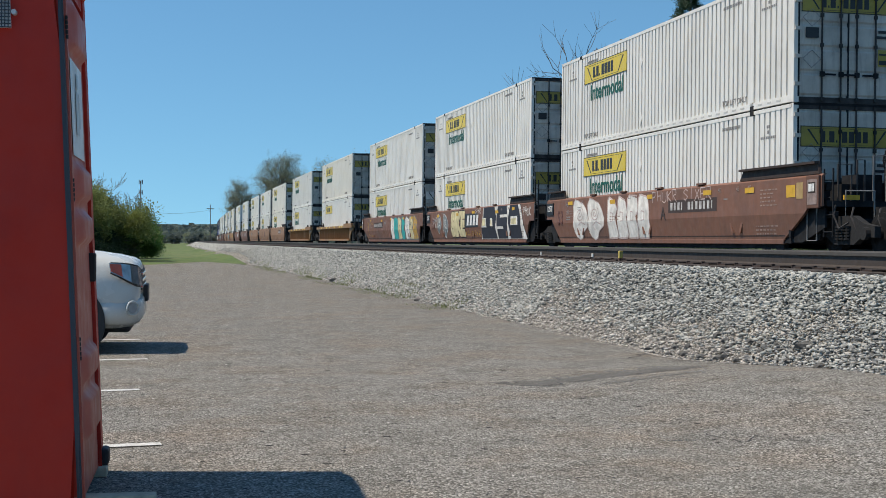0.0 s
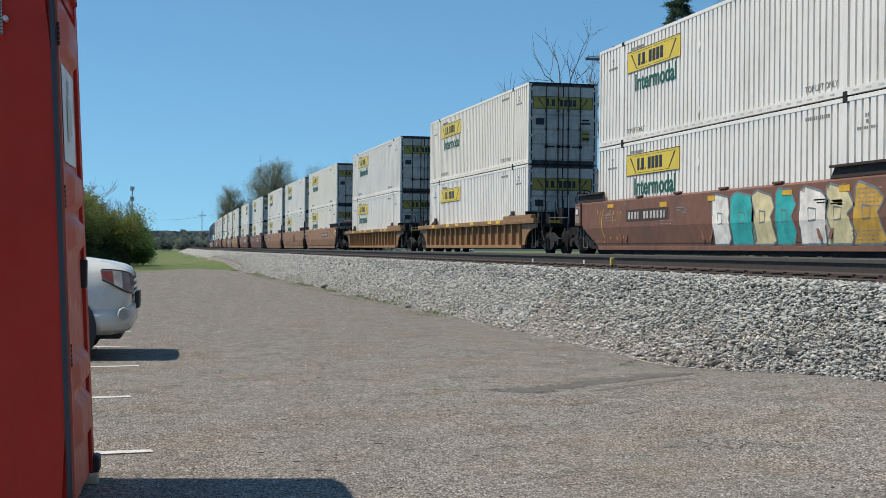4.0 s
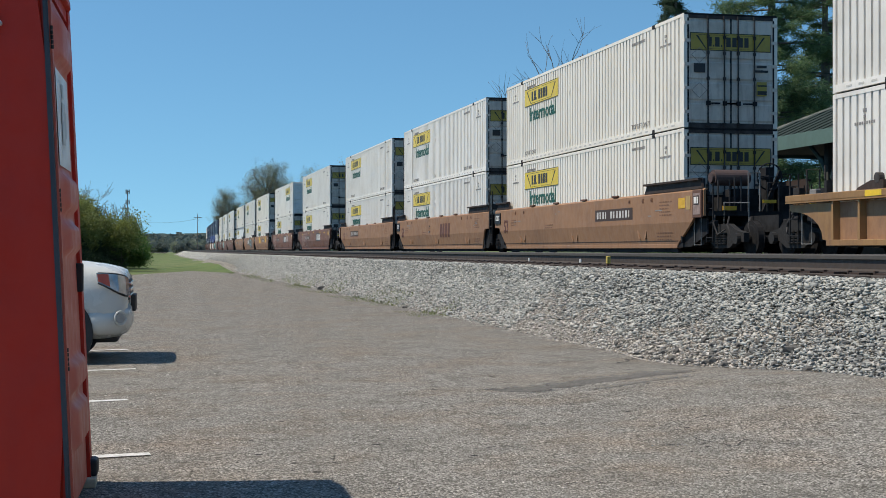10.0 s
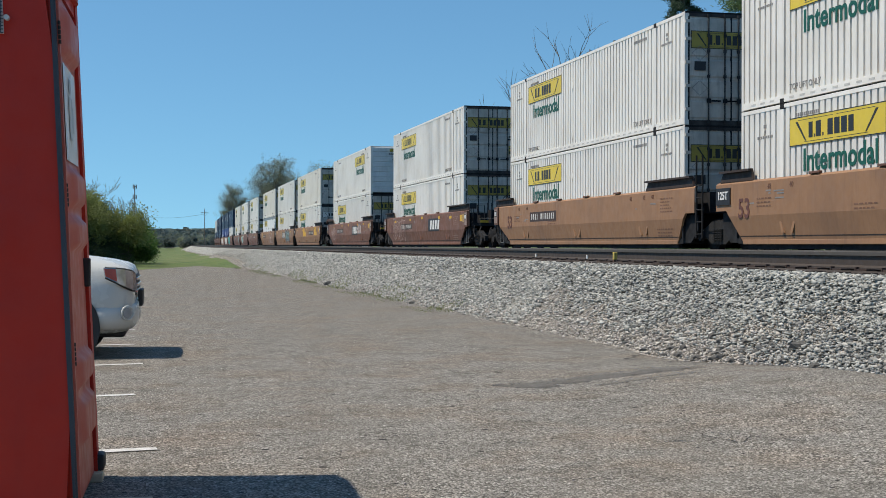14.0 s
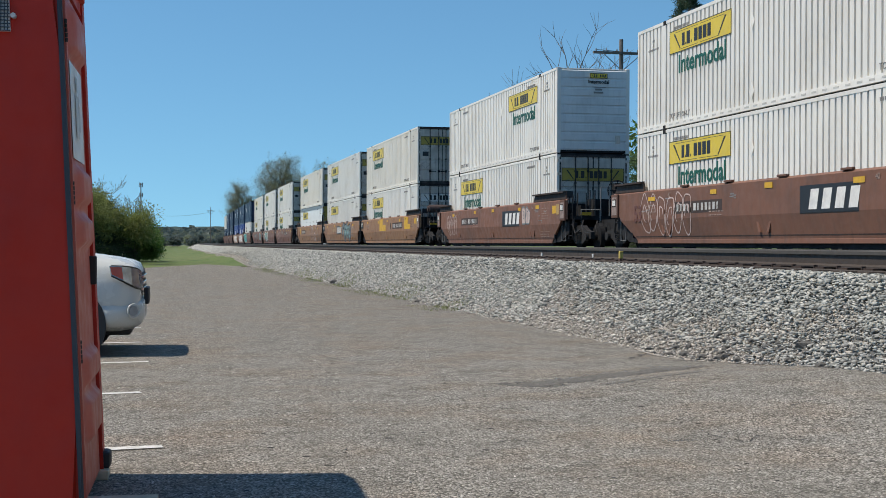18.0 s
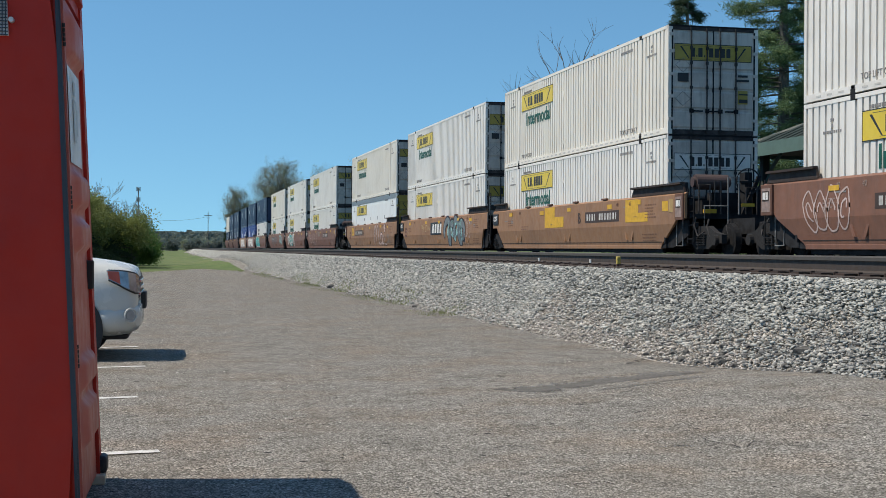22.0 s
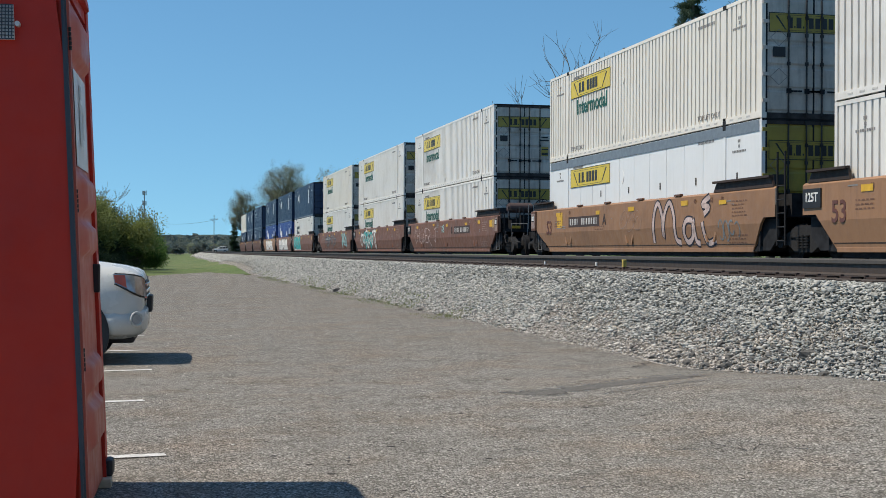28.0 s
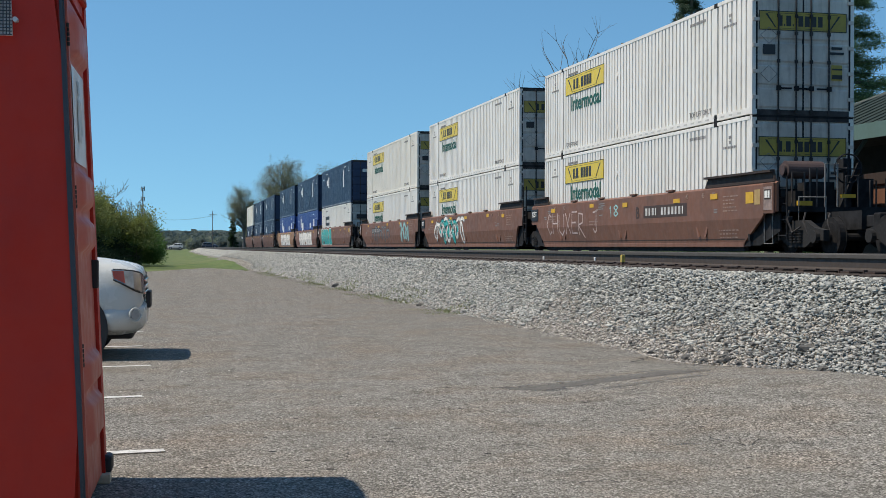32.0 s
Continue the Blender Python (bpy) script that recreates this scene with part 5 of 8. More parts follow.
for _i, (_c, _style, _fe, _re, _paint, _up, _low) in enumerate(UNITS):
    car, side = make_car(_style, _fe, _re, _paint, LABELS[_paint], _i in (5, 10, 13))
    rolling.append((car, _c, 0.0))
    if _style == "plain":
        small_stuff(side, _i, 0 if _i in (5, 6, 7) else 1, _fe == "end", _re == "end")
    if _i in (0, 2, 5, 7, 10, 12, 13, 15):
        marks(side, {0: -3.1, 2: 3.8, 5: -3.5, 7: 3.5, 10: -3.4, 12: 3.95, 13: -3.25, 15: 3.6}[_i], 1.16)
    if _i in (8, 9):
        marks(side, 3.55, 1.12, 2.9, 0.30)
    if _i in (1, 8, 9, 11):
        big_logo(side, {1: 0.1, 8: -2.9, 9: -2.9, 11: 0.4}[_i], 1.12, "white_ink", "ink", 1.9, 0.42)
    if _i == 6:
        big_logo(side, -1.5, 1.02, "maroon_ink", None, 1.8, 0.6)
    if _style == "plain":
        ink = "dim_stencil" if _paint == "orange_brown" else "pale_stencil"
        for y, txt in ((-6.35, "48"), (-5.75, "45"), (-4.75, "40"), (5.35, "40"), (6.35, "48")):
            piece("lettering", word_mesh(txt, 0.17, ink), side, on_side(side_x(1.4) - 0.005, y, 1.47))
        stencil_rows(side, -7.3, 1.40, 0.8, 5, ink)
        stencil_rows(side, 2.3 if _i not in (1, 10) else 4.6, 0.98, 1.1, 2, ink)
        stencil_rows(side, 6.6, 1.22, 0.7, 3, ink)
        stencil_rows(side, -7.2, 0.60, 1.2, 3, ink)
    if _i in (0, 6, 10, 12, 13):
        letter, y, z = {0: ("A", -1.25, 0.98), 6: ("C", 1.35, 1.10), 10: ("B", -1.35, 1.14), 12: ("A", 2.0, 1.16), 13: ("B", -1.3, 1.14)}[_i]
        piece("lettering", word_mesh(letter, 0.46, "panel_brown", bold=0.008), side, on_side(side_x(1.1) - 0.006, y, z))
    if _i in (0, 1, 5, 6, 7, 8, 11, 12):
        piece("lettering", word_mesh("53", 0.62, "maroon_ink", bold=0.01), side, on_side(side_x(0.9) - 0.006, HALF - 0.5, 1.0))
    if _re == "joint":
        if _style == "plain":
            pl = part("capacity_plate", boxes((-1.49, -1.465, HALF + 0.2, HALF + 0.95, 1.12, 1.52)), "black", side)
            piece("lettering", word_mesh("125T", 0.26, "white_ink", bold=0.006), pl, on_side(-1.493, HALF + 0.58, 1.33))
    if _i == 0:
        spiral_faces(side, (5.6, 4.2), 0.95, 0.74, 0.60, "spray_white", "spray_pink")
        block_letters(side, -0.2, 3.1, 0.35, 1.56, "spray_white", "spray_pink", 4, 5, "white sprayed letters")
        stroke_word(side, "PHUKR SIXER", -4.35, -0.45, 1.30, 1.58, "spray_pink", 0.03, 3)
    if _i == 1:
        def quad(a, b, c, d, z0, z1):
            """Along at the foot from a to b, at the top from c to d."""
            return [(a, z0), (b, z0), (d, z1), (c, z1)]
        sprayed_blocks(side, (
            ("spray_white", 0.005, [quad(-1.45, -8.05, -1.95, -7.35, 0.33, 1.60)]),
            ("spray_black", 0.008, [quad(-1.55, -3.95, -1.62, -3.75, 0.35, 0.80), quad(-2.45, -3.82, -2.35, -3.95, 0.80, 1.18), quad(-1.95, -3.95, -2.0, -3.70, 1.18, 1.60), quad(-4.08, -5.45, -3.98, -5.6, 0.35, 1.16), quad(-3.98, -5.6, -4.20, -5.50, 1.16, 1.60),
                                    quad(-5.85, -7.42, -5.68, -7.38, 0.35, 1.1), quad(-5.68, -7.38, -5.95, -7.05, 1.1, 1.60), quad(-8.05, -8.10, -7.35, -7.40, 0.33, 1.60)]),
            ("spray_white", 0.011, [quad(-3.02, -3.42, -3.02, -3.36, 0.84, 1.16), quad(-4.02, -4.98, -4.02, -4.95, 0.72, 0.82), quad(-4.55, -5.58, -4.50, -5.55, 1.16, 1.27), quad(-6.05, -7.0, -6.05, -6.95, 0.86, 1.18)]),
            ("spray_cream", 0.013, [quad(-1.75, -2.30, -1.80, -2.28, 0.86, 1.14), quad(-3.08, -3.30, -3.08, -3.26, 0.86, 1.10), quad(-6.12, -6.85, -6.12, -6.80, 0.88, 1.10)]),
        ), "huge black sprayed capitals reading DSO with white gaps")
        stroke_word(side, "PHUK", -8.75, -7.75, 1.18, 1.48, "spray_white", 0.03, 5)
        stroke_word(side, "SIXR", -1.55, -0.6, 1.40, 1.58, "spray_white", 0.025, 6)
        stroke_word(side, "ACHSKXR", -1.4, 1.3, 0.46, 0.66, "spray_gold", 0.025, 7, "dim brown sprayed scrawl")
        sprayed_word(side, "SIKE", 1.25, 3.9, 0.42, 1.56, "spray_cream", "spray_black", 0.085, 0.035, "plump cream sprayed capitals with black edges")
        spiral_faces(side, (5.0,), 0.95, 0.50, 0.50, "spray_slate", "spray_white", "grey sprayed face with white lines")
        spiral_faces(side, (6.3,), 1.05, 0.40, 0.42, "spray_slate", "spray_white", "grey sprayed face with white lines")
        scrawl(side, 6.8, 7.8, 0.8, 1.4, "spray_white", 9, 0.03, 3)
    if _i == 2:
        for k, (mat, w_) in enumerate((("spray_white", 0.9), ("spray_teal", 1.1), ("spray_cream", 1.0), ("spray_teal", 0.9), ("spray_white", 1.2), ("spray_cream", 1.1), ("spray_gold", 1.1))):
            a_ = -0.35 - k * 1.05
            block_letters(side, a_ - w_, a_, 0.34, 1.55, mat, "spray_slate", 1, 30 + k, "many-coloured sprayed letters")
        scrawl(side, 5.6, 7.8, 0.4, 1.5, "spray_gold", 33, 0.06, 4)
    if _style == "ribbed":
        for k in range(9):
            scrawl(side, -7.0 + k * 1.4, -6.3 + k * 1.4, 0.5, 0.9, "rust", 50 + k + _i * 10, 0.025, 2, "faded red scribble")
    if _i == 8:
        outline_letters(side, 3.9, 7.3, 0.40, 1.58, 6, "spray_pink", 61)
    if _i == 9:
        block_letters(side, -5.45, -4.45, 0.9, 1.52, "spray_pink", "spray_slate", 2, 62, "pale sprayed letters")
        outline_letters(side, 5.9, 7.7, 0.5, 1.45, 4, "spray_pink", 63, 0.04, "faded pale outlined letters")
    if _i == 10:
        for ya, yb, za, zb in ((0.25, 2.3, 0.9, 1.25), (1.2, 2.3, 1.25, 1.58), (-6.4, -5.4, 0.95, 1.58), (-7.1, -6.4, 0.95, 1.2)):
            bm = bmesh.new()
            patch(bm, ya, yb, za, zb, 0.005)
            part("repaint_patch", bm, "patch_yellow", side, "square ochre repaint patch")
    if _i == 11:
        loops(side, -5.6, -1.3, 0.36, 1.6, "spray_slate", "spray_black", 70, 4, 0.30, "grey and teal looping letters")
        loops(side, -5.2, -1.7, 0.5, 1.5, "spray_aqua", "spray_slate", 71, 5, 0.10, "teal looping letters")
        scrawl(side, -6.3, -5.2, 0.7, 1.45, "spray_pink", 72, 0.04, 2)
        scrawl(side, 1.8, 3.8, 0.95, 1.4, "spray_cream", 75, 0.025, 4)
    if _i == 12:
        swung(side, (((-1.9, 0.45), (-2.0, 1.2), (-2.3, 1.5), (-2.6, 1.1), (-2.62, 0.6), (-2.75, 1.2), (-3.1, 1.5), (-3.4, 1.1), (-3.45, 0.55), (-3.75, 0.45)),
                     ((-4.6, 1.0), (-4.2, 1.0), (-4.0, 0.7), (-4.2, 0.45), (-4.55, 0.6), (-4.65, 1.0), (-4.72, 0.5), (-4.95, 0.42)), ((-5.2, 0.95), (-5.3, 0.55), (-5.5, 0.42), (-5.9, 0.5)),
                     ((-5.65, 1.56), (-5.2, 1.38), (-5.6, 1.30), (-5.3, 1.15))), "spray_pink", "spray_black", 0.13, "pale swinging letters with dark rims")
        scrawl(side, -7.3, -6.1, 0.5, 1.0, "spray_slate", 72, 0.04, 4)
        outline_letters(side, -1.0, 0.6, 0.8, 1.35, 3, "pale_stencil", 74, 0.018, "faint sprayed outline")
        bm = bmesh.new()
        patch(bm, 6.1, 6.7, 1.0, 1.5, 0.005)
        part("repaint_patch", bm, "patch_yellow", side, "square ochre repaint patch")
    if _i == 13:
        stroke_word(side, "CHUXER J", 1.9, 7.3, 0.62, 1.30, "spray_pink", 0.05, 74)
        stroke_word(side, "18", 0.2, 1.1, 1.08, 1.40, "spray_aqua", 0.045, 75)
    if _i == 14:
        loops(side, -0.6, 6.6, 0.36, 1.58, "spray_white", "spray_slate", 76, 7, 0.14, "white looping letters")
        loops(side, 1.0, 5.0, 0.38, 1.55, "spray_teal", "spray_black", 77, 4, 0.22, "teal looping letters")
    if _i == 15:
        loops(side, -1.5, 5.5, 0.5, 1.45, "spray_slate", "spray_black", 78, 7, 0.10)
        loops(side, -7.0, -4.0, 0.4, 1.5, "spray_aqua", "spray_slate", 79, 4, 0.16)
    if _i == 16:
        block_letters(side, 1.0, 7.0, 0.35, 1.6, "spray_teal", "spray_white", 4, 79, "teal sprayed letters")
    if _i in (17, 18):
        block_letters(side, -5.0, 5.0, 0.35, 1.5, "spray_white", "spray_slate", 6, 80 + _i, "white sprayed letters")
    for z, kind in ((0.35, _low), (0.35 + 2.91, _up)):
        if kind not in _made:
            _made[kind] = make_container(**KINDS[kind])
            box_ = _made[kind]
        else:
            box_ = copy_thing(_made[kind], Matrix.Identity(4))
        rolling.append((box_, _c, z))


def motions():
    """The whole train rolls towards the camera's side and slows down."""
    for ob, c, z in rolling:
        rows = []
        for k in range(17):
            t = 2.0 * k
            x, y, h = track_at(c + HALF - gone(t))
            rows.append((t, pose(x, y, RAIL + z, 0, 0, h)))
        walk(ob, rows)
    for ob, turn, xs in ((far_white, 180, FAR_WHITE), (far_dark, 0, FAR_DARK)):
        walk(ob, [(t, pose(x + (-2.2 if turn else 2.2), 386.0 + (1.6 if turn else -1.6), 0.44 + 0.44 * math.exp(-((x - 23) / 9) ** 2), 0, 0, turn)) for t, x in xs])


FAR_WHITE = [(0.0, 111.0), (10.0, 79.0), (20.0, 47.0), (27.5, 22.9), (29.0, 18.5), (30.0, 15.7), (31.0, 12.2), (32.0, 9.0)]
FAR_DARK = [(0.0, -90.0), (10.0, -58.0), (20.0, -25.0), (27.5, 1.0), (29.0, 6.0), (30.0, 10.0), (31.0, 15.0), (32.0, 18.6)]

# ---- loose stones of the bank ----
def stones(name, label, material, spots, sizes, seed, kind="stuff"):
    """Angular stones, each a squashed and twisted octahedron, joined into one mesh."""
    rng = np.random.default_rng(seed)
    n = len(spots)
    base = np.array([(1, 0, 0), (-1, 0, 0), (0, 1, 0), (0, -1, 0), (0, 0, 1), (0, 0, -1)], float)
    tri = np.array([(0, 2, 4), (2, 1, 4), (1, 3, 4), (3, 0, 4), (2, 0, 5), (1, 2, 5), (3, 1, 5), (0, 3, 5)])
    v = base[None] * (sizes[:, None, None] * rng.uniform(0.45, 1.2, (n, 6, 1))) * rng.uniform(0.55, 1.35, (n, 1, 3))
    v = v + rng.normal(0, 0.22, v.shape) * sizes[:, None, None]
    q = rng.normal(size=(n, 4))
    q /= np.linalg.norm(q, axis=1)[:, None]
    w, x, y, z = q.T
    R = np.stack([np.stack([1 - 2 * (y * y + z * z), 2 * (x * y - w * z), 2 * (x * z + w * y)], 1),
                  np.stack([2 * (x * y + w * z), 1 - 2 * (x * x + z * z), 2 * (y * z - w * x)], 1),
                  np.stack([2 * (x * z - w * y), 2 * (y * z + w * x), 1 - 2 * (x * x + y * y)], 1)], 1)
    v = np.einsum("nij,nkj->nki", R, v)
    v[:, :, 2] *= 0.62
    v[:, :, :2] *= 1.12
    v = (v + spots[:, None, :]).reshape(-1, 3)
    f = (tri[None] + 6 * np.arange(n)[:, None, None]).reshape(-1, 3)
    me = bpy.data.meshes.new(name)
    me.vertices.add(len(v))
    me.vertices.foreach_set("co", v.ravel())
    me.loops.add(f.size)
    me.loops.foreach_set("vertex_index", f.ravel())
    me.polygons.add(len(f))
    me.polygons.foreach_set("loop_start", np.arange(0, f.size, 3))
    me.update()
    me.validate()
    me.materials.append(M[material])
    return tagged(new(name, me), label, "gravel", "", kind)


def stone_mat(name, stops, rough=0.85):
    m, nt, b = base_mat(name, rough)
    g = nt.nodes.new("ShaderNodeNewGeometry")
    c = ramp(nt, g.outputs["Random Per Island"], stops)
    c = mixed(nt, 0.22, c, ramp(nt, noise_of(nt, 25, 4), [(0.3, (0.08, 0.08, 0.075)), (0.7, (0.42, 0.41, 0.38))]))
    nt.links.new(c, b.inputs["Base Color"])
    return m


M["ballast"] = stone_mat("grey_ballast_stone", [(0.0, (0.09, 0.093, 0.09)), (0.2, (0.24, 0.25, 0.237)), (0.5, (0.41, 0.418, 0.385)), (0.8, (0.50, 0.495, 0.455)), (1.0, (0.60, 0.58, 0.53))])
M["pale_stone"] = stone_mat("pale_crushed_stone", [(0.0, (0.12, 0.105, 0.095)), (0.25, (0.38, 0.34, 0.30)), (0.65, (0.56, 0.51, 0.455)), (1.0, (0.68, 0.63, 0.57))])
M["dark_ballast"] = stone_mat("dark_grey_stone", [(0.0, (0.05, 0.051, 0.053)), (0.4, (0.17, 0.172, 0.168)), (0.8, (0.36, 0.355, 0.335)), (1.0, (0.55, 0.54, 0.50))])
M["chunk"] = stone_mat("broken_asphalt", [(0.0, (0.02, 0.019, 0.018)), (0.6, (0.04, 0.037, 0.034)), (1.0, (0.075, 0.07, 0.064))], 0.95)


def bank_z(x, y):
    d = x - np.array([track_at(b)[0] - TRACK for b in y])
    f = np.clip((y - 66) / 26, 0, 1)
    f = f * f * (3 - 2 * f)
    near = np.interp(d, [p for p, _ in BANK], [h for _, h in BANK])
    return np.maximum(near + f * (np.interp(d, [p for p, _ in WIDE_BANK], [h for _, h in WIDE_BANK]) - near), np.array([hump(a, b) - 0.03 for a, b in zip(x, y)]))


def scatter(n, d0, d1, y0, y1, seed, bias=1.0):
    rng = np.random.default_rng(seed)
    y = y0 + (y1 - y0) * rng.random(n) ** bias
    d = d0 + (d1 - d0) * rng.random(n)
    x = d + np.array([track_at(b)[0] - TRACK for b in y])
    return np.stack([x, y, bank_z(x, y)], 1), d, rng


# coarse grey ballast on the upper slope, thinning downhill
p, d, rng = scatter(165000, 6.0, 7.22, 7.5, 125, 1, 2.3)
line = 6.32 + 0.16 * np.sin(p[:, 1] * 0.7) + 0.10 * np.sin(p[:, 1] * 2.3) + 0.05 * np.sin(p[:, 1] * 5.1)
keep = rng.random(len(p)) < np.clip((d - line) / 0.25 + 0.5, 0.20, 1)
p = p[keep]
p[:, 2] += rng.uniform(-0.02, 0.035, len(p))
stones("ballast_stones", "coarse grey ballast stones on the shoulder of the track", "ballast", p, rng.uniform(0.014, 0.035, len(p)) * (1 + 0.5 * (rng.random(len(p)) < 0.06)) * (1 + 0.45 * np.clip((p[:, 1] - 16) / 40, 0, 1)), 2)
p, d, rng = scatter(42000, 7.0, 10.2, 8, 75, 21, 1.6)
p[:, 2] += np.where(d < 7.7, 0.012, 0.05) * rng.random(len(p)) ** 2 - 0.01 + 0.02 * (np.sin(p[:, 1] * 3.1) + np.sin(p[:, 1] * 1.27 + 1) > 0.9) * (d < 7.5)
stones("crib_stones", "grey ballast stones between the ties", "ballast", p, rng.uniform(0.02, 0.045, len(p)), 22)
p, d, rng = scatter(16000, 10.2, 13.9, 10, 80, 23, 1.4)
stones("middle_stones", "grey ballast stones between the two tracks", "ballast", p, rng.uniform(0.03, 0.06, len(p)), 24)
# pale crushed stone at the foot
p, d, rng = scatter(60000, 5.5, 6.6, 7.5, 72, 3, 1.7)
p = p[(rng.random(len(p)) < np.clip(1.2 - np.abs(d - 6.0) / 0.6, 0.12, 1)) & (p[:, 0] > np.array([lot_edge(y) for y in p[:, 1]]) - 0.14 * rng.random(len(p)) ** 2) & (rng.random(len(p)) < np.clip((p[:, 1] - 10.2) / 2.2, 0.25, 1))]
p[:, 2] += 0.004
stones("crushed_stones", "pale crushed stones along the foot of the bank", "pale_stone", p, np.random.default_rng(31).uniform(0.008, 0.024, len(p)) * (1 + 0.9 * (np.random.default_rng(32).random(len(p)) < 0.08)), 4)
# ballast that has rolled down to the lot further along
p, d, rng = scatter(30000, 5.72, 6.65, 20, 76, 41, 1.25)
p = p[(p[:, 0] > np.array([lot_edge(y) for y in p[:, 1]]) - 0.10 * rng.random(len(p)) ** 2) & (rng.random(len(p)) < np.clip((d - 5.6) / 0.6, 0.15, 1))]
stones("rolled_stones", "grey stones rolled down to the edge of the lot", "ballast", p + np.array([0, 0, 0.008]), np.random.default_rng(42).uniform(0.016, 0.040, len(p)), 43)
# coarse stones again near the corner of the lot
p, d, rng = scatter(9000, 5.7, 6.6, 8.0, 13.2, 5)
keep = rng.random(len(p)) < np.clip((12.6 - p[:, 1]) / 2.0, 0.05, 0.8) * np.clip((6.55 - d) / 0.3, 0, 1)
p = p[keep & (p[:, 0] > np.array([lot_edge(y) for y in p[:, 1]]) - 0.05)]
stones("spilled_stones", "dark grey stones spilled over the edge of the lot", "dark_ballast", p + np.array([0, 0, 0.01]), np.random.default_rng(6).uniform(0.014, 0.036, len(p)), 7)
# far ballast, larger because only its texture shows
p, d, rng = scatter(30000, 5.8, 7.2, 112, 260, 8, 1.7)
stones("far_ballast", "grey ballast along the distant track", "ballast", p, rng.uniform(0.03, 0.06, len(p)) * (1 + (p[:, 1] - 110) / 160), 9)

# broken asphalt at the edge
def chunk(x, y, sx, sy, sz, turn, seed, label="broken lump of dark asphalt"):
    rnd = random.Random(seed)
    bm = bmesh.new()
    bmesh.ops.create_icosphere(bm, subdivisions=1, radius=1)
    for v in bm.verts:
        k = 1 + 0.28 * noise.noise(v.co * 1.7 + Vector((seed, 0, 0))) + rnd.uniform(-0.06, 0.06)
        v.co = Vector((v.co.x * sx * k, v.co.y * sy * k, max(-0.6, v.co.z) * sz * k))
    ob = part("asphalt_lump", bm, "chunk", None)
    ob.matrix_basis = pose(x, y, float(bank_z(np.array([x]), np.array([y]))[0]) + sz * 0.3, 0, 0, turn)
    tagged(ob, label, "rubble", "broken asphalt lumps")


for _k, (_x, _y, _a, _b, _c, _t) in enumerate(((6.17, 11.5, 0.12, 0.06, 0.05, -20), (5.84, 13.6, 0.08, 0.05, 0.035, 30), (5.86, 13.2, 0.10, 0.06, 0.03, 80), (5.80, 13.95, 0.07, 0.05, 0.03, 70),
        (5.88, 12.8, 0.08, 0.05, 0.03, 0), (5.75, 14.3, 0.06, 0.04, 0.025, 50), (5.90, 12.4, 0.07, 0.05, 0.03, 15), (6.14, 13.4, 0.09, 0.05, 0.04, 40), (6.10, 13.1, 0.07, 0.05, 0.035, 0),
        (6.05, 12.2, 0.06, 0.04, 0.03, 80), (5.78, 27.7, 0.10, 0.06, 0.04, 0), (5.84, 40.7, 0.20, 0.08, 0.09, 20), (6.3, 16.0, 0.10, 0.05, 0.04, 0), (5.95, 13.75, 0.09, 0.05, 0.035, 60), (6.32, 15.6, 0.08, 0.05, 0.035, 0),
        (6.0, 10.9, 0.09, 0.06, 0.04, 25), (5.82, 14.6, 0.06, 0.04, 0.025, 0), (5.86, 15.3, 0.07, 0.04, 0.025, 35))):
    chunk(_x, _y, _a, _b, _c, _t, _k)
_rnd = random.Random(5)
for _k in range(30):
    _y = 11.4 + 4.2 * _rnd.random()
    chunk(lot_edge(_y) + _rnd.uniform(-0.16, 0.34), _y, _rnd.uniform(0.03, 0.08), _rnd.uniform(0.025, 0.05), _rnd.uniform(0.016, 0.032), _rnd.uniform(0, 180), 100 + _k)
for _k in range(14):
    _y = 15.5 + 26 * _rnd.random()
    chunk(lot_edge(_y) + _rnd.uniform(0.0, 0.5), _y, _rnd.uniform(0.04, 0.09), _rnd.uniform(0.03, 0.06), _rnd.uniform(0.015, 0.03), _rnd.uniform(0, 180), 140 + _k)


# ---- marks on the lot ----
M["line_paint"] = ground_mat("worn_white_line_paint", [(0.35, (0.42, 0.41, 0.38)), (0.6, (0.78, 0.77, 0.74))], 22, rough=0.8, strength=0.4, dist=0.01)
M["oil"] = ground_mat("dark_oily_smear", [(0.3, (0.085, 0.078, 0.067)), (0.7, (0.16, 0.148, 0.128))], 10,
                      (75.0, 0.45, [(0.15, (0.05, 0.05, 0.045)), (0.5, (0.11, 0.10, 0.09)), (0.9, (0.26, 0.24, 0.21))]), rough=0.8)
M["crack"] = plain("dirt_in_crack", (0.05, 0.045, 0.04), 0.95, 0, 0.4, 20)


def feathered(m, scale, lo=0.30, hi=0.62):
    """Lets a stain thin out towards its rim and break up into specks."""
    nt = m.node_tree
    at = nt.nodes.new("ShaderNodeAttribute")
    at.attribute_name = "fade"
    add = nt.nodes.new("ShaderNodeMath")
    add.operation = "MULTIPLY"
    nt.links.new(at.outputs["Fac"], add.inputs[0])
    sc = nt.nodes.new("ShaderNodeMath")
    sc.operation = "ADD"
    nt.links.new(noise_of(nt, scale, 5, 0.7), sc.inputs[0])
    sc.inputs[1].default_value = 0.35
    nt.links.new(sc.outputs[0], add.inputs[1])
    a = ramp(nt, add.outputs[0], [(lo, (0, 0, 0)), (hi, (0.85, 0.85, 0.85))])
    nt.links.new(a, nt.nodes["Principled BSDF"].inputs["Alpha"])


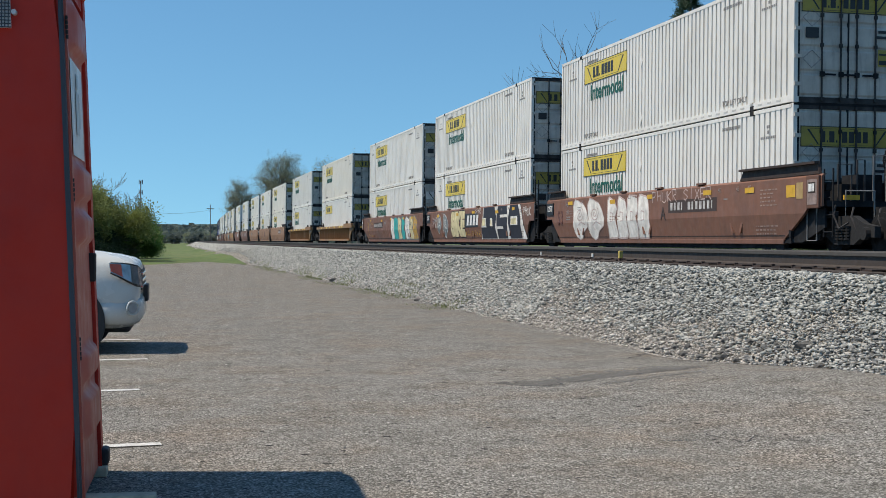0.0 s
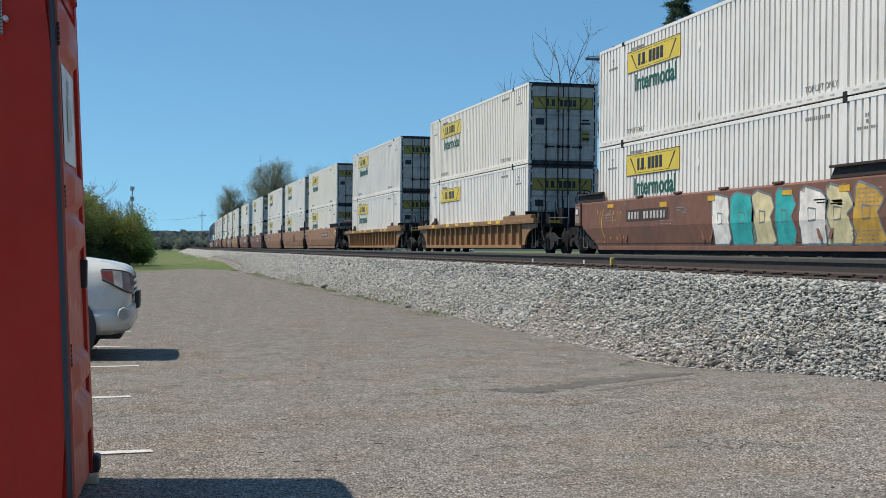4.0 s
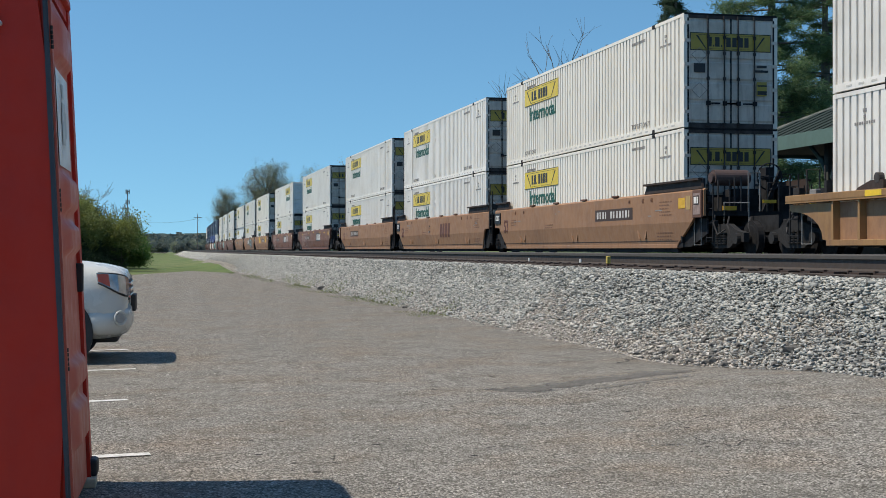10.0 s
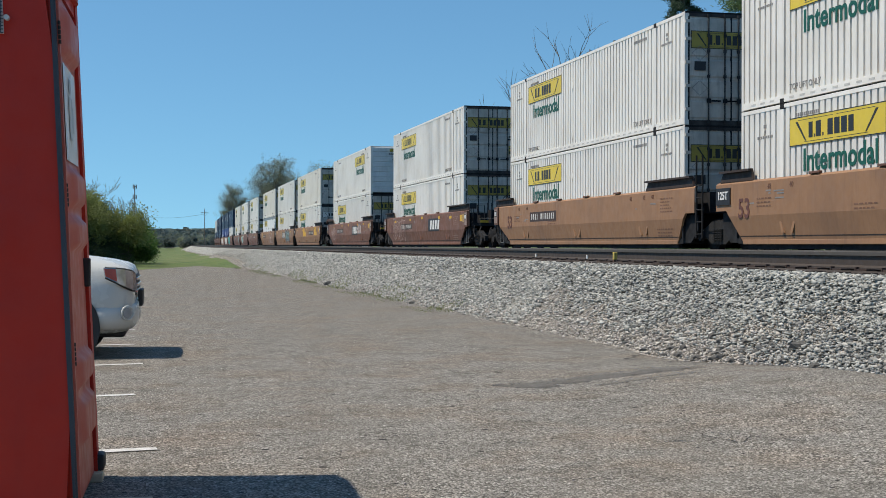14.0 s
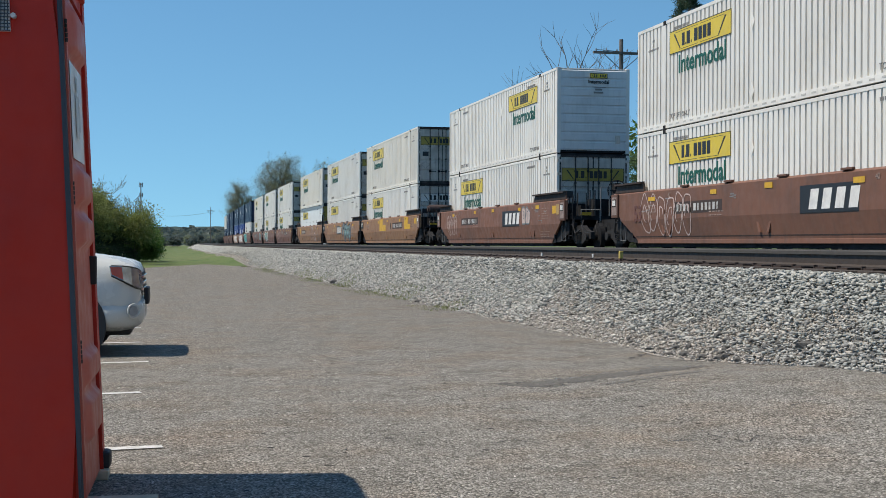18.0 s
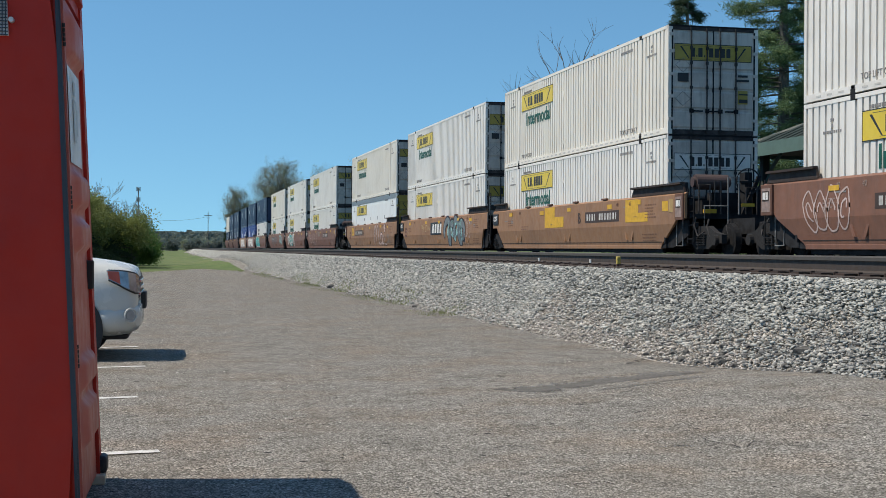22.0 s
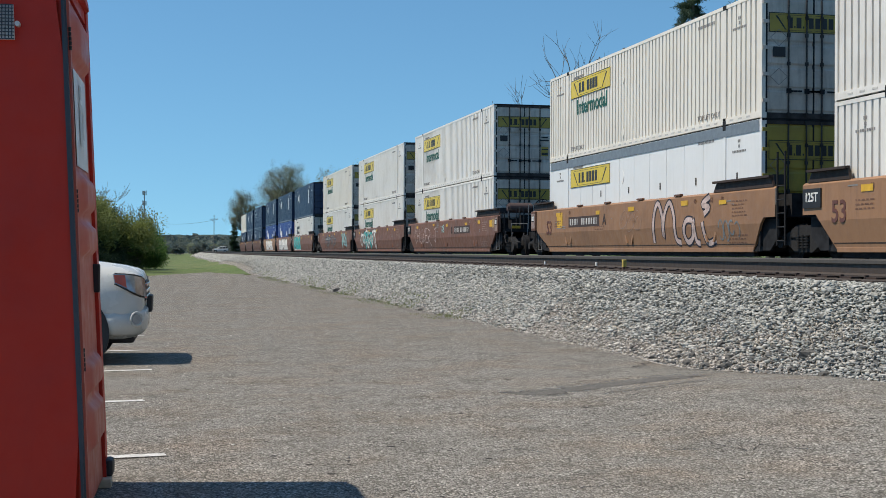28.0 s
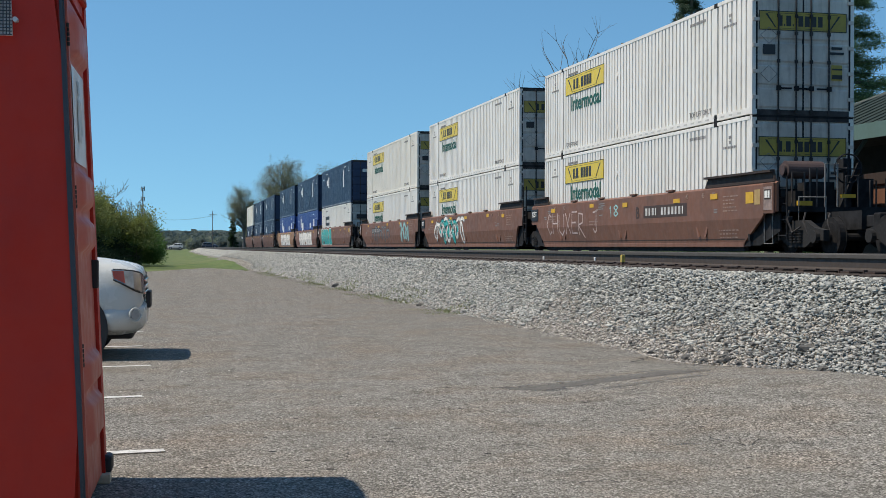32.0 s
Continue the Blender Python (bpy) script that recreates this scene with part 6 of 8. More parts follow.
M["stain"] = ground_mat("faint_dark_stain", [(0.3, (0.13, 0.12, 0.105)), (0.7, (0.21, 0.195, 0.17))], 10, rough=0.85)
feathered(M["oil"], 14, 0.08, 0.55)
feathered(M["stain"], 9, 0.25, 1.5)
feathered(M["crack"], 13, 0.30, 0.80)
feathered(M["line_paint"], 18, 0.02, 0.30)


def strip(name, pts, width, material, label, category, z=0.006, ragged=0.0, seed=0):
    """A flat band on the asphalt along points, its width fading to the ends if ragged."""
    rnd = random.Random(seed)
    bm = bmesh.new()
    pts = [Vector((*p, 0)) for p in pts]
    dense = []
    for a, b in zip(pts, pts[1:]):
        k = max(2, int((b - a).length / 0.06))
        dense += [a.lerp(b, i / k) for i in range(k)]
    dense.append(pts[-1])
    n = len(dense)
    if ragged > 0.6:
        dense = [q + Vector((0.07 * noise.noise((q.x * 5, q.y * 5, seed)) + 0.03 * noise.noise((q.x * 17, q.y * 17, seed)), 0.10 * noise.noise((q.x * 5, q.y * 5, seed + 9)) + 0.03 * noise.noise((q.x * 19, q.y * 19, seed)), 0)) for q in dense]
    dense = [q + Vector((0, 0, hump(q.x, q.y))) for q in dense]
    prev = None
    fades = []
    for i, p in enumerate(dense):
        d = (dense[min(i + 1, n - 1)] - dense[max(i - 1, 0)]).normalized()
        s = Vector((-d.y, d.x, 0))
        f = i / (n - 1)
        w = width * (min(1, f * 6, (1 - f) * 6) if ragged else 1.0)
        w0, w1 = [max(0.004, w / 2 * (1 + ragged * rnd.uniform(-1, 1))) for _ in range(2)]
        row = [bm.verts.new((p + s * w0 + Vector((0, 0, z)))), bm.verts.new(p + Vector((0, 0, z))), bm.verts.new(p - s * w1 + Vector((0, 0, z)))]
        ends = min(1.0, f * 5, (1 - f) * 5) if ragged else 1.0
        fades += [0.0 if ragged else 0.5, ends, 0.0 if ragged else 0.5]
        if prev:
            bm.faces.new((prev[0], prev[1], row[1], row[0]))
            bm.faces.new((prev[1], prev[2], row[2], row[1]))
        prev = row
    bmesh.ops.recalc_face_normals(bm, faces=bm.faces[:])
    ob = part(name, bm, material)
    ob.data.attributes.new("fade", "FLOAT", "POINT").data.foreach_set("value", fades)
    if ob.data.polygons[0].normal.z < 0:
        ob.data.flip_normals()
    return tagged(ob, label, category, "", "structure")


for _a, _b in (((-5.0, 7.62), (0.13, 8.27)), ((-5.0, 10.4), (0.0, 11.30)), ((-5.0, 13.3), (0.08, 14.20)), ((-5.0, 16.2), (0.0, 17.0)), ((-5.0, 19.2), (0.0, 19.9)), ((-5.0, 4.7), (-0.1, 5.5))):
    strip("parking_line", [_a, _b], 0.11, "line_paint", "worn white painted parking line", "line", 0.008)
strip("oil_smear", [(2.2, 9.0), (2.7, 8.6), (3.2, 8.0), (3.5, 7.5)], 0.45, "stain", "faint dark smear across the asphalt", "stain", 0.009, 0.5, 5)
strip("oil_smear", [(3.7, 10.7), (4.4, 10.95), (5.2, 11.3)], 0.30, "stain", "faint dark smear across the asphalt", "stain", 0.0085, 0.5, 6)
strip("oil_smear", [(2.5, 11.05), (3.3, 11.14), (3.9, 11.28), (4.62, 11.58), (5.5, 12.0)], 0.55, "oil", "long dark oily tyre smear on the asphalt", "stain", 0.009, 0.5, 3)
for _k, _pts in enumerate((((2.2, 8.6), (2.5, 8.5), (2.8, 8.7)), ((5.0, 16.2), (5.6, 15.6), (6.0, 15.3)), ((5.6, 14.9), (5.9, 14.8), (6.3, 14.5)),
                            ((3.0, 28.0), (4.5, 27.8), (5.6, 28.3)), ((1.3, 8.4), (1.7, 8.5), (2.0, 8.4)), ((3.9, 11.2), (4.4, 10.7), (5.0, 10.8)), ((0.9, 21.0), (2.0, 21.4), (3.4, 21.1)),
                            ((3.54, 8.25), (3.57, 7.77), (3.62, 7.54), (3.79, 7.64), (3.87, 7.46), (3.96, 7.28), (4.16, 7.22), (4.29, 7.02)), ((3.57, 8.03), (3.66, 7.81), (3.76, 7.69)),
                            ((5.05, 13.45), (5.29, 13.72), (5.59, 14.17), (5.9, 14.39)), ((5.46, 13.18), (5.68, 12.94), (5.98, 12.77)), ((3.79, 10.34), (4.05, 10.51), (4.19, 10.36)),
                            ((4.38, 8.52), (4.63, 8.67), (4.92, 8.79)), ((1.42, 9.56), (1.85, 9.63), (2.22, 9.37)), ((4.95, 10.8), (5.19, 10.86)), ((1.9, 7.9), (2.3, 8.05), (2.7, 7.6), (3.0, 7.1)), ((2.2, 6.6), (2.45, 6.75), (2.65, 6.6)))):
    strip("crack", _pts, (0.022, 0.04, 0.03, 0.022, 0.03, 0.018, 0.018, 0.03, 0.024, 0.09, 0.07, 0.026, 0.02, 0.022, 0.02, 0.028, 0.03)[_k], "crack", "thin dark crack in the asphalt", "crack", 0.0095, 0.8, 40 + _k)

M["dust"] = plain("pale_stone_dust", (0.46, 0.42, 0.36), 0.95, 0, 0.25, 12)
feathered(M["dust"], 16, 0.30, 1.0)
strip("edge_dust", [(lot_edge(8 + 0.5 * k) - 0.05, 8 + 0.5 * k) for k in range(45)] , 0.13, "dust", "pale stone dust along the edge of the asphalt", "dust", 0.010, 0.5, 77)
# pebbles on the lot
rng = np.random.default_rng(11)
p = np.stack([rng.uniform(-0.5, 6.5, 2600), rng.uniform(6.0, 30, 2600) ** 1.0, np.zeros(2600) + 0.006], 1)
p = p[(p[:, 0] < np.array([lot_edge(y) for y in p[:, 1]]))]
stones("loose_pebbles", "scattered small pebbles on the asphalt", "pale_stone", p, rng.uniform(0.004, 0.011, len(p)), 12)

# yellow marker on a tie end
M["faded_yellow"] = plain("faded_yellow_paint", (0.50, 0.38, 0.09), 0.7, 0, 0.3, 20)
_mk = thing("rail_marker", "small yellow marker block fixed beside the rail", "marker")
part("block", boxes((-0.03, 0.03, -0.035, 0.035, -0.02, 0.10), bevel=0.008), "faded_yellow", _mk)
part("foot", boxes((-0.03, 0.03, -0.03, 0.03, -0.06, -0.02)), "rust", _mk)
_mk.matrix_basis = pose(7.55, 20.2, NEAR_TOP - 0.205 + 0.06)

for _y in (24.86, 21.84):
    _wm = thing("rail_tag", "small white tag on the rail", "marker")
    part("tag", boxes((-0.01, 0.01, -0.03, 0.03, 0.0, 0.07), bevel=0.004), "white_ink", _wm)
    _wm.matrix_basis = pose(NEAR - 0.755 - 0.05, _y, NEAR_TOP - 0.172)
# weeds along the foot of the bank
M["weed"] = plain("pale_green_weeds", (0.21, 0.23, 0.10), 0.8, 0, 0.4, 3)


def weeds(name, n, x0, x1, y0, y1, tall, seed, label):
    rng = np.random.default_rng(seed)
    y = rng.uniform(y0, y1, n)
    x = rng.uniform(x0, x1, n)
    keep = np.array([noise.noise((a * 1.2, b * 0.35, seed)) for a, b in zip(x, y)]) > 0.02
    x, y = x[keep], y[keep]
    z = bank_z(x, y) - 0.01
    n = len(x)
    a = rng.uniform(0, 6.28, n)
    h = tall * rng.uniform(0.4, 1.2, n)
    w = 0.012 + 0.1 * h
    v = np.stack([np.stack([x - w * np.cos(a), y - w * np.sin(a), z], 1), np.stack([x + w * np.cos(a), y + w * np.sin(a), z], 1),
                  np.stack([x + rng.normal(0, 0.4, n) * h, y + rng.normal(0, 0.4, n) * h, z + h], 1)], 1).reshape(-1, 3)
    me = bpy.data.meshes.new(name)
    me.from_pydata(v.tolist(), [], np.arange(3 * n).reshape(-1, 3).tolist())
    me.materials.append(M["weed"])
    tagged(new(name, me), label, "weeds", "", "stuff")


weeds("weeds", 16000, 5.2, 6.2, 24, 72, 0.06, 3, "low pale green weeds in the gravel")


# ---- portable toilet ----
M["red_plastic"] = painted("sun_faded_red_plastic", (0.485, 0.027, 0.013), (0.36, 0.022, 0.014), 0.45, 0.55, 1.6, 2.0, 0.0, grain=0.05)
_b = M["red_plastic"].node_tree.nodes["Principled BSDF"]
_b.inputs["Specular IOR Level"].default_value = 0.33
bump(M["red_plastic"].node_tree, _b, noise_of(M["red_plastic"].node_tree, 1.7, 3, 0.5), 0.5, 0.06)
# door side: lighter red, skylight and ground bounce put into the colour
M["bounce_lit_red"] = painted("bounce_lit_pinkish_red_plastic", (0.53, 0.105, 0.07), (0.42, 0.10, 0.075), 0.45, 0.5, 1.6, 2.0, 0.0, grain=0.05)
M["dark_trim"] = plain("grey_blue_trim", (0.036, 0.046, 0.06), 0.5)
M["mesh_white"] = plain("pale_vent_mesh", (0.62, 0.62, 0.62), 0.6)
M["skid_wood"] = plain("pale_sawn_wood", (0.50, 0.42, 0.30), 0.8, 0, 0.25, 12)
M["faint_print"] = plain("faded_grey_green_print", (0.46, 0.50, 0.49), 0.5)
M["sticker"] = painted("pale_sticker", (0.72, 0.74, 0.72), (0.4, 0.4, 0.4), 0.2, 0.4)


def make_toilet():
    """Local: x=0 is the foot of the door side's plane, y=0 the near side wall; it narrows upwards."""
    root = thing("portable_toilet", "red plastic portable toilet with a moulded door and vent mesh", "toilet")
    W, D, H = 1.12, 1.10, 2.52
    lean = 0.047

    def inset(x, y, z):
        k = lean * z
        return (x - k if x > -W / 2 else x + k, y + k * 0.4 if y < D / 2 else y - k * 0.4, z)

    def panel(bm, x0, x1, y0, y1, z0, z1, cuts=6, bulge=None):
        lo = [(x0, y0), (x1, y0), (x1, y1), (x0, y1)]
        rings = []
        for i in range(cuts + 1):
            z = z0 + (z1 - z0) * i / cuts
            rings.append([bm.verts.new(inset(x, y, z)) for x, y in lo])
        for a, b in zip(rings, rings[1:]):
            for i in range(4):
                bm.faces.new((a[i], a[(i + 1) % 4], b[(i + 1) % 4], b[i]))
        bm.faces.new(rings[0][::-1])
        bm.faces.new(rings[-1])

    # shell
    bm = bmesh.new()
    panel(bm, -W, -0.034, 0.0, D, 0.03, H)
    bmesh.ops.bevel(bm, geom=[e for e in bm.edges if abs((e.verts[0].co - e.verts[1].co).normalized().z) > 0.9], offset=0.035, segments=3, affect="EDGES")
    shell = part("shell", bm, "red_plastic", root, smooth=False)
    bm = bmesh.new()
    panel(bm, -0.037, -0.015, -0.005, 0.030, 0.03, H, 6)
    bmesh.ops.bevel(bm, geom=[e for e in bm.edges if abs((e.verts[0].co - e.verts[1].co).normalized().z) > 0.9], offset=0.012, segments=3, affect="EDGES")
    part("corner_trim", bm, "dark_trim", shell, "grey-blue corner strip")
    # vent
    bm = bmesh.new()
    panel(bm, -0.75, -0.245, -0.02, 0.01, 2.21, 2.37, 1)
    vent = part("vent_frame", bm, "mesh_white", shell)
    bm = bmesh.new()
    for i in range(34):
        x = -0.755 + i * 0.0146
        k = lean * 2.29
        box(bm, x - k - 0.002 + 0.02, x - k + 0.002 + 0.02, -0.026 + k * 0.4, -0.020 + k * 0.4, 2.21, 2.37)
    for i in range(11):
        z = 2.21 + i * 0.0155
        k = lean * z
        box(bm, -0.755 - k + 0.02, -0.265 - k + 0.02, -0.027 + k * 0.4, -0.021 + k * 0.4, z, z + 0.004)
    tagged(part("vent_mesh", bm, "dark_trim", vent, "fine pale vent mesh"), kind="stuff")
    bm = bmesh.new()
    disc(bm, (-0.335, 0, 2.28), 0.012, 0.0, 0.06, "y", 10)
    part("screw", bm, "mesh_white", shell)
    # door frame posts
    bm = bmesh.new()
    panel(bm, -0.06, -0.004, 0.032, 0.066, 0.03, H, 6)
    part("door_post", bm, "bounce_lit_red", root)
    bm = bmesh.new()
    panel(bm, -0.05, -0.012, 0.066, 0.080, 0.03, H, 6)
    part("door_gap", bm, "soot", root)
    bm = bmesh.new()
    panel(bm, -0.06, 0.004, D - 0.13, D, 0.03, H, 6)
    part("door_post", bm, "red_plastic", root)
    bm = bmesh.new()
    panel(bm, -0.06, -0.004, 0.07, D - 0.13, 2.44, H, 1)
    part("door_head", bm, "red_plastic", root)
    # door, a grid pushed out into rounded bulges
    bm = bmesh.new()
    ny, nz = 18, 120
    grid = []
    for j in range(nz + 1):
        z = 0.05 + (2.43 - 0.05) * j / nz
        row = []
        for i in range(ny + 1):
            f = i / ny
            y = 0.078 + (D - 0.13 - 0.078 - 0.01) * f
            side = smooth(0.06, 0.22, f) * (1 - smooth(0.80, 0.94, f))
            push = 0.0
            for z0, z1 in ((0.28, 0.53), (0.55, 0.74), (1.21, 1.40), (1.42, 1.63), (2.13, 2.40)):
                push = max(push, smooth(z0, z0 + 0.05, z) * (1 - smooth(z1 - 0.05, z1, z)))
            x = -0.014 + 0.038 * push * side - lean * z
            row.append(bm.verts.new((x, y + 0.02 * z * (0.5 - f), z)))
        grid.append(row)
    for a, b in zip(grid, grid[1:]):
        for i in range(ny):
            bm.faces.new((a[i], a[i + 1], b[i + 1], b[i]))
    bmesh.ops.recalc_face_normals(bm, faces=bm.faces[:])
    door = part("door", bm, "bounce_lit_red", root, smooth=True)
    if door.data.polygons[0].normal.x < 0:
        door.data.flip_normals()
    bm = bmesh.new()
    z0, z1 = 1.65, 2.11
    vs = [bm.verts.new((-0.008 - lean * z, y, z)) for z in (z0, z1) for y in (0.20, 0.80)]
    bm.faces.new((vs[0], vs[1], vs[3], vs[2]))
    sign = part("door_sign", bm, "sticker", door, "pale printed door sign")
    bm = bmesh.new()
    for y, za, zb, w in ((0.48, 1.99, 2.06, 0.10), (0.48, 1.93, 1.97, 0.16), (0.50, 1.80, 1.93, 0.22), (0.46, 1.76, 1.80, 0.14)):
        vv = [bm.verts.new((-0.004 - lean * z, yy, z)) for z in (za, zb) for yy in (y - w / 2, y + w / 2)]
        bm.faces.new((vv[0], vv[1], vv[3], vv[2]))
    part("sign_print", bm, "faint_print", sign)
    for zc in (0.745, 1.48, 2.23):
        bm = bmesh.new()
        for k in range(5):
            z = zc - 0.045 + k * 0.022
            tube(bm, [(-0.004 - lean * z, 0.07, z - 0.009), (-0.004 - lean * z, 0.07, z + 0.009)], 0.0065, 8)
        part("hinge", bm, "dark_iron", root)
    part("latch", boxes((-0.03 - lean * 1.1, 0.018 - lean * 1.1, 0.90, 0.955, 1.03, 1.18), bevel=0.008), "black", root)
    # roof and base
    bm = bmesh.new()
    k = lean * H
    nr = 8
    prev = None
    for i in range(nr + 1):
        f = i / nr
        s = math.sqrt(max(0.0, 1 - (f * 0.93) ** 2))
        z = H - 0.02 + 0.24 * f
        cx, cy = -W / 2, D / 2
        hx, hy = (W / 2 - k + 0.03) * (0.25 + 0.75 * s), (D / 2 - 0.02) * (0.15 + 0.85 * s)
        ring = []
        for q in range(24):
            a = q * 2 * math.pi / 24
            c, sn = math.cos(a), math.sin(a)
            e = 0.35
            ring.append(bm.verts.new((cx + hx * math.copysign(abs(c) ** e, c), cy + hy * math.copysign(abs(sn) ** e, sn), z)))
        if prev:
            for q in range(24):
                bm.faces.new((prev[q], prev[(q + 1) % 24], ring[(q + 1) % 24], ring[q]))
        else:
            bm.faces.new(ring[::-1])
        prev = ring
    bm.faces.new(prev)
    part("roof", bm, "red_plastic", root, smooth=False)
    for y in (0.16, D - 0.14):
        part("skid", boxes((-W - 0.05, 0.31 if y < 0.5 else 0.03, y - 0.05, y + 0.05, 0.0, 0.05), bevel=0.006), "skid_wood", root, "pale wooden skid")
    part("corner_foot", boxes((-0.02, 0.035, D - 0.12, D + 0.02, 0.045, 0.14), bevel=0.02), "black", root)
    return root


toilet = make_toilet()
toilet.matrix_basis = pose(-0.235, 6.27, 0.0, 0, 0, -2.5)

# ---- white sport utility car ----
M["car_white"] = painted("white_car_paint", (0.56, 0.565, 0.53), (0.35, 0.33, 0.29), 0.2, 0.25, 0.7, 1.0, 0.0, grain=0.0)
M["car_dark"] = painted("dark_blue_grey_car_paint", (0.05, 0.06, 0.08), (0.1, 0.1, 0.1), 0.1, 0.25, 0.7, 1.0, 0.0, grain=0.0)
M["rubber"] = plain("tyre_rubber", (0.018, 0.018, 0.018), 0.85)
M["alloy"] = plain("alloy_rim", (0.45, 0.45, 0.46), 0.3, 0.8)
M["trim_black"] = plain("black_bumper_plastic", (0.022, 0.022, 0.023), 0.6)
M["bezel"] = plain("grey_plastic_bezel", (0.30, 0.31, 0.31), 0.4)
M["chrome"] = plain("chrome", (0.75, 0.75, 0.75), 0.12, 1.0)
M["amber"] = plain("orange_red_marker_lens", (0.50, 0.09, 0.05), 0.15)


def glass(name, col, rough=0.03):
    m, nt, b = base_mat(name, rough)
    b.inputs["Base Color"].default_value = (*col, 1)
    b.inputs["Transmission Weight"].default_value = 0.6
    b.inputs["IOR"].default_value = 1.45
    return m


M["lens"] = plain("clear_headlight_lens", (0.34, 0.36, 0.38), 0.12, 0.6, 0.3, 9)
M["car_glass"] = glass("tinted_car_glass", (0.05, 0.06, 0.06))


def loft(bm, stations):
    """Skin through rings of equal count; each station is x and a list of (y, z)."""
    prev = first = None
    for x, ring in stations:
        r = [bm.verts.new((x, y, z)) for y, z in ring]
        if prev:
            n = len(r)
            for i in range(n):
                bm.faces.new((prev[i], prev[(i + 1) % n], r[(i + 1) % n], r[i]))
        else:
            first = r
        prev = r
    bm.faces.new(first[::-1])
    bm.faces.new(prev)
    bmesh.ops.recalc_face_normals(bm, faces=bm.faces[:])


def section(hw, z0, z1, tuck=0.08, crown=0.04):
    """Half-rounded body section: sides bulge at mid height, top crowned."""
    zs = z1 - z0
    right = [(hw * 0.80, z0), (hw * 0.96, z0 + zs * 0.12), (hw, z0 + zs * 0.42), (hw * 0.985, z0 + zs * 0.66), (hw * 0.93, z0 + zs * 0.86), (hw * 0.84, z1 - 0.035), (hw * 0.70, z1), (hw * 0.35, z1 + crown)]
    return right + [(-y, z) for y, z in right[::-1]]


def make_suv(paint="car_white", label="white compact sport utility car parked nose towards the tracks", detail=True):
    """Local: nose at x=0 pointing to +x, middle at y=0, ground at z=0."""
    root = thing("car", label, "car")
    bm = bmesh.new()
    body = [(0.0, 0.56, 0.36, 0.90), (-0.03, 0.72, 0.32, 0.975), (-0.10, 0.81, 0.29, 1.01), (-0.25, 0.87, 0.27, 1.045), (-0.50, 0.90, 0.27, 1.08), (-0.95, 0.905, 0.28, 1.115), (-1.35, 0.905, 0.28, 1.14), (-2.4, 0.905, 0.27, 1.15), (-3.6, 0.90, 0.28, 1.15), (-4.15, 0.87, 0.32, 1.12), (-4.40, 0.80, 0.38, 1.05)]
    loft(bm, [(x, section(h, a, b)) for x, h, a, b in body])
    shell = part("body", bm, paint, root, smooth=True)
    bm = bmesh.new()
    cab = [(-1.25, 0.80, 1.10, 1.13), (-1.75, 0.74, 1.12, 1.50), (-2.1, 0.70, 1.12, 1.66), (-3.2, 0.70, 1.12, 1.71), (-3.95, 0.68, 1.12, 1.66), (-4.25, 0.74, 1.10, 1.30), (-4.38, 0.76, 1.05, 1.08)]
    loft(bm, [(x, section(h, a, b, crown=0.03)) for x, h, a, b in cab])
    part("cabin", bm, paint, shell, smooth=True)
    for sy in (-1, 1):
        for q in ([(-1.55, 1.17), (-2.0, 1.55), (-2.75, 1.60), (-2.75, 1.17)], [(-2.85, 1.17), (-2.85, 1.60), (-3.5, 1.60), (-3.62, 1.17)], [(-3.72, 1.17), (-3.62, 1.58), (-4.0, 1.55), (-4.15, 1.20)]):
            bm = bmesh.new()
            vs = []
            for x, z in q:
                yy = sy * (0.765 + 0.0 - 0.05 * (z - 1.17) / 0.43)
                vs.append((x, yy, z))
            lo = [bm.verts.new((x, y, z)) for x, y, z in vs]
            hi = [bm.verts.new((x, y + sy * 0.03, z)) for x, y, z in vs]
            bm.faces.new(lo), bm.faces.new(hi)
            for i in range(4):
                bm.faces.new((lo[i], lo[(i + 1) % 4], hi[(i + 1) % 4], hi[i]))
            bmesh.ops.recalc_face_normals(bm, faces=bm.faces[:])
            part("side_window", bm, "car_glass", shell)
        part("mirror", boxes((-1.75, -1.55, min(sy * 0.92, sy * 1.08), max(sy * 0.92, sy * 1.08), 1.14, 1.28), bevel=0.03), paint, shell)
    bm = bmesh.new()
    prism(bm, [(-1.30, 1.15), (-1.80, 1.56), (-1.85, 1.56), (-1.36, 1.14)], -0.62, 0.62, "y")
    part("windscreen", bm, "car_glass", shell)
    for x in (-0.80, -3.50):
        for sy in (-1, 1):
            bm = bmesh.new()
            disc(bm, (x, 0, 0.345), 0.44, min(sy * 0.80, sy * 0.915), max(sy * 0.80, sy * 0.915), "y", 28)
            part("wheel_arch", bm, "trim_black", shell)
            wheel = new("wheel")
            wheel.parent = root
            wheel.matrix_basis = Matrix.Translation((x, sy * 0.80, 0.345))
            bm = bmesh.new()
            disc(bm, (0, 0, 0), 0.345, -0.11, 0.11, "y", 30)
            bmesh.ops.bevel(bm, geom=[e for e in bm.edges if abs((e.verts[0].co - e.verts[1].co).y) < 1e-4], offset=0.03, segments=2, affect="EDGES")
            part("tyre", bm, "rubber", wheel)
            bm = bmesh.new()
            disc(bm, (0, 0, 0), 0.225, min(0, sy * 0.118), max(0, sy * 0.118), "y", 24)
            for k in range(5):
                a = k * 2 * math.pi / 5
                tube(bm, [(0, sy * 0.122, 0), (0.2 * math.cos(a), sy * 0.122, 0.2 * math.sin(a))], 0.028, 6)
            part("rim", bm, "alloy", wheel)
    if not detail:
        return root
    # nose
    bm = bmesh.new()
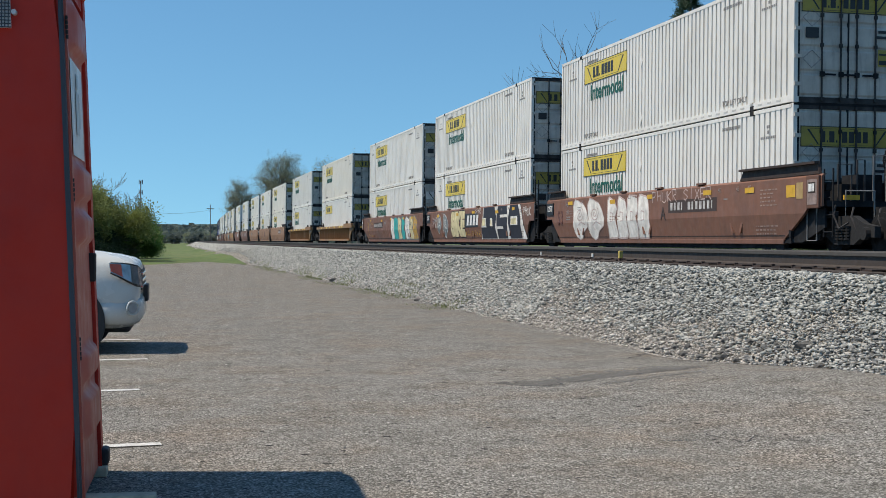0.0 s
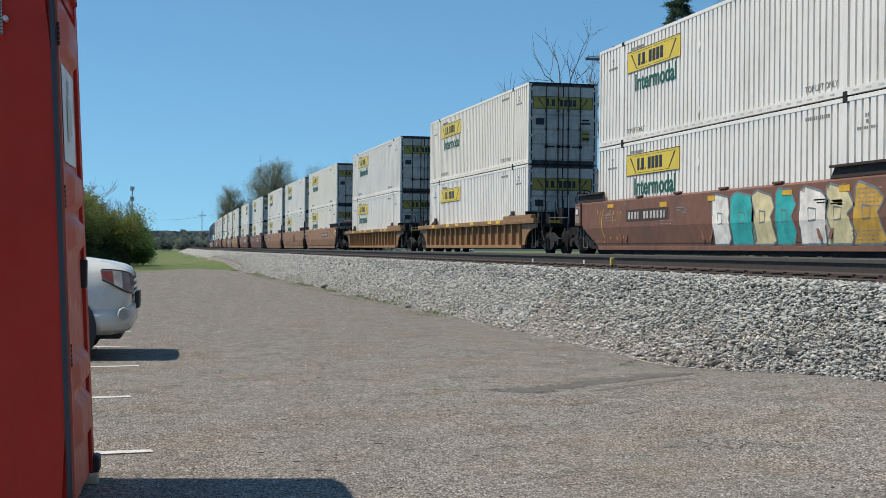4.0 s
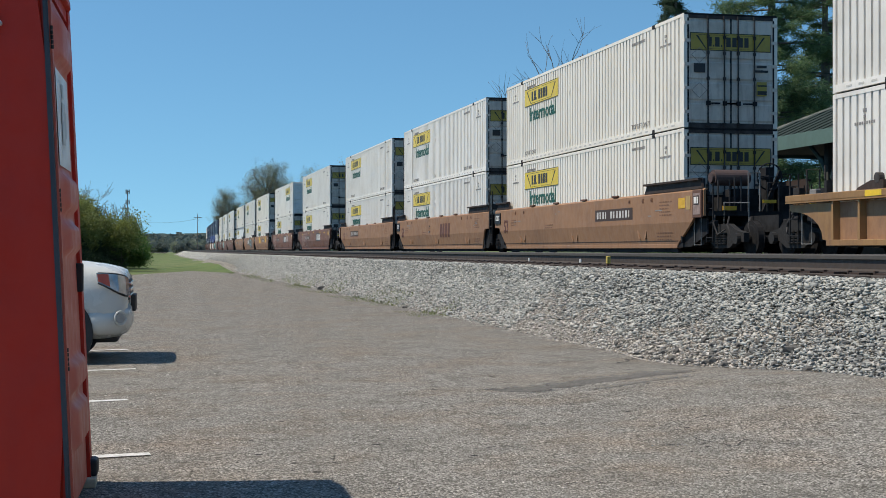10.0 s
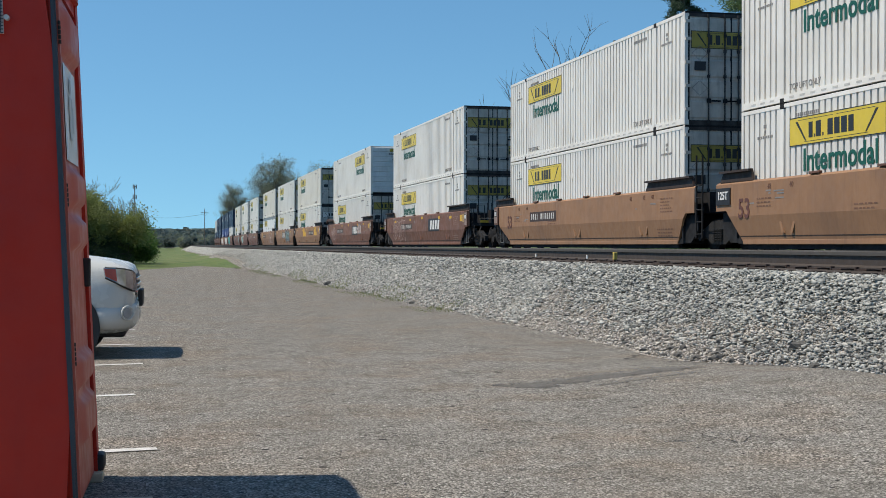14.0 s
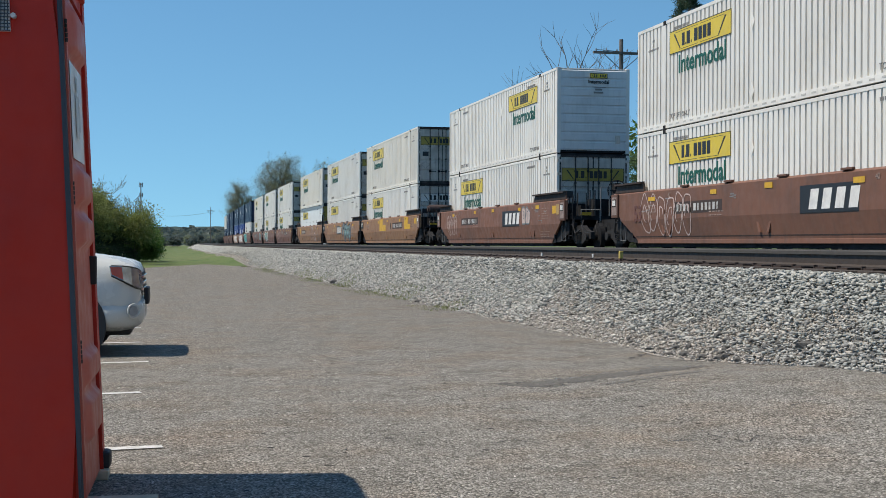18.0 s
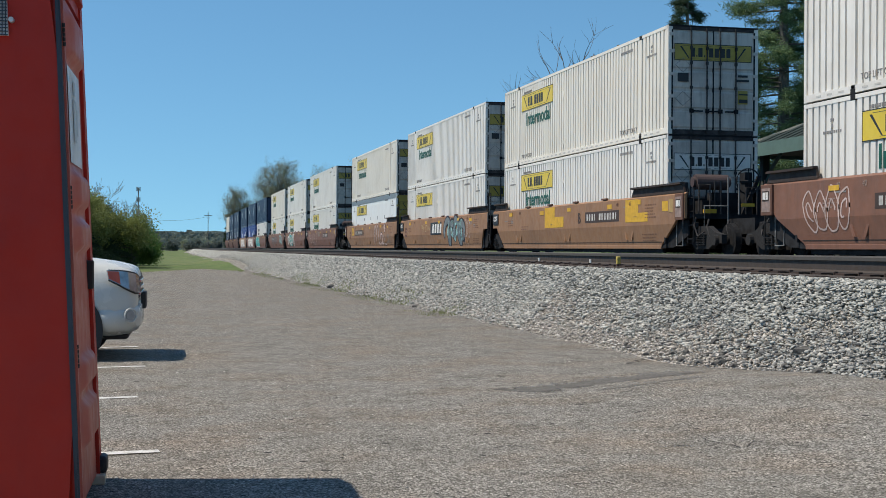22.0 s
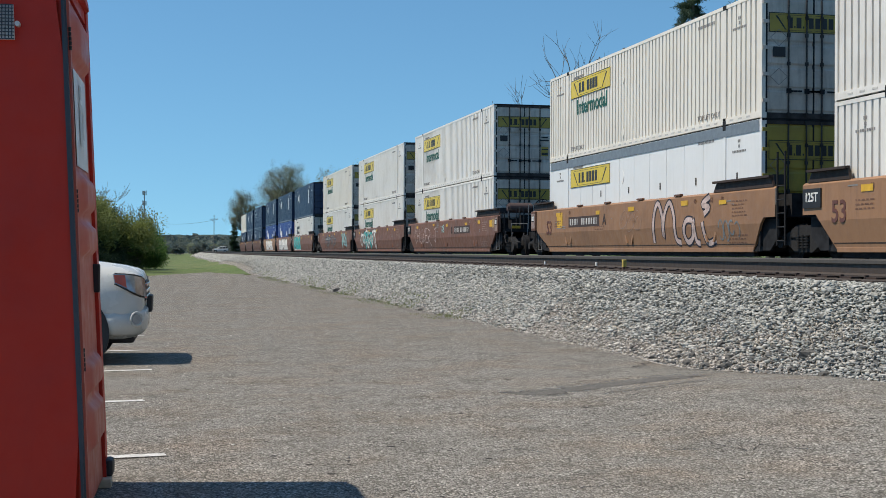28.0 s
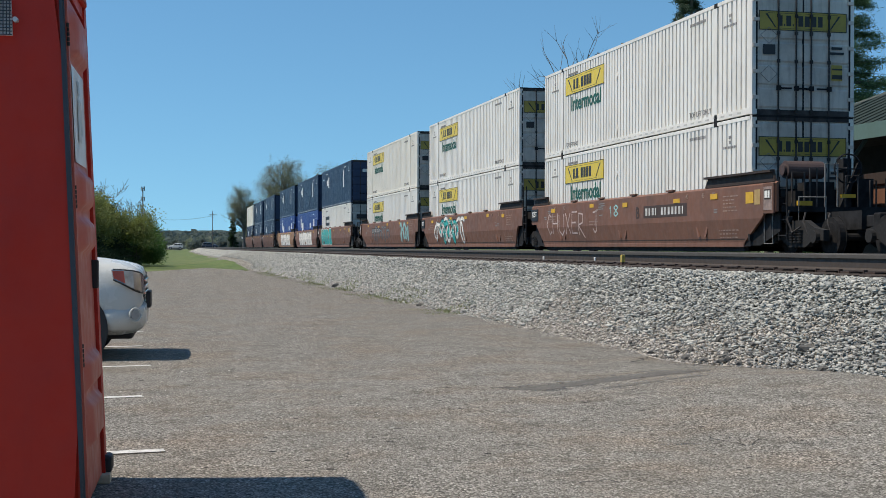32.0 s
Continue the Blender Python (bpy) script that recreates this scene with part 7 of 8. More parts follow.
    st = [(0.035, section(0.50, 0.40, 0.60, crown=0.0)), (0.0, section(0.72, 0.34, 0.63, crown=0.0)), (-0.10, section(0.84, 0.30, 0.65, crown=0.0)), (-0.30, section(0.905, 0.29, 0.66, crown=0.0)), (-0.50, section(0.912, 0.30, 0.66, crown=0.0))]
    loft(bm, st)
    bumper = part("bumper", bm, paint, root, smooth=True)
    part("air_dam", boxes((-0.50, -0.10, -0.62, 0.62, 0.22, 0.31), bevel=0.04), "trim_black", bumper)
    part("bumper_guard", boxes((0.02, 0.075, -0.27, 0.27, 0.55, 0.74), bevel=0.012), "trim_black", bumper)
    for sy in (-1, 1):
        # fog lamp in a rounded bezel, set into the corner
        turned = Matrix.Translation((-0.085, sy * 0.815, 0.50)) @ Matrix.Rotation(sy * radians(52), 4, "Z")
        bm = bmesh.new()
        disc(bm, (0, 0, 0), 0.055, -0.05, 0.022, "x", 20)
        fog = part("fog_lamp", bm, "bezel", bumper, m=turned)
        bm = bmesh.new()
        n = 22
        tube(bm, [(0.024, 0.075 * math.cos(k * 2 * math.pi / n), 0.075 * math.sin(k * 2 * math.pi / n)) for k in range(n + 1)], 0.011, 7)
        part("fog_ring", bm, paint, fog, smooth=True)
        # headlight wraps round the corner
        bm = bmesh.new()
        pts = [(-0.015, 0.58), (-0.045, 0.72), (-0.115, 0.815), (-0.20, 0.862), (-0.32, 0.897)]
        tops = [0.93, 0.96, 0.98, 0.99, 0.995]
        bots = [0.735, 0.745, 0.78, 0.83, 0.89]
        lo = [bm.verts.new((x + 0.01, sy * y, b)) for (x, y), b in zip(pts, bots)]
        hi = [bm.verts.new((x - 0.01, sy * (y - 0.015), t)) for (x, y), t in zip(pts, tops)]
        for i in range(4):
            bm.faces.new((lo[i], lo[i + 1], hi[i + 1], hi[i]))
        bmesh.ops.recalc_face_normals(bm, faces=bm.faces[:])
        bmesh.ops.solidify(bm, geom=bm.faces[:], thickness=-0.03)
        lamp = part("headlight", bm, "lens", root, "clear headlight with an orange-red corner")
        bm = bmesh.new()
        lo = [bm.verts.new((x + 0.016, sy * (y + 0.012), b + 0.012)) for (x, y), b in zip(pts[3:], bots[3:])]
        hi = [bm.verts.new((x - 0.004, sy * (y - 0.003), t - 0.012)) for (x, y), t in zip(pts[3:], tops[3:])]
        for i in range(1):
            bm.faces.new((lo[i], lo[i + 1], hi[i + 1], hi[i]))
        bmesh.ops.recalc_face_normals(bm, faces=bm.faces[:])
        bmesh.ops.solidify(bm, geom=bm.faces[:], thickness=-0.02)
        part("marker_lens", bm, "amber", lamp)
        bm = bmesh.new()
        for a, r in ((0.66, 0.055), (0.77, 0.05)):
            disc(bm, (0, sy * a, 0.89), r, -0.14, -0.05 - (a - 0.6) * 0.25, "x", 16, r * 0.9)
        part("reflector", bm, "chrome", lamp)
        bm = bmesh.new()
        tube(bm, [(x + 0.012, sy * (y + 0.004), t + 0.004) for (x, y), t in zip(pts, tops)], 0.008, 6)
        tube(bm, [(x + 0.012, sy * (y + 0.004), t - 0.004) for (x, y), t in zip(pts, bots)], 0.008, 6)
        part("lamp_edge", bm, "trim_black", lamp)
    bm = boxes((-0.05, 0.015, -0.50, 0.50, 0.68, 0.92), bevel=0.02)
    grille = part("grille", bm, "trim_black", root)
    for z in (0.73, 0.80, 0.87):
        part("grille_bar", boxes((0.0, 0.03, -0.50, 0.50, z - 0.016, z + 0.016), bevel=0.006), "chrome", grille)
    return root


suv = make_suv()
suv.matrix_basis = pose(0.02, 15.78, 0.0, 0, 0, -2)


# ---- plants ----
def leaf_mat(name, a, b, c):
    m, nt, bs = base_mat(name, 0.6)
    g = nt.nodes.new("ShaderNodeNewGeometry")
    col = ramp(nt, g.outputs["Random Per Island"], [(0.0, a), (0.5, b), (1.0, c)])
    nt.links.new(mixed(nt, 0.3, col, ramp(nt, noise_of(nt, 0.9, 3), [(0.35, a), (0.65, c)])), bs.inputs["Base Color"])
    bs.inputs["Subsurface Weight"].default_value = 0.0
    tr = nt.nodes.new("ShaderNodeBsdfTranslucent")
    nt.links.new(col, tr.inputs[0])
    mx = nt.nodes.new("ShaderNodeMixShader")
    mx.inputs[0].default_value = 0.45
    nt.links.new(bs.outputs[0], mx.inputs[1])
    nt.links.new(tr.outputs[0], mx.inputs[2])
    nt.links.new(mx.outputs[0], nt.nodes["Material Output"].inputs[0])
    return m


M["pale_bark"] = plain("pale_grey_bark", (0.14, 0.133, 0.12), 0.9, 0, 0.3, 5)
M["bark"] = plain("grey_bark", (0.13, 0.12, 0.105), 0.9, 0, 0.4, 5)
M["leaf_spring"] = leaf_mat("fresh_spring_leaves", (0.165, 0.195, 0.058), (0.21, 0.245, 0.075), (0.26, 0.295, 0.10))
M["leaf_green"] = leaf_mat("green_leaves", (0.05, 0.10, 0.025), (0.09, 0.18, 0.035), (0.15, 0.27, 0.06))
M["leaf_dark"] = leaf_mat("dark_evergreen_leaves", (0.016, 0.035, 0.016), (0.03, 0.06, 0.025), (0.05, 0.09, 0.035))
M["leaf_spruce"] = leaf_mat("blue_green_spruce_needles", (0.03, 0.06, 0.035), (0.06, 0.10, 0.06), (0.11, 0.17, 0.10))
M["leaf_pine"] = leaf_mat("pine_needles", (0.06, 0.115, 0.06), (0.13, 0.215, 0.10), (0.27, 0.37, 0.17))
# far crowns: haze is put into the leaf colour as a greyish tint
M["leaf_hazed"] = leaf_mat("haze_tinted_tree_crowns", (0.09, 0.115, 0.105), (0.13, 0.16, 0.145), (0.18, 0.21, 0.175))
M["leaf_bud"] = leaf_mat("olive_buds", (0.20, 0.225, 0.145), (0.32, 0.35, 0.23), (0.45, 0.47, 0.32))


def leaves(name, spots, size, material, parent, seed, flat=0.0, slim=0.55):
    """Small folded leaf blades at the given spots, in one mesh."""
    rng = np.random.default_rng(seed)
    n = len(spots)
    a = rng.normal(size=(n, 3))
    a[:, 2] *= 1 - flat
    a /= np.linalg.norm(a, axis=1)[:, None]
    b = np.cross(a, rng.normal(size=(n, 3)))
    b /= np.linalg.norm(b, axis=1)[:, None]
    c = np.cross(a, b)
    s = (size * rng.uniform(0.6, 1.3, n))[:, None]
    v = np.stack([spots - a * s, spots + b * s * slim + c * s * 0.15, spots + a * s, spots - b * s * slim + c * s * 0.15], 1).reshape(-1, 3)
    k = 4 * np.arange(n)[:, None]
    f = np.concatenate([k + np.array([[0, 1, 2]]), k + np.array([[0, 2, 3]])], 1).reshape(-1, 3)
    me = bpy.data.meshes.new(name)
    me.from_pydata(v.tolist(), [], f.tolist())
    me.materials.append(M[material])
    ob = new(name, me)
    ob.parent = parent
    return ob


def grow(bm, p, d, length, r, depth, rnd, tips, spread=0.6, up=0.25, kids=3, n=6, thin=0.0):
    """A limb that bends, tapers and forks."""
    pts, rad = [p], [r]
    steps = 4 if depth > 1 else 3
    for i in range(steps):
        d = (d + Vector((rnd.gauss(0, 0.12), rnd.gauss(0, 0.12), rnd.gauss(0, 0.08) + up * 0.12))).normalized()
        p = p + d * length / steps
        pts.append(p)
        rad.append(max(thin, r * (1 - 0.55 * (i + 1) / steps)))
        if depth <= 1:
            tips.append(p.copy())
    tube(bm, pts, rad, n if depth > 1 else 4)
    if depth == 0:
        return
    for k in range(kids):
        a = rnd.uniform(0, 6.28)
        side = d.orthogonal().normalized()
        side.rotate(Matrix.Rotation(a, 3, d).to_quaternion())
        nd = (d * (1 - spread * 0.5) + side * spread * rnd.uniform(0.7, 1.2) + Vector((0, 0, up * 0.4))).normalized()
        start = pts[-1] if k == 0 else pts[rnd.randint(max(1, steps - 2), steps)]
        grow(bm, start, nd, length * rnd.uniform(0.58, 0.82), rad[-1] * rnd.uniform(1.0, 1.3), depth - 1, rnd, tips, spread, up, kids, n, thin)


def make_tree(x, y, z, tall, label, leaf="leaf_bud", size=0.3, per_tip=6, puff=0.6, depth=4, seed=0, spread=0.6, kids=3, trunk=0.28, r=None, bush=False, name="tree", thin=0.0):
    rnd = random.Random(seed)
    root = thing(name, label, "bush" if bush else "tree")
    bm = bmesh.new()
    tips = []
    r = r or tall * 0.018
    if bush:
        for k in range(7):
            a = rnd.uniform(0, 6.28)
            grow(bm, Vector((0.2 * math.cos(a), 0.2 * math.sin(a), -0.1)), Vector((0.6 * math.cos(a), 0.6 * math.sin(a), 0.9)).normalized(), tall * 0.42, r, depth - 1, rnd, tips, spread, 0.2, kids)
    else:
        grow(bm, Vector((0, 0, -0.2)), Vector((0, 0, 1)), tall * trunk, r, depth, rnd, tips, spread, 0.3, kids, 6, thin)
    top = max(t.z for t in tips)
    k = tall / top
    for v in bm.verts:
        v.co *= k
    part("trunk", bm, "bark", root)
    if per_tip:
        rng = np.random.default_rng(seed)
        t = np.repeat(np.array([tuple(p * k) for p in tips]), per_tip, 0)
        t = t + rng.normal(0, puff, t.shape)
        t = t[t[:, 2] > 0.05]
        leaves("crown", t, size, leaf, root, seed)
    root.matrix_basis = pose(x, y, z, 0, 0, rnd.uniform(0, 360))
    return root


def make_conifer(x, y, z, tall, wide, label, seed, leaf="leaf_pine", size=0.16, ragged=0.3, per=55, layers=26, droop=0.15, crown_from=0.1, slim=0.22):
    """A tapering trunk with whorls of boughs carrying needle tufts."""
    rnd = random.Random(seed)
    rng = np.random.default_rng(seed)
    root = thing("conifer", label, "tree")
    bm = bmesh.new()
    tube(bm, [(0, 0, -0.2), (0.05, 0, tall * 0.5), (0, 0.05, tall * 0.98)], [tall * 0.02, tall * 0.012, 0.02], 8)
    spots = []
    for i in range(layers):
        f = crown_from + (1 - crown_from) * i / (layers - 1)
        reach0 = wide * (1 - f) ** 0.8 + 0.15
        for k in range(rnd.randint(4, 7)):
            a = rnd.uniform(0, 6.28)
            reach = reach0 * rnd.uniform(1 - ragged, 1 + ragged)
            zz = tall * f + rnd.uniform(-0.2, 0.2)
            tip = Vector((reach * math.cos(a), reach * math.sin(a), zz - droop * reach + 0.12 * reach * rnd.random()))
            mid = Vector((tip.x * 0.5, tip.y * 0.5, zz - droop * reach * 0.2))
            tube(bm, [(0, 0, zz), mid, tip], [0.05, 0.03, 0.012], 4)
            n = int(1.7 * per * (0.3 + reach / wide))
            u = rng.uniform(0.25, 1.0, n) ** 0.7
            base = np.array([tuple(Vector((0, 0, zz)).lerp(mid, min(1, q * 2)).lerp(tip, max(0, q * 2 - 1))) for q in u])
            spots.append(base + rng.normal(0, 1, (n, 3)) * np.array([0.14, 0.14, 0.09]) * (0.8 + reach * 0.30))
    part("trunk", bm, "bark", root)
    leaves("crown", np.concatenate(spots), size, leaf, root, seed, 0.3, slim)
    root.matrix_basis = pose(x, y, z)
    return root


# shrubs at the far corner of the lot
make_tree(-3.4, 83.5, 0, 4.5, "budding yellow-green shrub at the end of the lot", "leaf_spring", 0.066, 52, 0.28, 5, 3, 0.75, 3, bush=True, r=0.06, name="shrub")
make_tree(-5.0, 82.5, 0, 4.3, "budding yellow-green shrub at the end of the lot", "leaf_spring", 0.066, 46, 0.28, 5, 4, 0.75, 3, bush=True, r=0.06, name="shrub")
make_tree(-7.0, 84.0, 0, 4.6, "budding yellow-green shrub at the end of the lot", "leaf_spring", 0.066, 40, 0.3, 5, 14, 0.75, 3, bush=True, r=0.06, name="shrub")
make_conifer(-1.9, 84.0, 0, 3.6, 1.4, "dark evergreen shrub among lighter bushes", 5, "leaf_dark", 0.10, 0.35, 60, 22, 0.1, 0.0)
make_conifer(-2.6, 82.0, 0, 1.8, 1.5, "low dark evergreen shrub deepening the shade under the bushes", 15, "leaf_dark", 0.10, 0.3, 60, 16, 0.05, 0.0)
make_conifer(-3.4, 81.5, 0, 1.9, 1.7, "low dark evergreen shrub deepening the shade under the bushes", 16, "leaf_dark", 0.10, 0.3, 50, 16, 0.05, 0.0)
# more dark shrubs, added to deepen the shadow at the bushes' foot
for _x, _y, _t, _w, _s in ((-4.6, 80.2, 1.7, 1.6, 17), (-2.9, 80.6, 1.7, 1.5, 18), (-1.9, 82.0, 1.6, 1.2, 19), (-6.2, 80.5, 1.8, 1.7, 20)):
    make_conifer(_x, _y, 0, _t, _w, "low dark evergreen shrub deepening the shade under the bushes", _s, "leaf_dark", 0.11, 0.25, 80, 14, 0.05, 0.0)
make_tree(-0.9, 88.5, 0, 2.7, "rounded fresh green bush on the grass", "leaf_green", 0.06, 26, 0.20, 5, 6, 0.85, 3, bush=True, r=0.05, name="shrub")
make_tree(-0.6, 96.0, 0, 3.0, "rounded fresh green bush on the grass", "leaf_green", 0.065, 20, 0.25, 5, 7, 0.8, 3, bush=True, r=0.05, name="shrub")
make_tree(0.2, 112.0, 0, 5.4, "bare twiggy sapling behind the bushes", "leaf_bud", 0.08, 0, 0.2, 5, 8, 0.5, 3, r=0.03, thin=0.007)
make_tree(-3.5, 100.0, 0, 6.3, "bare twiggy sapling behind the bushes", "leaf_bud", 0.09, 0, 0.2, 5, 9, 0.5, 3, r=0.035, thin=0.007)
make_tree(-6.0, 104.0, 0, 6.6, "bare twiggy sapling behind the bushes", "leaf_bud", 0.09, 0, 0.2, 5, 19, 0.5, 3, r=0.035, thin=0.007)
# tall trees beyond the track
make_conifer(28.4, 55.0, 0.3, 19.0, 3.6, "tall dense pine beside the shelter", 21, "leaf_pine", 0.13, 0.45, 330, 40, 0.10, 0.06, 0.11)
make_conifer(32.2, 57.0, 0.3, 18.0, 3.4, "tall dense pine beside the shelter", 22, "leaf_pine", 0.13, 0.45, 280, 38, 0.10, 0.06, 0.11)
make_conifer(23.8, 57.5, 0.3, 8.5, 2.8, "younger pine beside the tracks", 23, "leaf_pine", 0.12, 0.4, 260, 26, 0.10, 0.03, 0.11)
make_conifer(35.4, 82.0, 0.3, 21.0, 3.3, "dark pointed spruce behind the train", 24, "leaf_spruce", 0.16, 0.25, 260, 34, 0.22, 0.05, 0.11)
make_tree(25.4, 66.5, 0.3, 13.6, "bare-branched tree beyond the tracks", "leaf_bud", 0.10, 0, 0.2, 5, 25, 0.50, 3, r=0.26)
make_tree(28.6, 74.0, 0.3, 12.6, "bare-branched tree beyond the tracks", "leaf_bud", 0.10, 0, 0.2, 5, 26, 0.5, 3, r=0.26)
make_tree(24.5, 64.0, 0.3, 7.5, "budding shrubby tree beyond the tracks", "leaf_green", 0.14, 5, 0.35, 5, 27, 0.6, 3, r=0.1)
# trees far along the line
M["leaf_olive"] = leaf_mat("dull_olive_buds", (0.19, 0.21, 0.135), (0.235, 0.26, 0.165), (0.29, 0.315, 0.205))


def make_broad_tree(x, y, z, tall, wide, label, seed, leaf="leaf_olive", size=0.13, limbs=46, twigs=7, per=9, low=0.30):
    """A forked trunk whose limbs fan out into a rounded crown of fine twigs, thin enough to see the sky through."""
    rnd = random.Random(seed)
    rng = np.random.default_rng(seed)
    root = thing("tree", label, "tree")
    bm = bmesh.new()
    r = tall * 0.02
    tube(bm, [(0, 0, -0.3), (0.1, 0, tall * 0.2), (0, 0.1, tall * 0.45), (0.1, 0, tall * 0.72)], [r, r * 0.85, r * 0.6, r * 0.2], 8)
    mid, up = tall * (1 + low) / 2, tall * (1 - low) / 2
    lumps = [(rnd.uniform(0, 6.28), rnd.uniform(-0.2, 0.9), rnd.uniform(0.78, 1.08)) for _ in range(7)]
    spots = []
    for i in range(limbs):
        a, h = rnd.uniform(0, 6.28), rnd.uniform(-0.75, 1.0)
        k = 0.9
        for la, lh, lr in lumps:
            near = math.exp(-((math.cos(a - la) - 1) ** 2 * 2 + (h - lh) ** 2 * 4))
            k += (lr - 0.9) * near
        k *= rnd.uniform(0.62, 1.0) ** 0.5
        c = math.sqrt(max(0.0, 1 - h * h))
        end = Vector((wide * k * c * math.cos(a), wide * k * c * math.sin(a), mid + up * k * h))
        start = Vector((0, 0, max(tall * 0.18, min(tall * 0.66, end.z * rnd.uniform(0.45, 0.75)))))
        bend = start.lerp(end, 0.5) + Vector((rnd.gauss(0, 0.8), rnd.gauss(0, 0.8), 0.08 * tall * rnd.uniform(-0.4, 1.0)))
        tube(bm, [start, start.lerp(bend, 0.5) + Vector((rnd.gauss(0, 0.3), rnd.gauss(0, 0.3), 0.2)), bend, bend.lerp(end, 0.5) + Vector((rnd.gauss(0, 0.4), rnd.gauss(0, 0.4), rnd.gauss(0, 0.3))), end], [r * 0.42, r * 0.32, r * 0.22, 0.06, 0.025], 5)
        for j in range(twigs):
            f = rnd.uniform(0.45, 1.0)
            p = start.lerp(bend, min(1, f * 2)).lerp(end, max(0, f * 2 - 1))
            q = p + Vector((rnd.gauss(0, 1), rnd.gauss(0, 1), rnd.gauss(0.35, 0.8))).normalized() * rnd.uniform(0.08, 0.17) * tall * 0.8
            tube(bm, [p, q], [0.026, 0.012], 4)
            base = np.array(p)[None] + (np.array(q) - np.array(p))[None] * rng.uniform(0.2, 1.1, (per, 1))
            spots.append(base + rng.normal(0, 0.36, (per, 3)))
    part("trunk", bm, "pale_bark", root)
    leaves("crown", np.concatenate(spots), size, leaf, root, seed)
    root.matrix_basis = pose(x, y, z)


for _k, (_x, _y, _t, _w, _n, _lab) in enumerate(((30.8, 300.0, 21.4, 6.8, 16, "tall broad tree coming into bud"), (23.6, 322.0, 16.4, 3.4, 10, "rounded tree coming into bud"), (39.2, 285.0, 19.4, 5.4, 10, "tall broad tree coming into bud"),
        (35.2, 312.0, 18.0, 4.6, 9, "rounded tree coming into bud"), (41.0, 262.0, 16.8, 4.6, 8, "tree coming into bud along the line"), (38.0, 235.0, 15.8, 4.2, 7, "tree coming into bud along the line"), (36.0, 205.0, 15.4, 4.0, 6, "tree coming into bud along the line"),
        (34.0, 176.0, 13.8, 3.6, 6, "tree coming into bud along the line"), (27.5, 345.0, 8.0, 2.4, 8, "low rounded tree beside the far crossing"), (30.5, 372.0, 10.5, 3.2, 8, "tree coming into bud along the line"))):
    make_broad_tree(_x, _y, 0.3, _t, _w, _lab, 60 + _k, "leaf_olive", 0.11, 80 if _k < 1 else 54, 10, int(_n * 2.3))
make_conifer(21.6, 330.0, 0.3, 9.0, 1.0, "small dark conifer near the far crossing", 31, "leaf_dark", 0.35, 0.3, 26, 14, 0.1, 0.05)
for _k, (_x, _y, _t) in enumerate(((24.6, 352.0, 3.0), (19.6, 402.0, 2.0), (15.5, 405.0, 2.4), (-3.0, 300.0, 3.0), (-3.5, 280.0, 4.0), (9.0, 404.0, 2.6))):
    make_tree(_x, _y, 0.3, _t, "low scrub near the far crossing", "leaf_hazed", 0.28, 5, 0.4, 4, 90 + _k, 0.8, 3, bush=True, r=0.06, name="shrub")

# woods beyond the crossing
_rnd = random.Random(44)
for _k in range(24):
    make_tree(-6 + _k * 2.4 + _rnd.uniform(-1, 1), 500 + _rnd.uniform(0, 120), 0.0, _rnd.uniform(2.6, 4.4), "budding tree beyond the far crossing", "leaf_olive" if _k % 3 else "leaf_hazed", 0.22, 9, 0.5, 4, 200 + _k, 0.65, 3, trunk=0.25, thin=0.05)

# wooded hills on the horizon, haze painted in as a blue-grey base colour
M["woods"] = ground_mat("haze_tinted_spring_woods", [(0.3, (0.04, 0.062, 0.062)), (0.7, (0.075, 0.10, 0.095))], 0.05, rough=1.0, strength=0.5, dist=2.0)
M["woods"].node_tree.nodes["Principled BSDF"].inputs["Specular IOR Level"].default_value = 0.0


def ridge(name, y, x0, x1, base, amp, seed, label):
    nx = 220
    verts, faces = [], []
    for i in range(nx):
        x = x0 + (x1 - x0) * i / (nx - 1)
        h = base + amp * noise.noise((x * 0.0011, seed, 0)) + amp * 0.35 * noise.noise((x * 0.006, seed, 3)) + 1.6 * noise.noise((x * 0.06, seed, 5)) + 1.0 * noise.noise((x * 0.21, seed, 7))
        for f, dy in ((0.0, 0), (0.35, 60), (0.75, 160), (1.0, 300), (0.5, 600)):
            verts.append((x, y + dy, -2 + h * f + (0.8 * noise.noise((x * 0.13, dy, seed)) if 0 < f else 0)))
    for i in range(nx - 1):
        for k in range(4):
            faces.append((i * 5 + k, (i + 1) * 5 + k, (i + 1) * 5 + k + 1, i * 5 + k + 1))
    me = bpy.data.meshes.new(name)
    me.from_pydata(verts, [], faces)
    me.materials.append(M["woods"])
    tagged(new(name, me), label, "hill", "", "structure")


ridge("backdrop", 1500, -900, 1400, 20, 9, 1.3, "hazy wooded hills on the horizon")
ridge("backdrop_near", 760, -420, 120, 11.5, 3.0, 5.3, "hazy line of woods before the hills")


for _y, _x0, _x1, _n, _size, _hi, _s in ((700, -140, 150, 2600, 1.5, 8.5, 1), (790, -160, 170, 2600, 1.9, 11.5, 2), (1560, -330, 340, 4200, 3.6, 22.0, 3)):
    _rng = np.random.default_rng(_s)
    _x = _rng.uniform(_x0, _x1, _n)
    _crest = _hi * np.array([0.82 + 0.26 * noise.noise((v * 7.0 / (_x1 - _x0), _s, 0)) + 0.12 * noise.noise((v * 60.0 / (_x1 - _x0), _s, 4)) for v in _x])
    _f = _rng.random(_n) ** 0.7
    tagged(leaves("far_woods", np.stack([_x, _y + 60 * _f, _crest * _f], 1), _size, "leaf_hazed", None, _s, 0.2, 0.8), "hazy wooded slope beyond the crossing", "woods", "", "stuff")


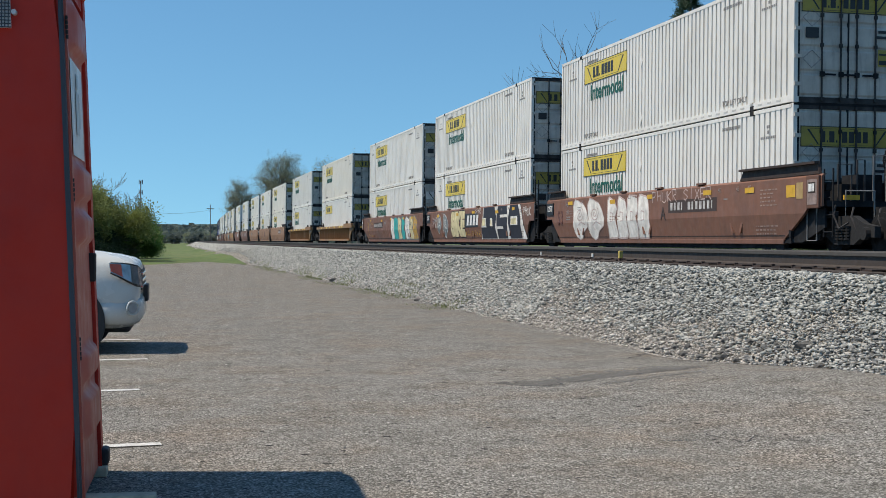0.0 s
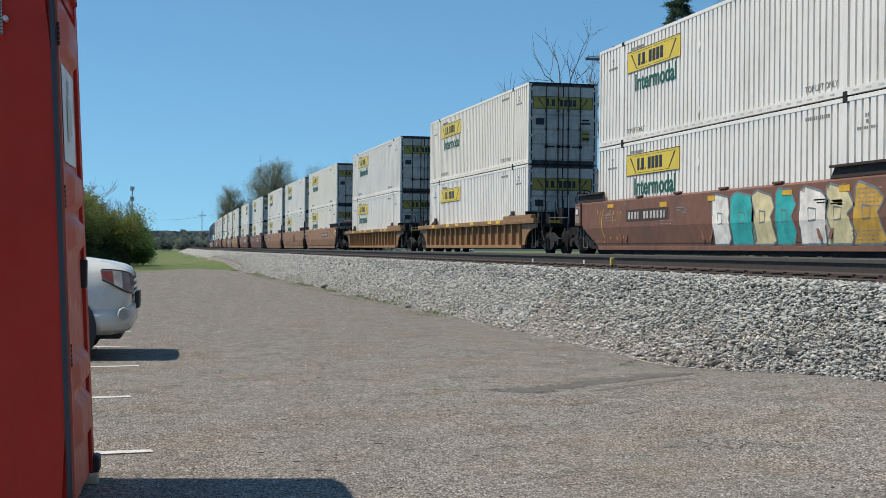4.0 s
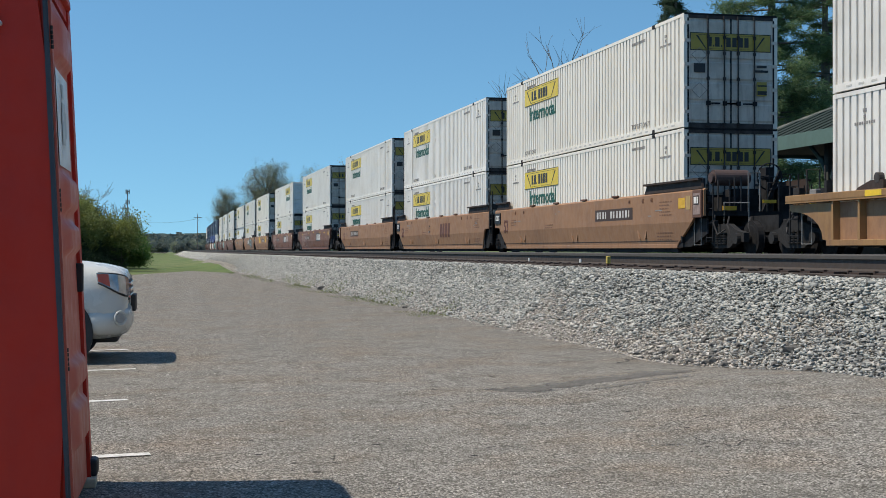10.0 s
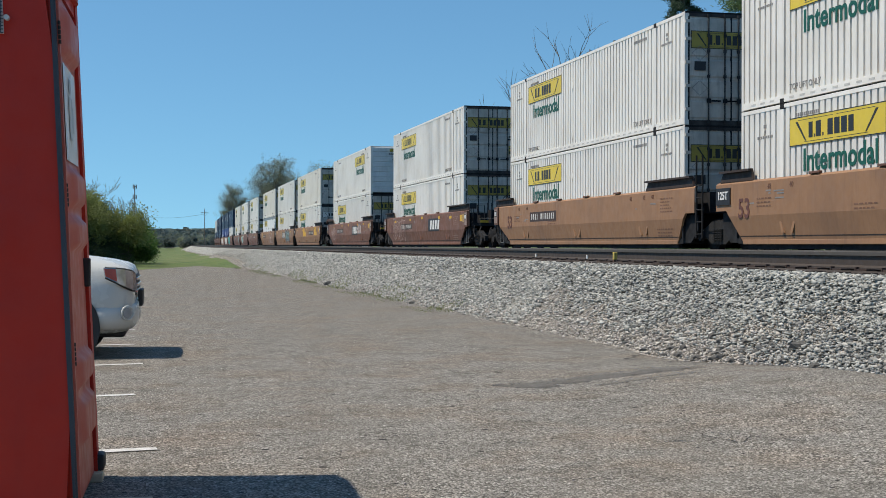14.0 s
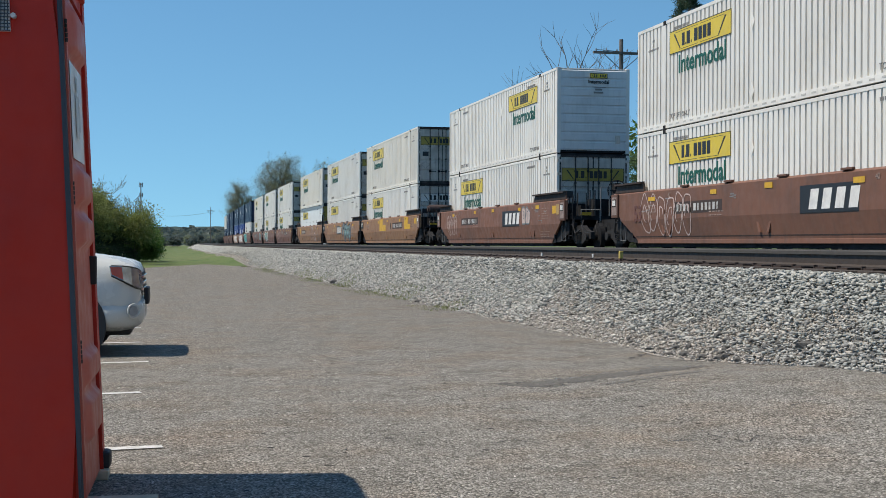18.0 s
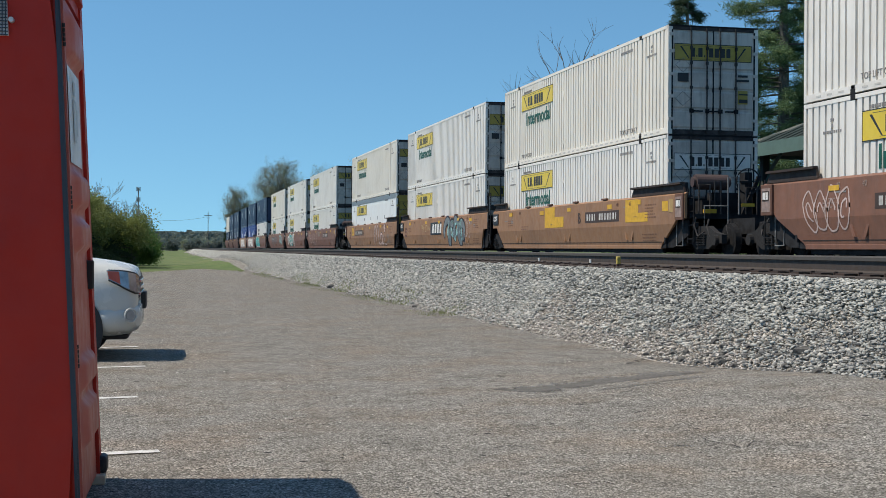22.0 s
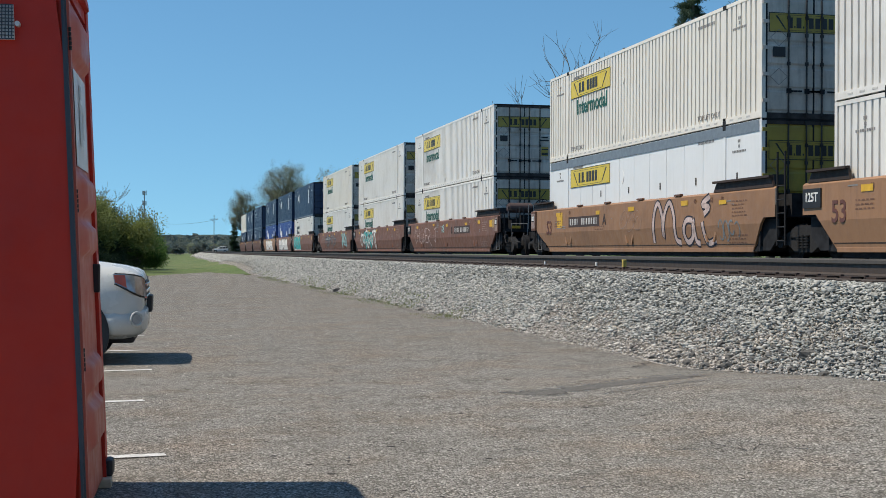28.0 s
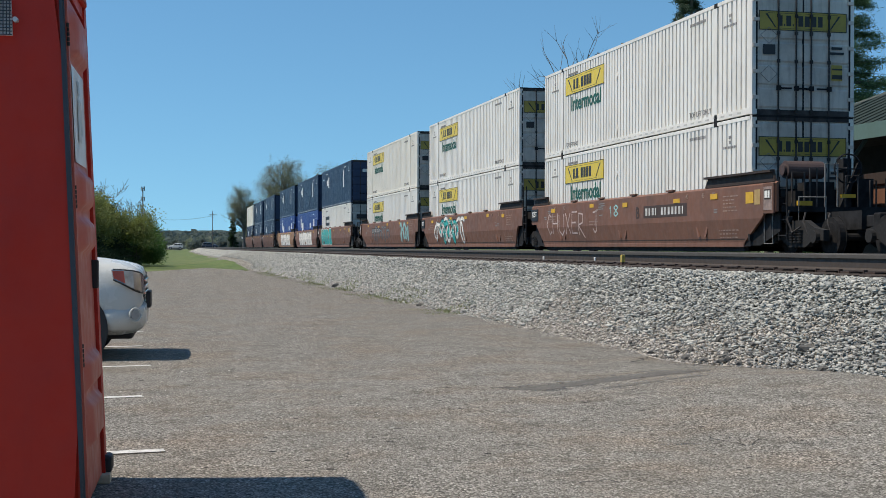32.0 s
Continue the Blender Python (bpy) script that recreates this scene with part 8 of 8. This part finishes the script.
# ---- poles, tower, signals ----
M["pole_wood"] = plain("weathered_pole_wood", (0.135, 0.122, 0.108), 0.9, 0, 0.3, 4)
M["insulator"] = plain("grey_insulator", (0.25, 0.25, 0.26), 0.4)


def make_pole(x, y, z, tall, turn=0.0, arm=2.6, arms=(0.5,), label="weathered wooden utility pole with a crossarm", r=0.15):
    root = thing("utility_pole", label, "pole")
    bm = bmesh.new()
    tube(bm, [(0, 0, -0.3), (0, 0, tall)], [r, r * 0.65], 10)
    part("pole", bm, "pole_wood", root)
    for d in arms:
        a = part("crossarm", boxes((-arm / 2, arm / 2, -0.16, -0.05, tall - d - 0.05, tall - d + 0.05)), "pole_wood", root)
        ins = None
        for k in range(6):
            xx = -arm / 2 + 0.12 + k * (arm - 0.24) / 5
            if ins is None:
                bm = bmesh.new()
                disc(bm, (0, -0.105, 0), 0.035, 0.07, 0.12, "z", 8)
                disc(bm, (0, -0.105, 0), 0.025, 0.12, 0.16, "z", 8)
                ins = mesh_of("insulator", bm, "insulator")
            piece("insulator", ins, a, Matrix.Translation((xx, 0, tall - d)))
        bm = bmesh.new()
        tube(bm, [(-arm * 0.32, -0.12, tall - d - 0.05), (0, -0.12, tall - d - 0.75)], 0.018, 5)
        tube(bm, [(arm * 0.32, -0.12, tall - d - 0.05), (0, -0.12, tall - d - 0.75)], 0.018, 5)
        part("brace", bm, "steel", root)
    root.matrix_basis = pose(x, y, z, 0, 0, turn)


make_pole(19.3, 51.7, 0.45, 9.27, 0, 2.5, (0.58,), r=0.125)
make_pole(13.2, 262.0, 0.3, 8.0, 0, 1.5, (0.8,), r=0.09)
make_pole(-4.6, 118.0, 0.0, 6.2, 0, 2.4, (0.4, 1.0))
for _x, _y, _t in ((2.0, 330.0, 8.5),):
    make_pole(_x, _y, 0.3, _t, 0, 1.6, (0.6,), r=0.12)


def make_tower(x, y, z, tall):
    root = thing("cell_tower", "slim grey mast with rings of antenna panels", "tower")
    bm = bmesh.new()
    tube(bm, [(0, 0, -0.5), (0, 0, tall)], [0.35, 0.16], 10)
    part("mast", bm, "steel", root)
    for zz in (tall - 0.4, tall - 3.6, tall - 7.4):
        bm = bmesh.new()
        n = 12
        tube(bm, [(0.55 * math.cos(k * 2 * math.pi / n), 0.55 * math.sin(k * 2 * math.pi / n), zz) for k in range(n + 1)], 0.08, 5)
        for k in range(3):
            a = k * 2 * math.pi / 3
            tube(bm, [(0, 0, zz), (0.55 * math.cos(a), 0.55 * math.sin(a), zz)], 0.06, 5)
        ring = part("antenna_ring", bm, "steel", root)
        for k in range(9):
            a = k * 2 * math.pi / 9
            part("antenna", boxes((0.55 * math.cos(a) - 0.09, 0.55 * math.cos(a) + 0.09, 0.55 * math.sin(a) - 0.12, 0.55 * math.sin(a) + 0.12, zz - 0.65, zz + 0.65), bevel=0.03), "insulator", ring)
    root.matrix_basis = pose(x, y, z)


make_tower(-0.15, 420.0, 0, 19.6)


def make_signal(x, y, z):
    root = thing("crossing_signal", "railway crossing signal with dark lamp hoods", "signal")
    bm = bmesh.new()
    tube(bm, [(0, 0, -0.2), (0, 0, 4.0)], 0.07, 8)
    part("post", bm, "steel", root)
    for sx in (-0.5, 0.5):
        bm = bmesh.new()
        disc(bm, (sx, 0, 2.7), 0.30, -0.10, -0.06, "y", 16)
        disc(bm, (sx, 0, 2.7), 0.12, -0.30, -0.10, "y", 12)
        part("lamp", bm, "black", root)
    part("arm", boxes((-0.6, 0.6, -0.04, 0.04, 2.67, 2.73)), "steel", root)
    bm = bmesh.new()
    for a in (-0.8, 0.8):
        tube(bm, [(-0.6 * math.cos(a), -0.08, 3.6 - 0.6 * math.sin(a)), (0.6 * math.cos(a), -0.08, 3.6 + 0.6 * math.sin(a))], 0.09, 4)
    part("crossbuck", bm, "white_ink", root)
    root.matrix_basis = pose(x, y, z)


make_signal(28.5, 394.0, 0.3)
sheet("far_road", [-120, -60, -20, 0, 10, 18, 30, 60, 120], [381, 385, 389, 392], lambda x, y: 0.42 + 0.44 * math.exp(-((x - 23) / 9) ** 2), "asphalt", label="asphalt road crossing the line far away", category="road")


def wire(pts, r=0.02):
    bm = bmesh.new()
    tube(bm, pts, r, 4)
    tagged(part("overhead_wire", bm, "black"), "thin dark overhead wire", "wire")


def sag(a, b, n=10, drop=1.0):
    a, b = Vector(a), Vector(b)
    return [a.lerp(b, i / n) - Vector((0, 0, drop * 4 * (i / n) * (1 - i / n))) for i in range(n + 1)]


wire(sag((2.0, 330.0, 8.2), (13.2, 262.0, 7.3), 10, 0.6), 0.02)
wire(sag((18.2, 51.6, 9.25), (60.0, 60.0, 10.5), 10, 0.5), 0.012)

# ---- open shelter with a green metal roof ----
M["green_roof"] = painted("dark_green_metal_roof", (0.014, 0.034, 0.031), (0.03, 0.04, 0.04), 0.3, 0.65, 0.5, 2.0, 0.04)
M["green_trim"] = painted("pale_green_trim", (0.12, 0.20, 0.18), (0.07, 0.09, 0.085), 0.3, 0.5, 0.7, 2.0, 0.03)
# boards under the roof: the shade there is put into the dark colour
M["shade_wall"] = painted("dark_shaded_boards", (0.055, 0.06, 0.05), (0.03, 0.03, 0.03), 0.4, 0.8, 1.0, 2.0, 0.05)


def make_shelter():
    root = thing("shelter", "open-sided shelter with a ribbed dark green metal roof", "building")
    x0, x1, y0, y1, ze, zr = 21.0, 33.0, 16.0, 43.5, 4.95, 7.6
    xm, ya, yb = (x0 + x1) / 2, y0 + 6.0, y1 - 6.0
    bm = bmesh.new()
    c = [bm.verts.new(p) for p in ((x0, y0, ze), (x1, y0, ze), (x1, y1, ze), (x0, y1, ze), (xm, ya, zr), (xm, yb, zr))]
    for q in ((0, 1, 4), (1, 2, 5, 4), (2, 3, 5), (3, 0, 4, 5)):
        bm.faces.new([c[i] for i in q])
    bm.faces.new([c[i] for i in (3, 2, 1, 0)])
    bmesh.ops.recalc_face_normals(bm, faces=bm.faces[:])
    roof = part("roof", bm, "green_roof", root)
    n = 44
    for i in range(n):
        y = y0 + (i + 0.5) * (y1 - y0) / n
        top = min(1.0, (y - y0) / (ya - y0), (y1 - y) / (y1 - yb))
        bm = bmesh.new()
        tube(bm, [(x0, y, ze + 0.03), (x0 + (xm - x0) * top, y, ze + 0.03 + (zr - ze) * top)], 0.045, 4)
        part("roof_seam", bm, "green_roof", roof)
    for i in range(18):
        x = x0 + (i + 0.5) * (x1 - x0) / 18
        top = 1 - abs(x - xm) / (xm - x0)
        for ye, yt in ((y1, yb),):
            bm = bmesh.new()
            tube(bm, [(x, ye, ze + 0.03), (x, ye + (yt - ye) * top, ze + 0.03 + (zr - ze) * top)], 0.045, 4)
            part("roof_seam", bm, "green_roof", roof)
    bm = bmesh.new()
    tube(bm, [(x0, y1, ze), (xm, yb, zr + 0.05), (xm, ya, zr + 0.05), (x0, y0, ze)], 0.09, 6)
    part("hip_cap", bm, "green_roof", roof)
    part("ridge_vent", boxes((xm - 0.3, xm + 0.3, ya + 2, ya + 3, zr - 0.1, zr + 0.5)), "green_trim", roof)
    part("fascia", boxes((x0 - 0.06, x0, y0 - 0.06, y1 + 0.06, ze - 0.42, ze + 0.04)), "green_trim", root)
    part("fascia", boxes((x0, x1, y1, y1 + 0.06, ze - 0.42, ze + 0.04)), "green_trim", root)
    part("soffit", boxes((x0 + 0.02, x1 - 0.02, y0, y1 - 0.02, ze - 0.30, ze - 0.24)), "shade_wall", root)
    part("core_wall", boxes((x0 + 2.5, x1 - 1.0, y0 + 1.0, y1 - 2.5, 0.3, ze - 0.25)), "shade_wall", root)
    for k in range(4):
        y = y0 + 7 + k * 5.5
        part("wall_panel", boxes((x0 + 2.44, x0 + 2.5, y, y + 1.6, 1.8, 3.6), bevel=0.02), "green_roof", root)
    for k in range(6):
        y = y1 - 0.5 - k * 5.2
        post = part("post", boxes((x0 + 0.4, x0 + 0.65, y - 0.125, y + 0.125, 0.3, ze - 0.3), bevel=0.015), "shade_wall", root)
        for e in (-1, 1):
            bm = bmesh.new()
            tube(bm, [(x0 + 0.52, y, 3.4), (x0 + 0.52, y + e * 0.5, 4.1), (x0 + 0.52, y + e * 1.2, 4.6)], 0.07, 6)
            part("bracket", bm, "green_trim", post)


make_shelter()

# ---- cars at the far crossing ----
far_white = make_suv("car_white", "small white car crossing the far road", False)
far_dark = make_suv("car_dark", "dark car on the far road", False)

# ---- ties ----
for _k in range(300):
    _s = 6 + _k * 0.515
    _x, _y, _h = track_at(_s)
    piece("tie", _tie, near_track, pose(_x + NEAR - TRACK, _y, NEAR_TOP, 0, 0, _h + 1.5 * noise.noise((_k * 3.7, 0, 0))))
    if _k < 200:
        piece("tie_plate", _plate, near_track, pose(_x + NEAR - TRACK, _y, NEAR_TOP, 0, 0, _h))
_bm = bmesh.new()
for _k in range(330):
    _x, _y, _h = track_at(4 + _k * 0.53)
    box(_bm, _x - 1.3, _x + 1.3, _y - 0.115, _y + 0.115, RAIL - 0.37, RAIL - 0.20)
tagged(part("ties", _bm, "tie", track), kind="stuff")

motions()
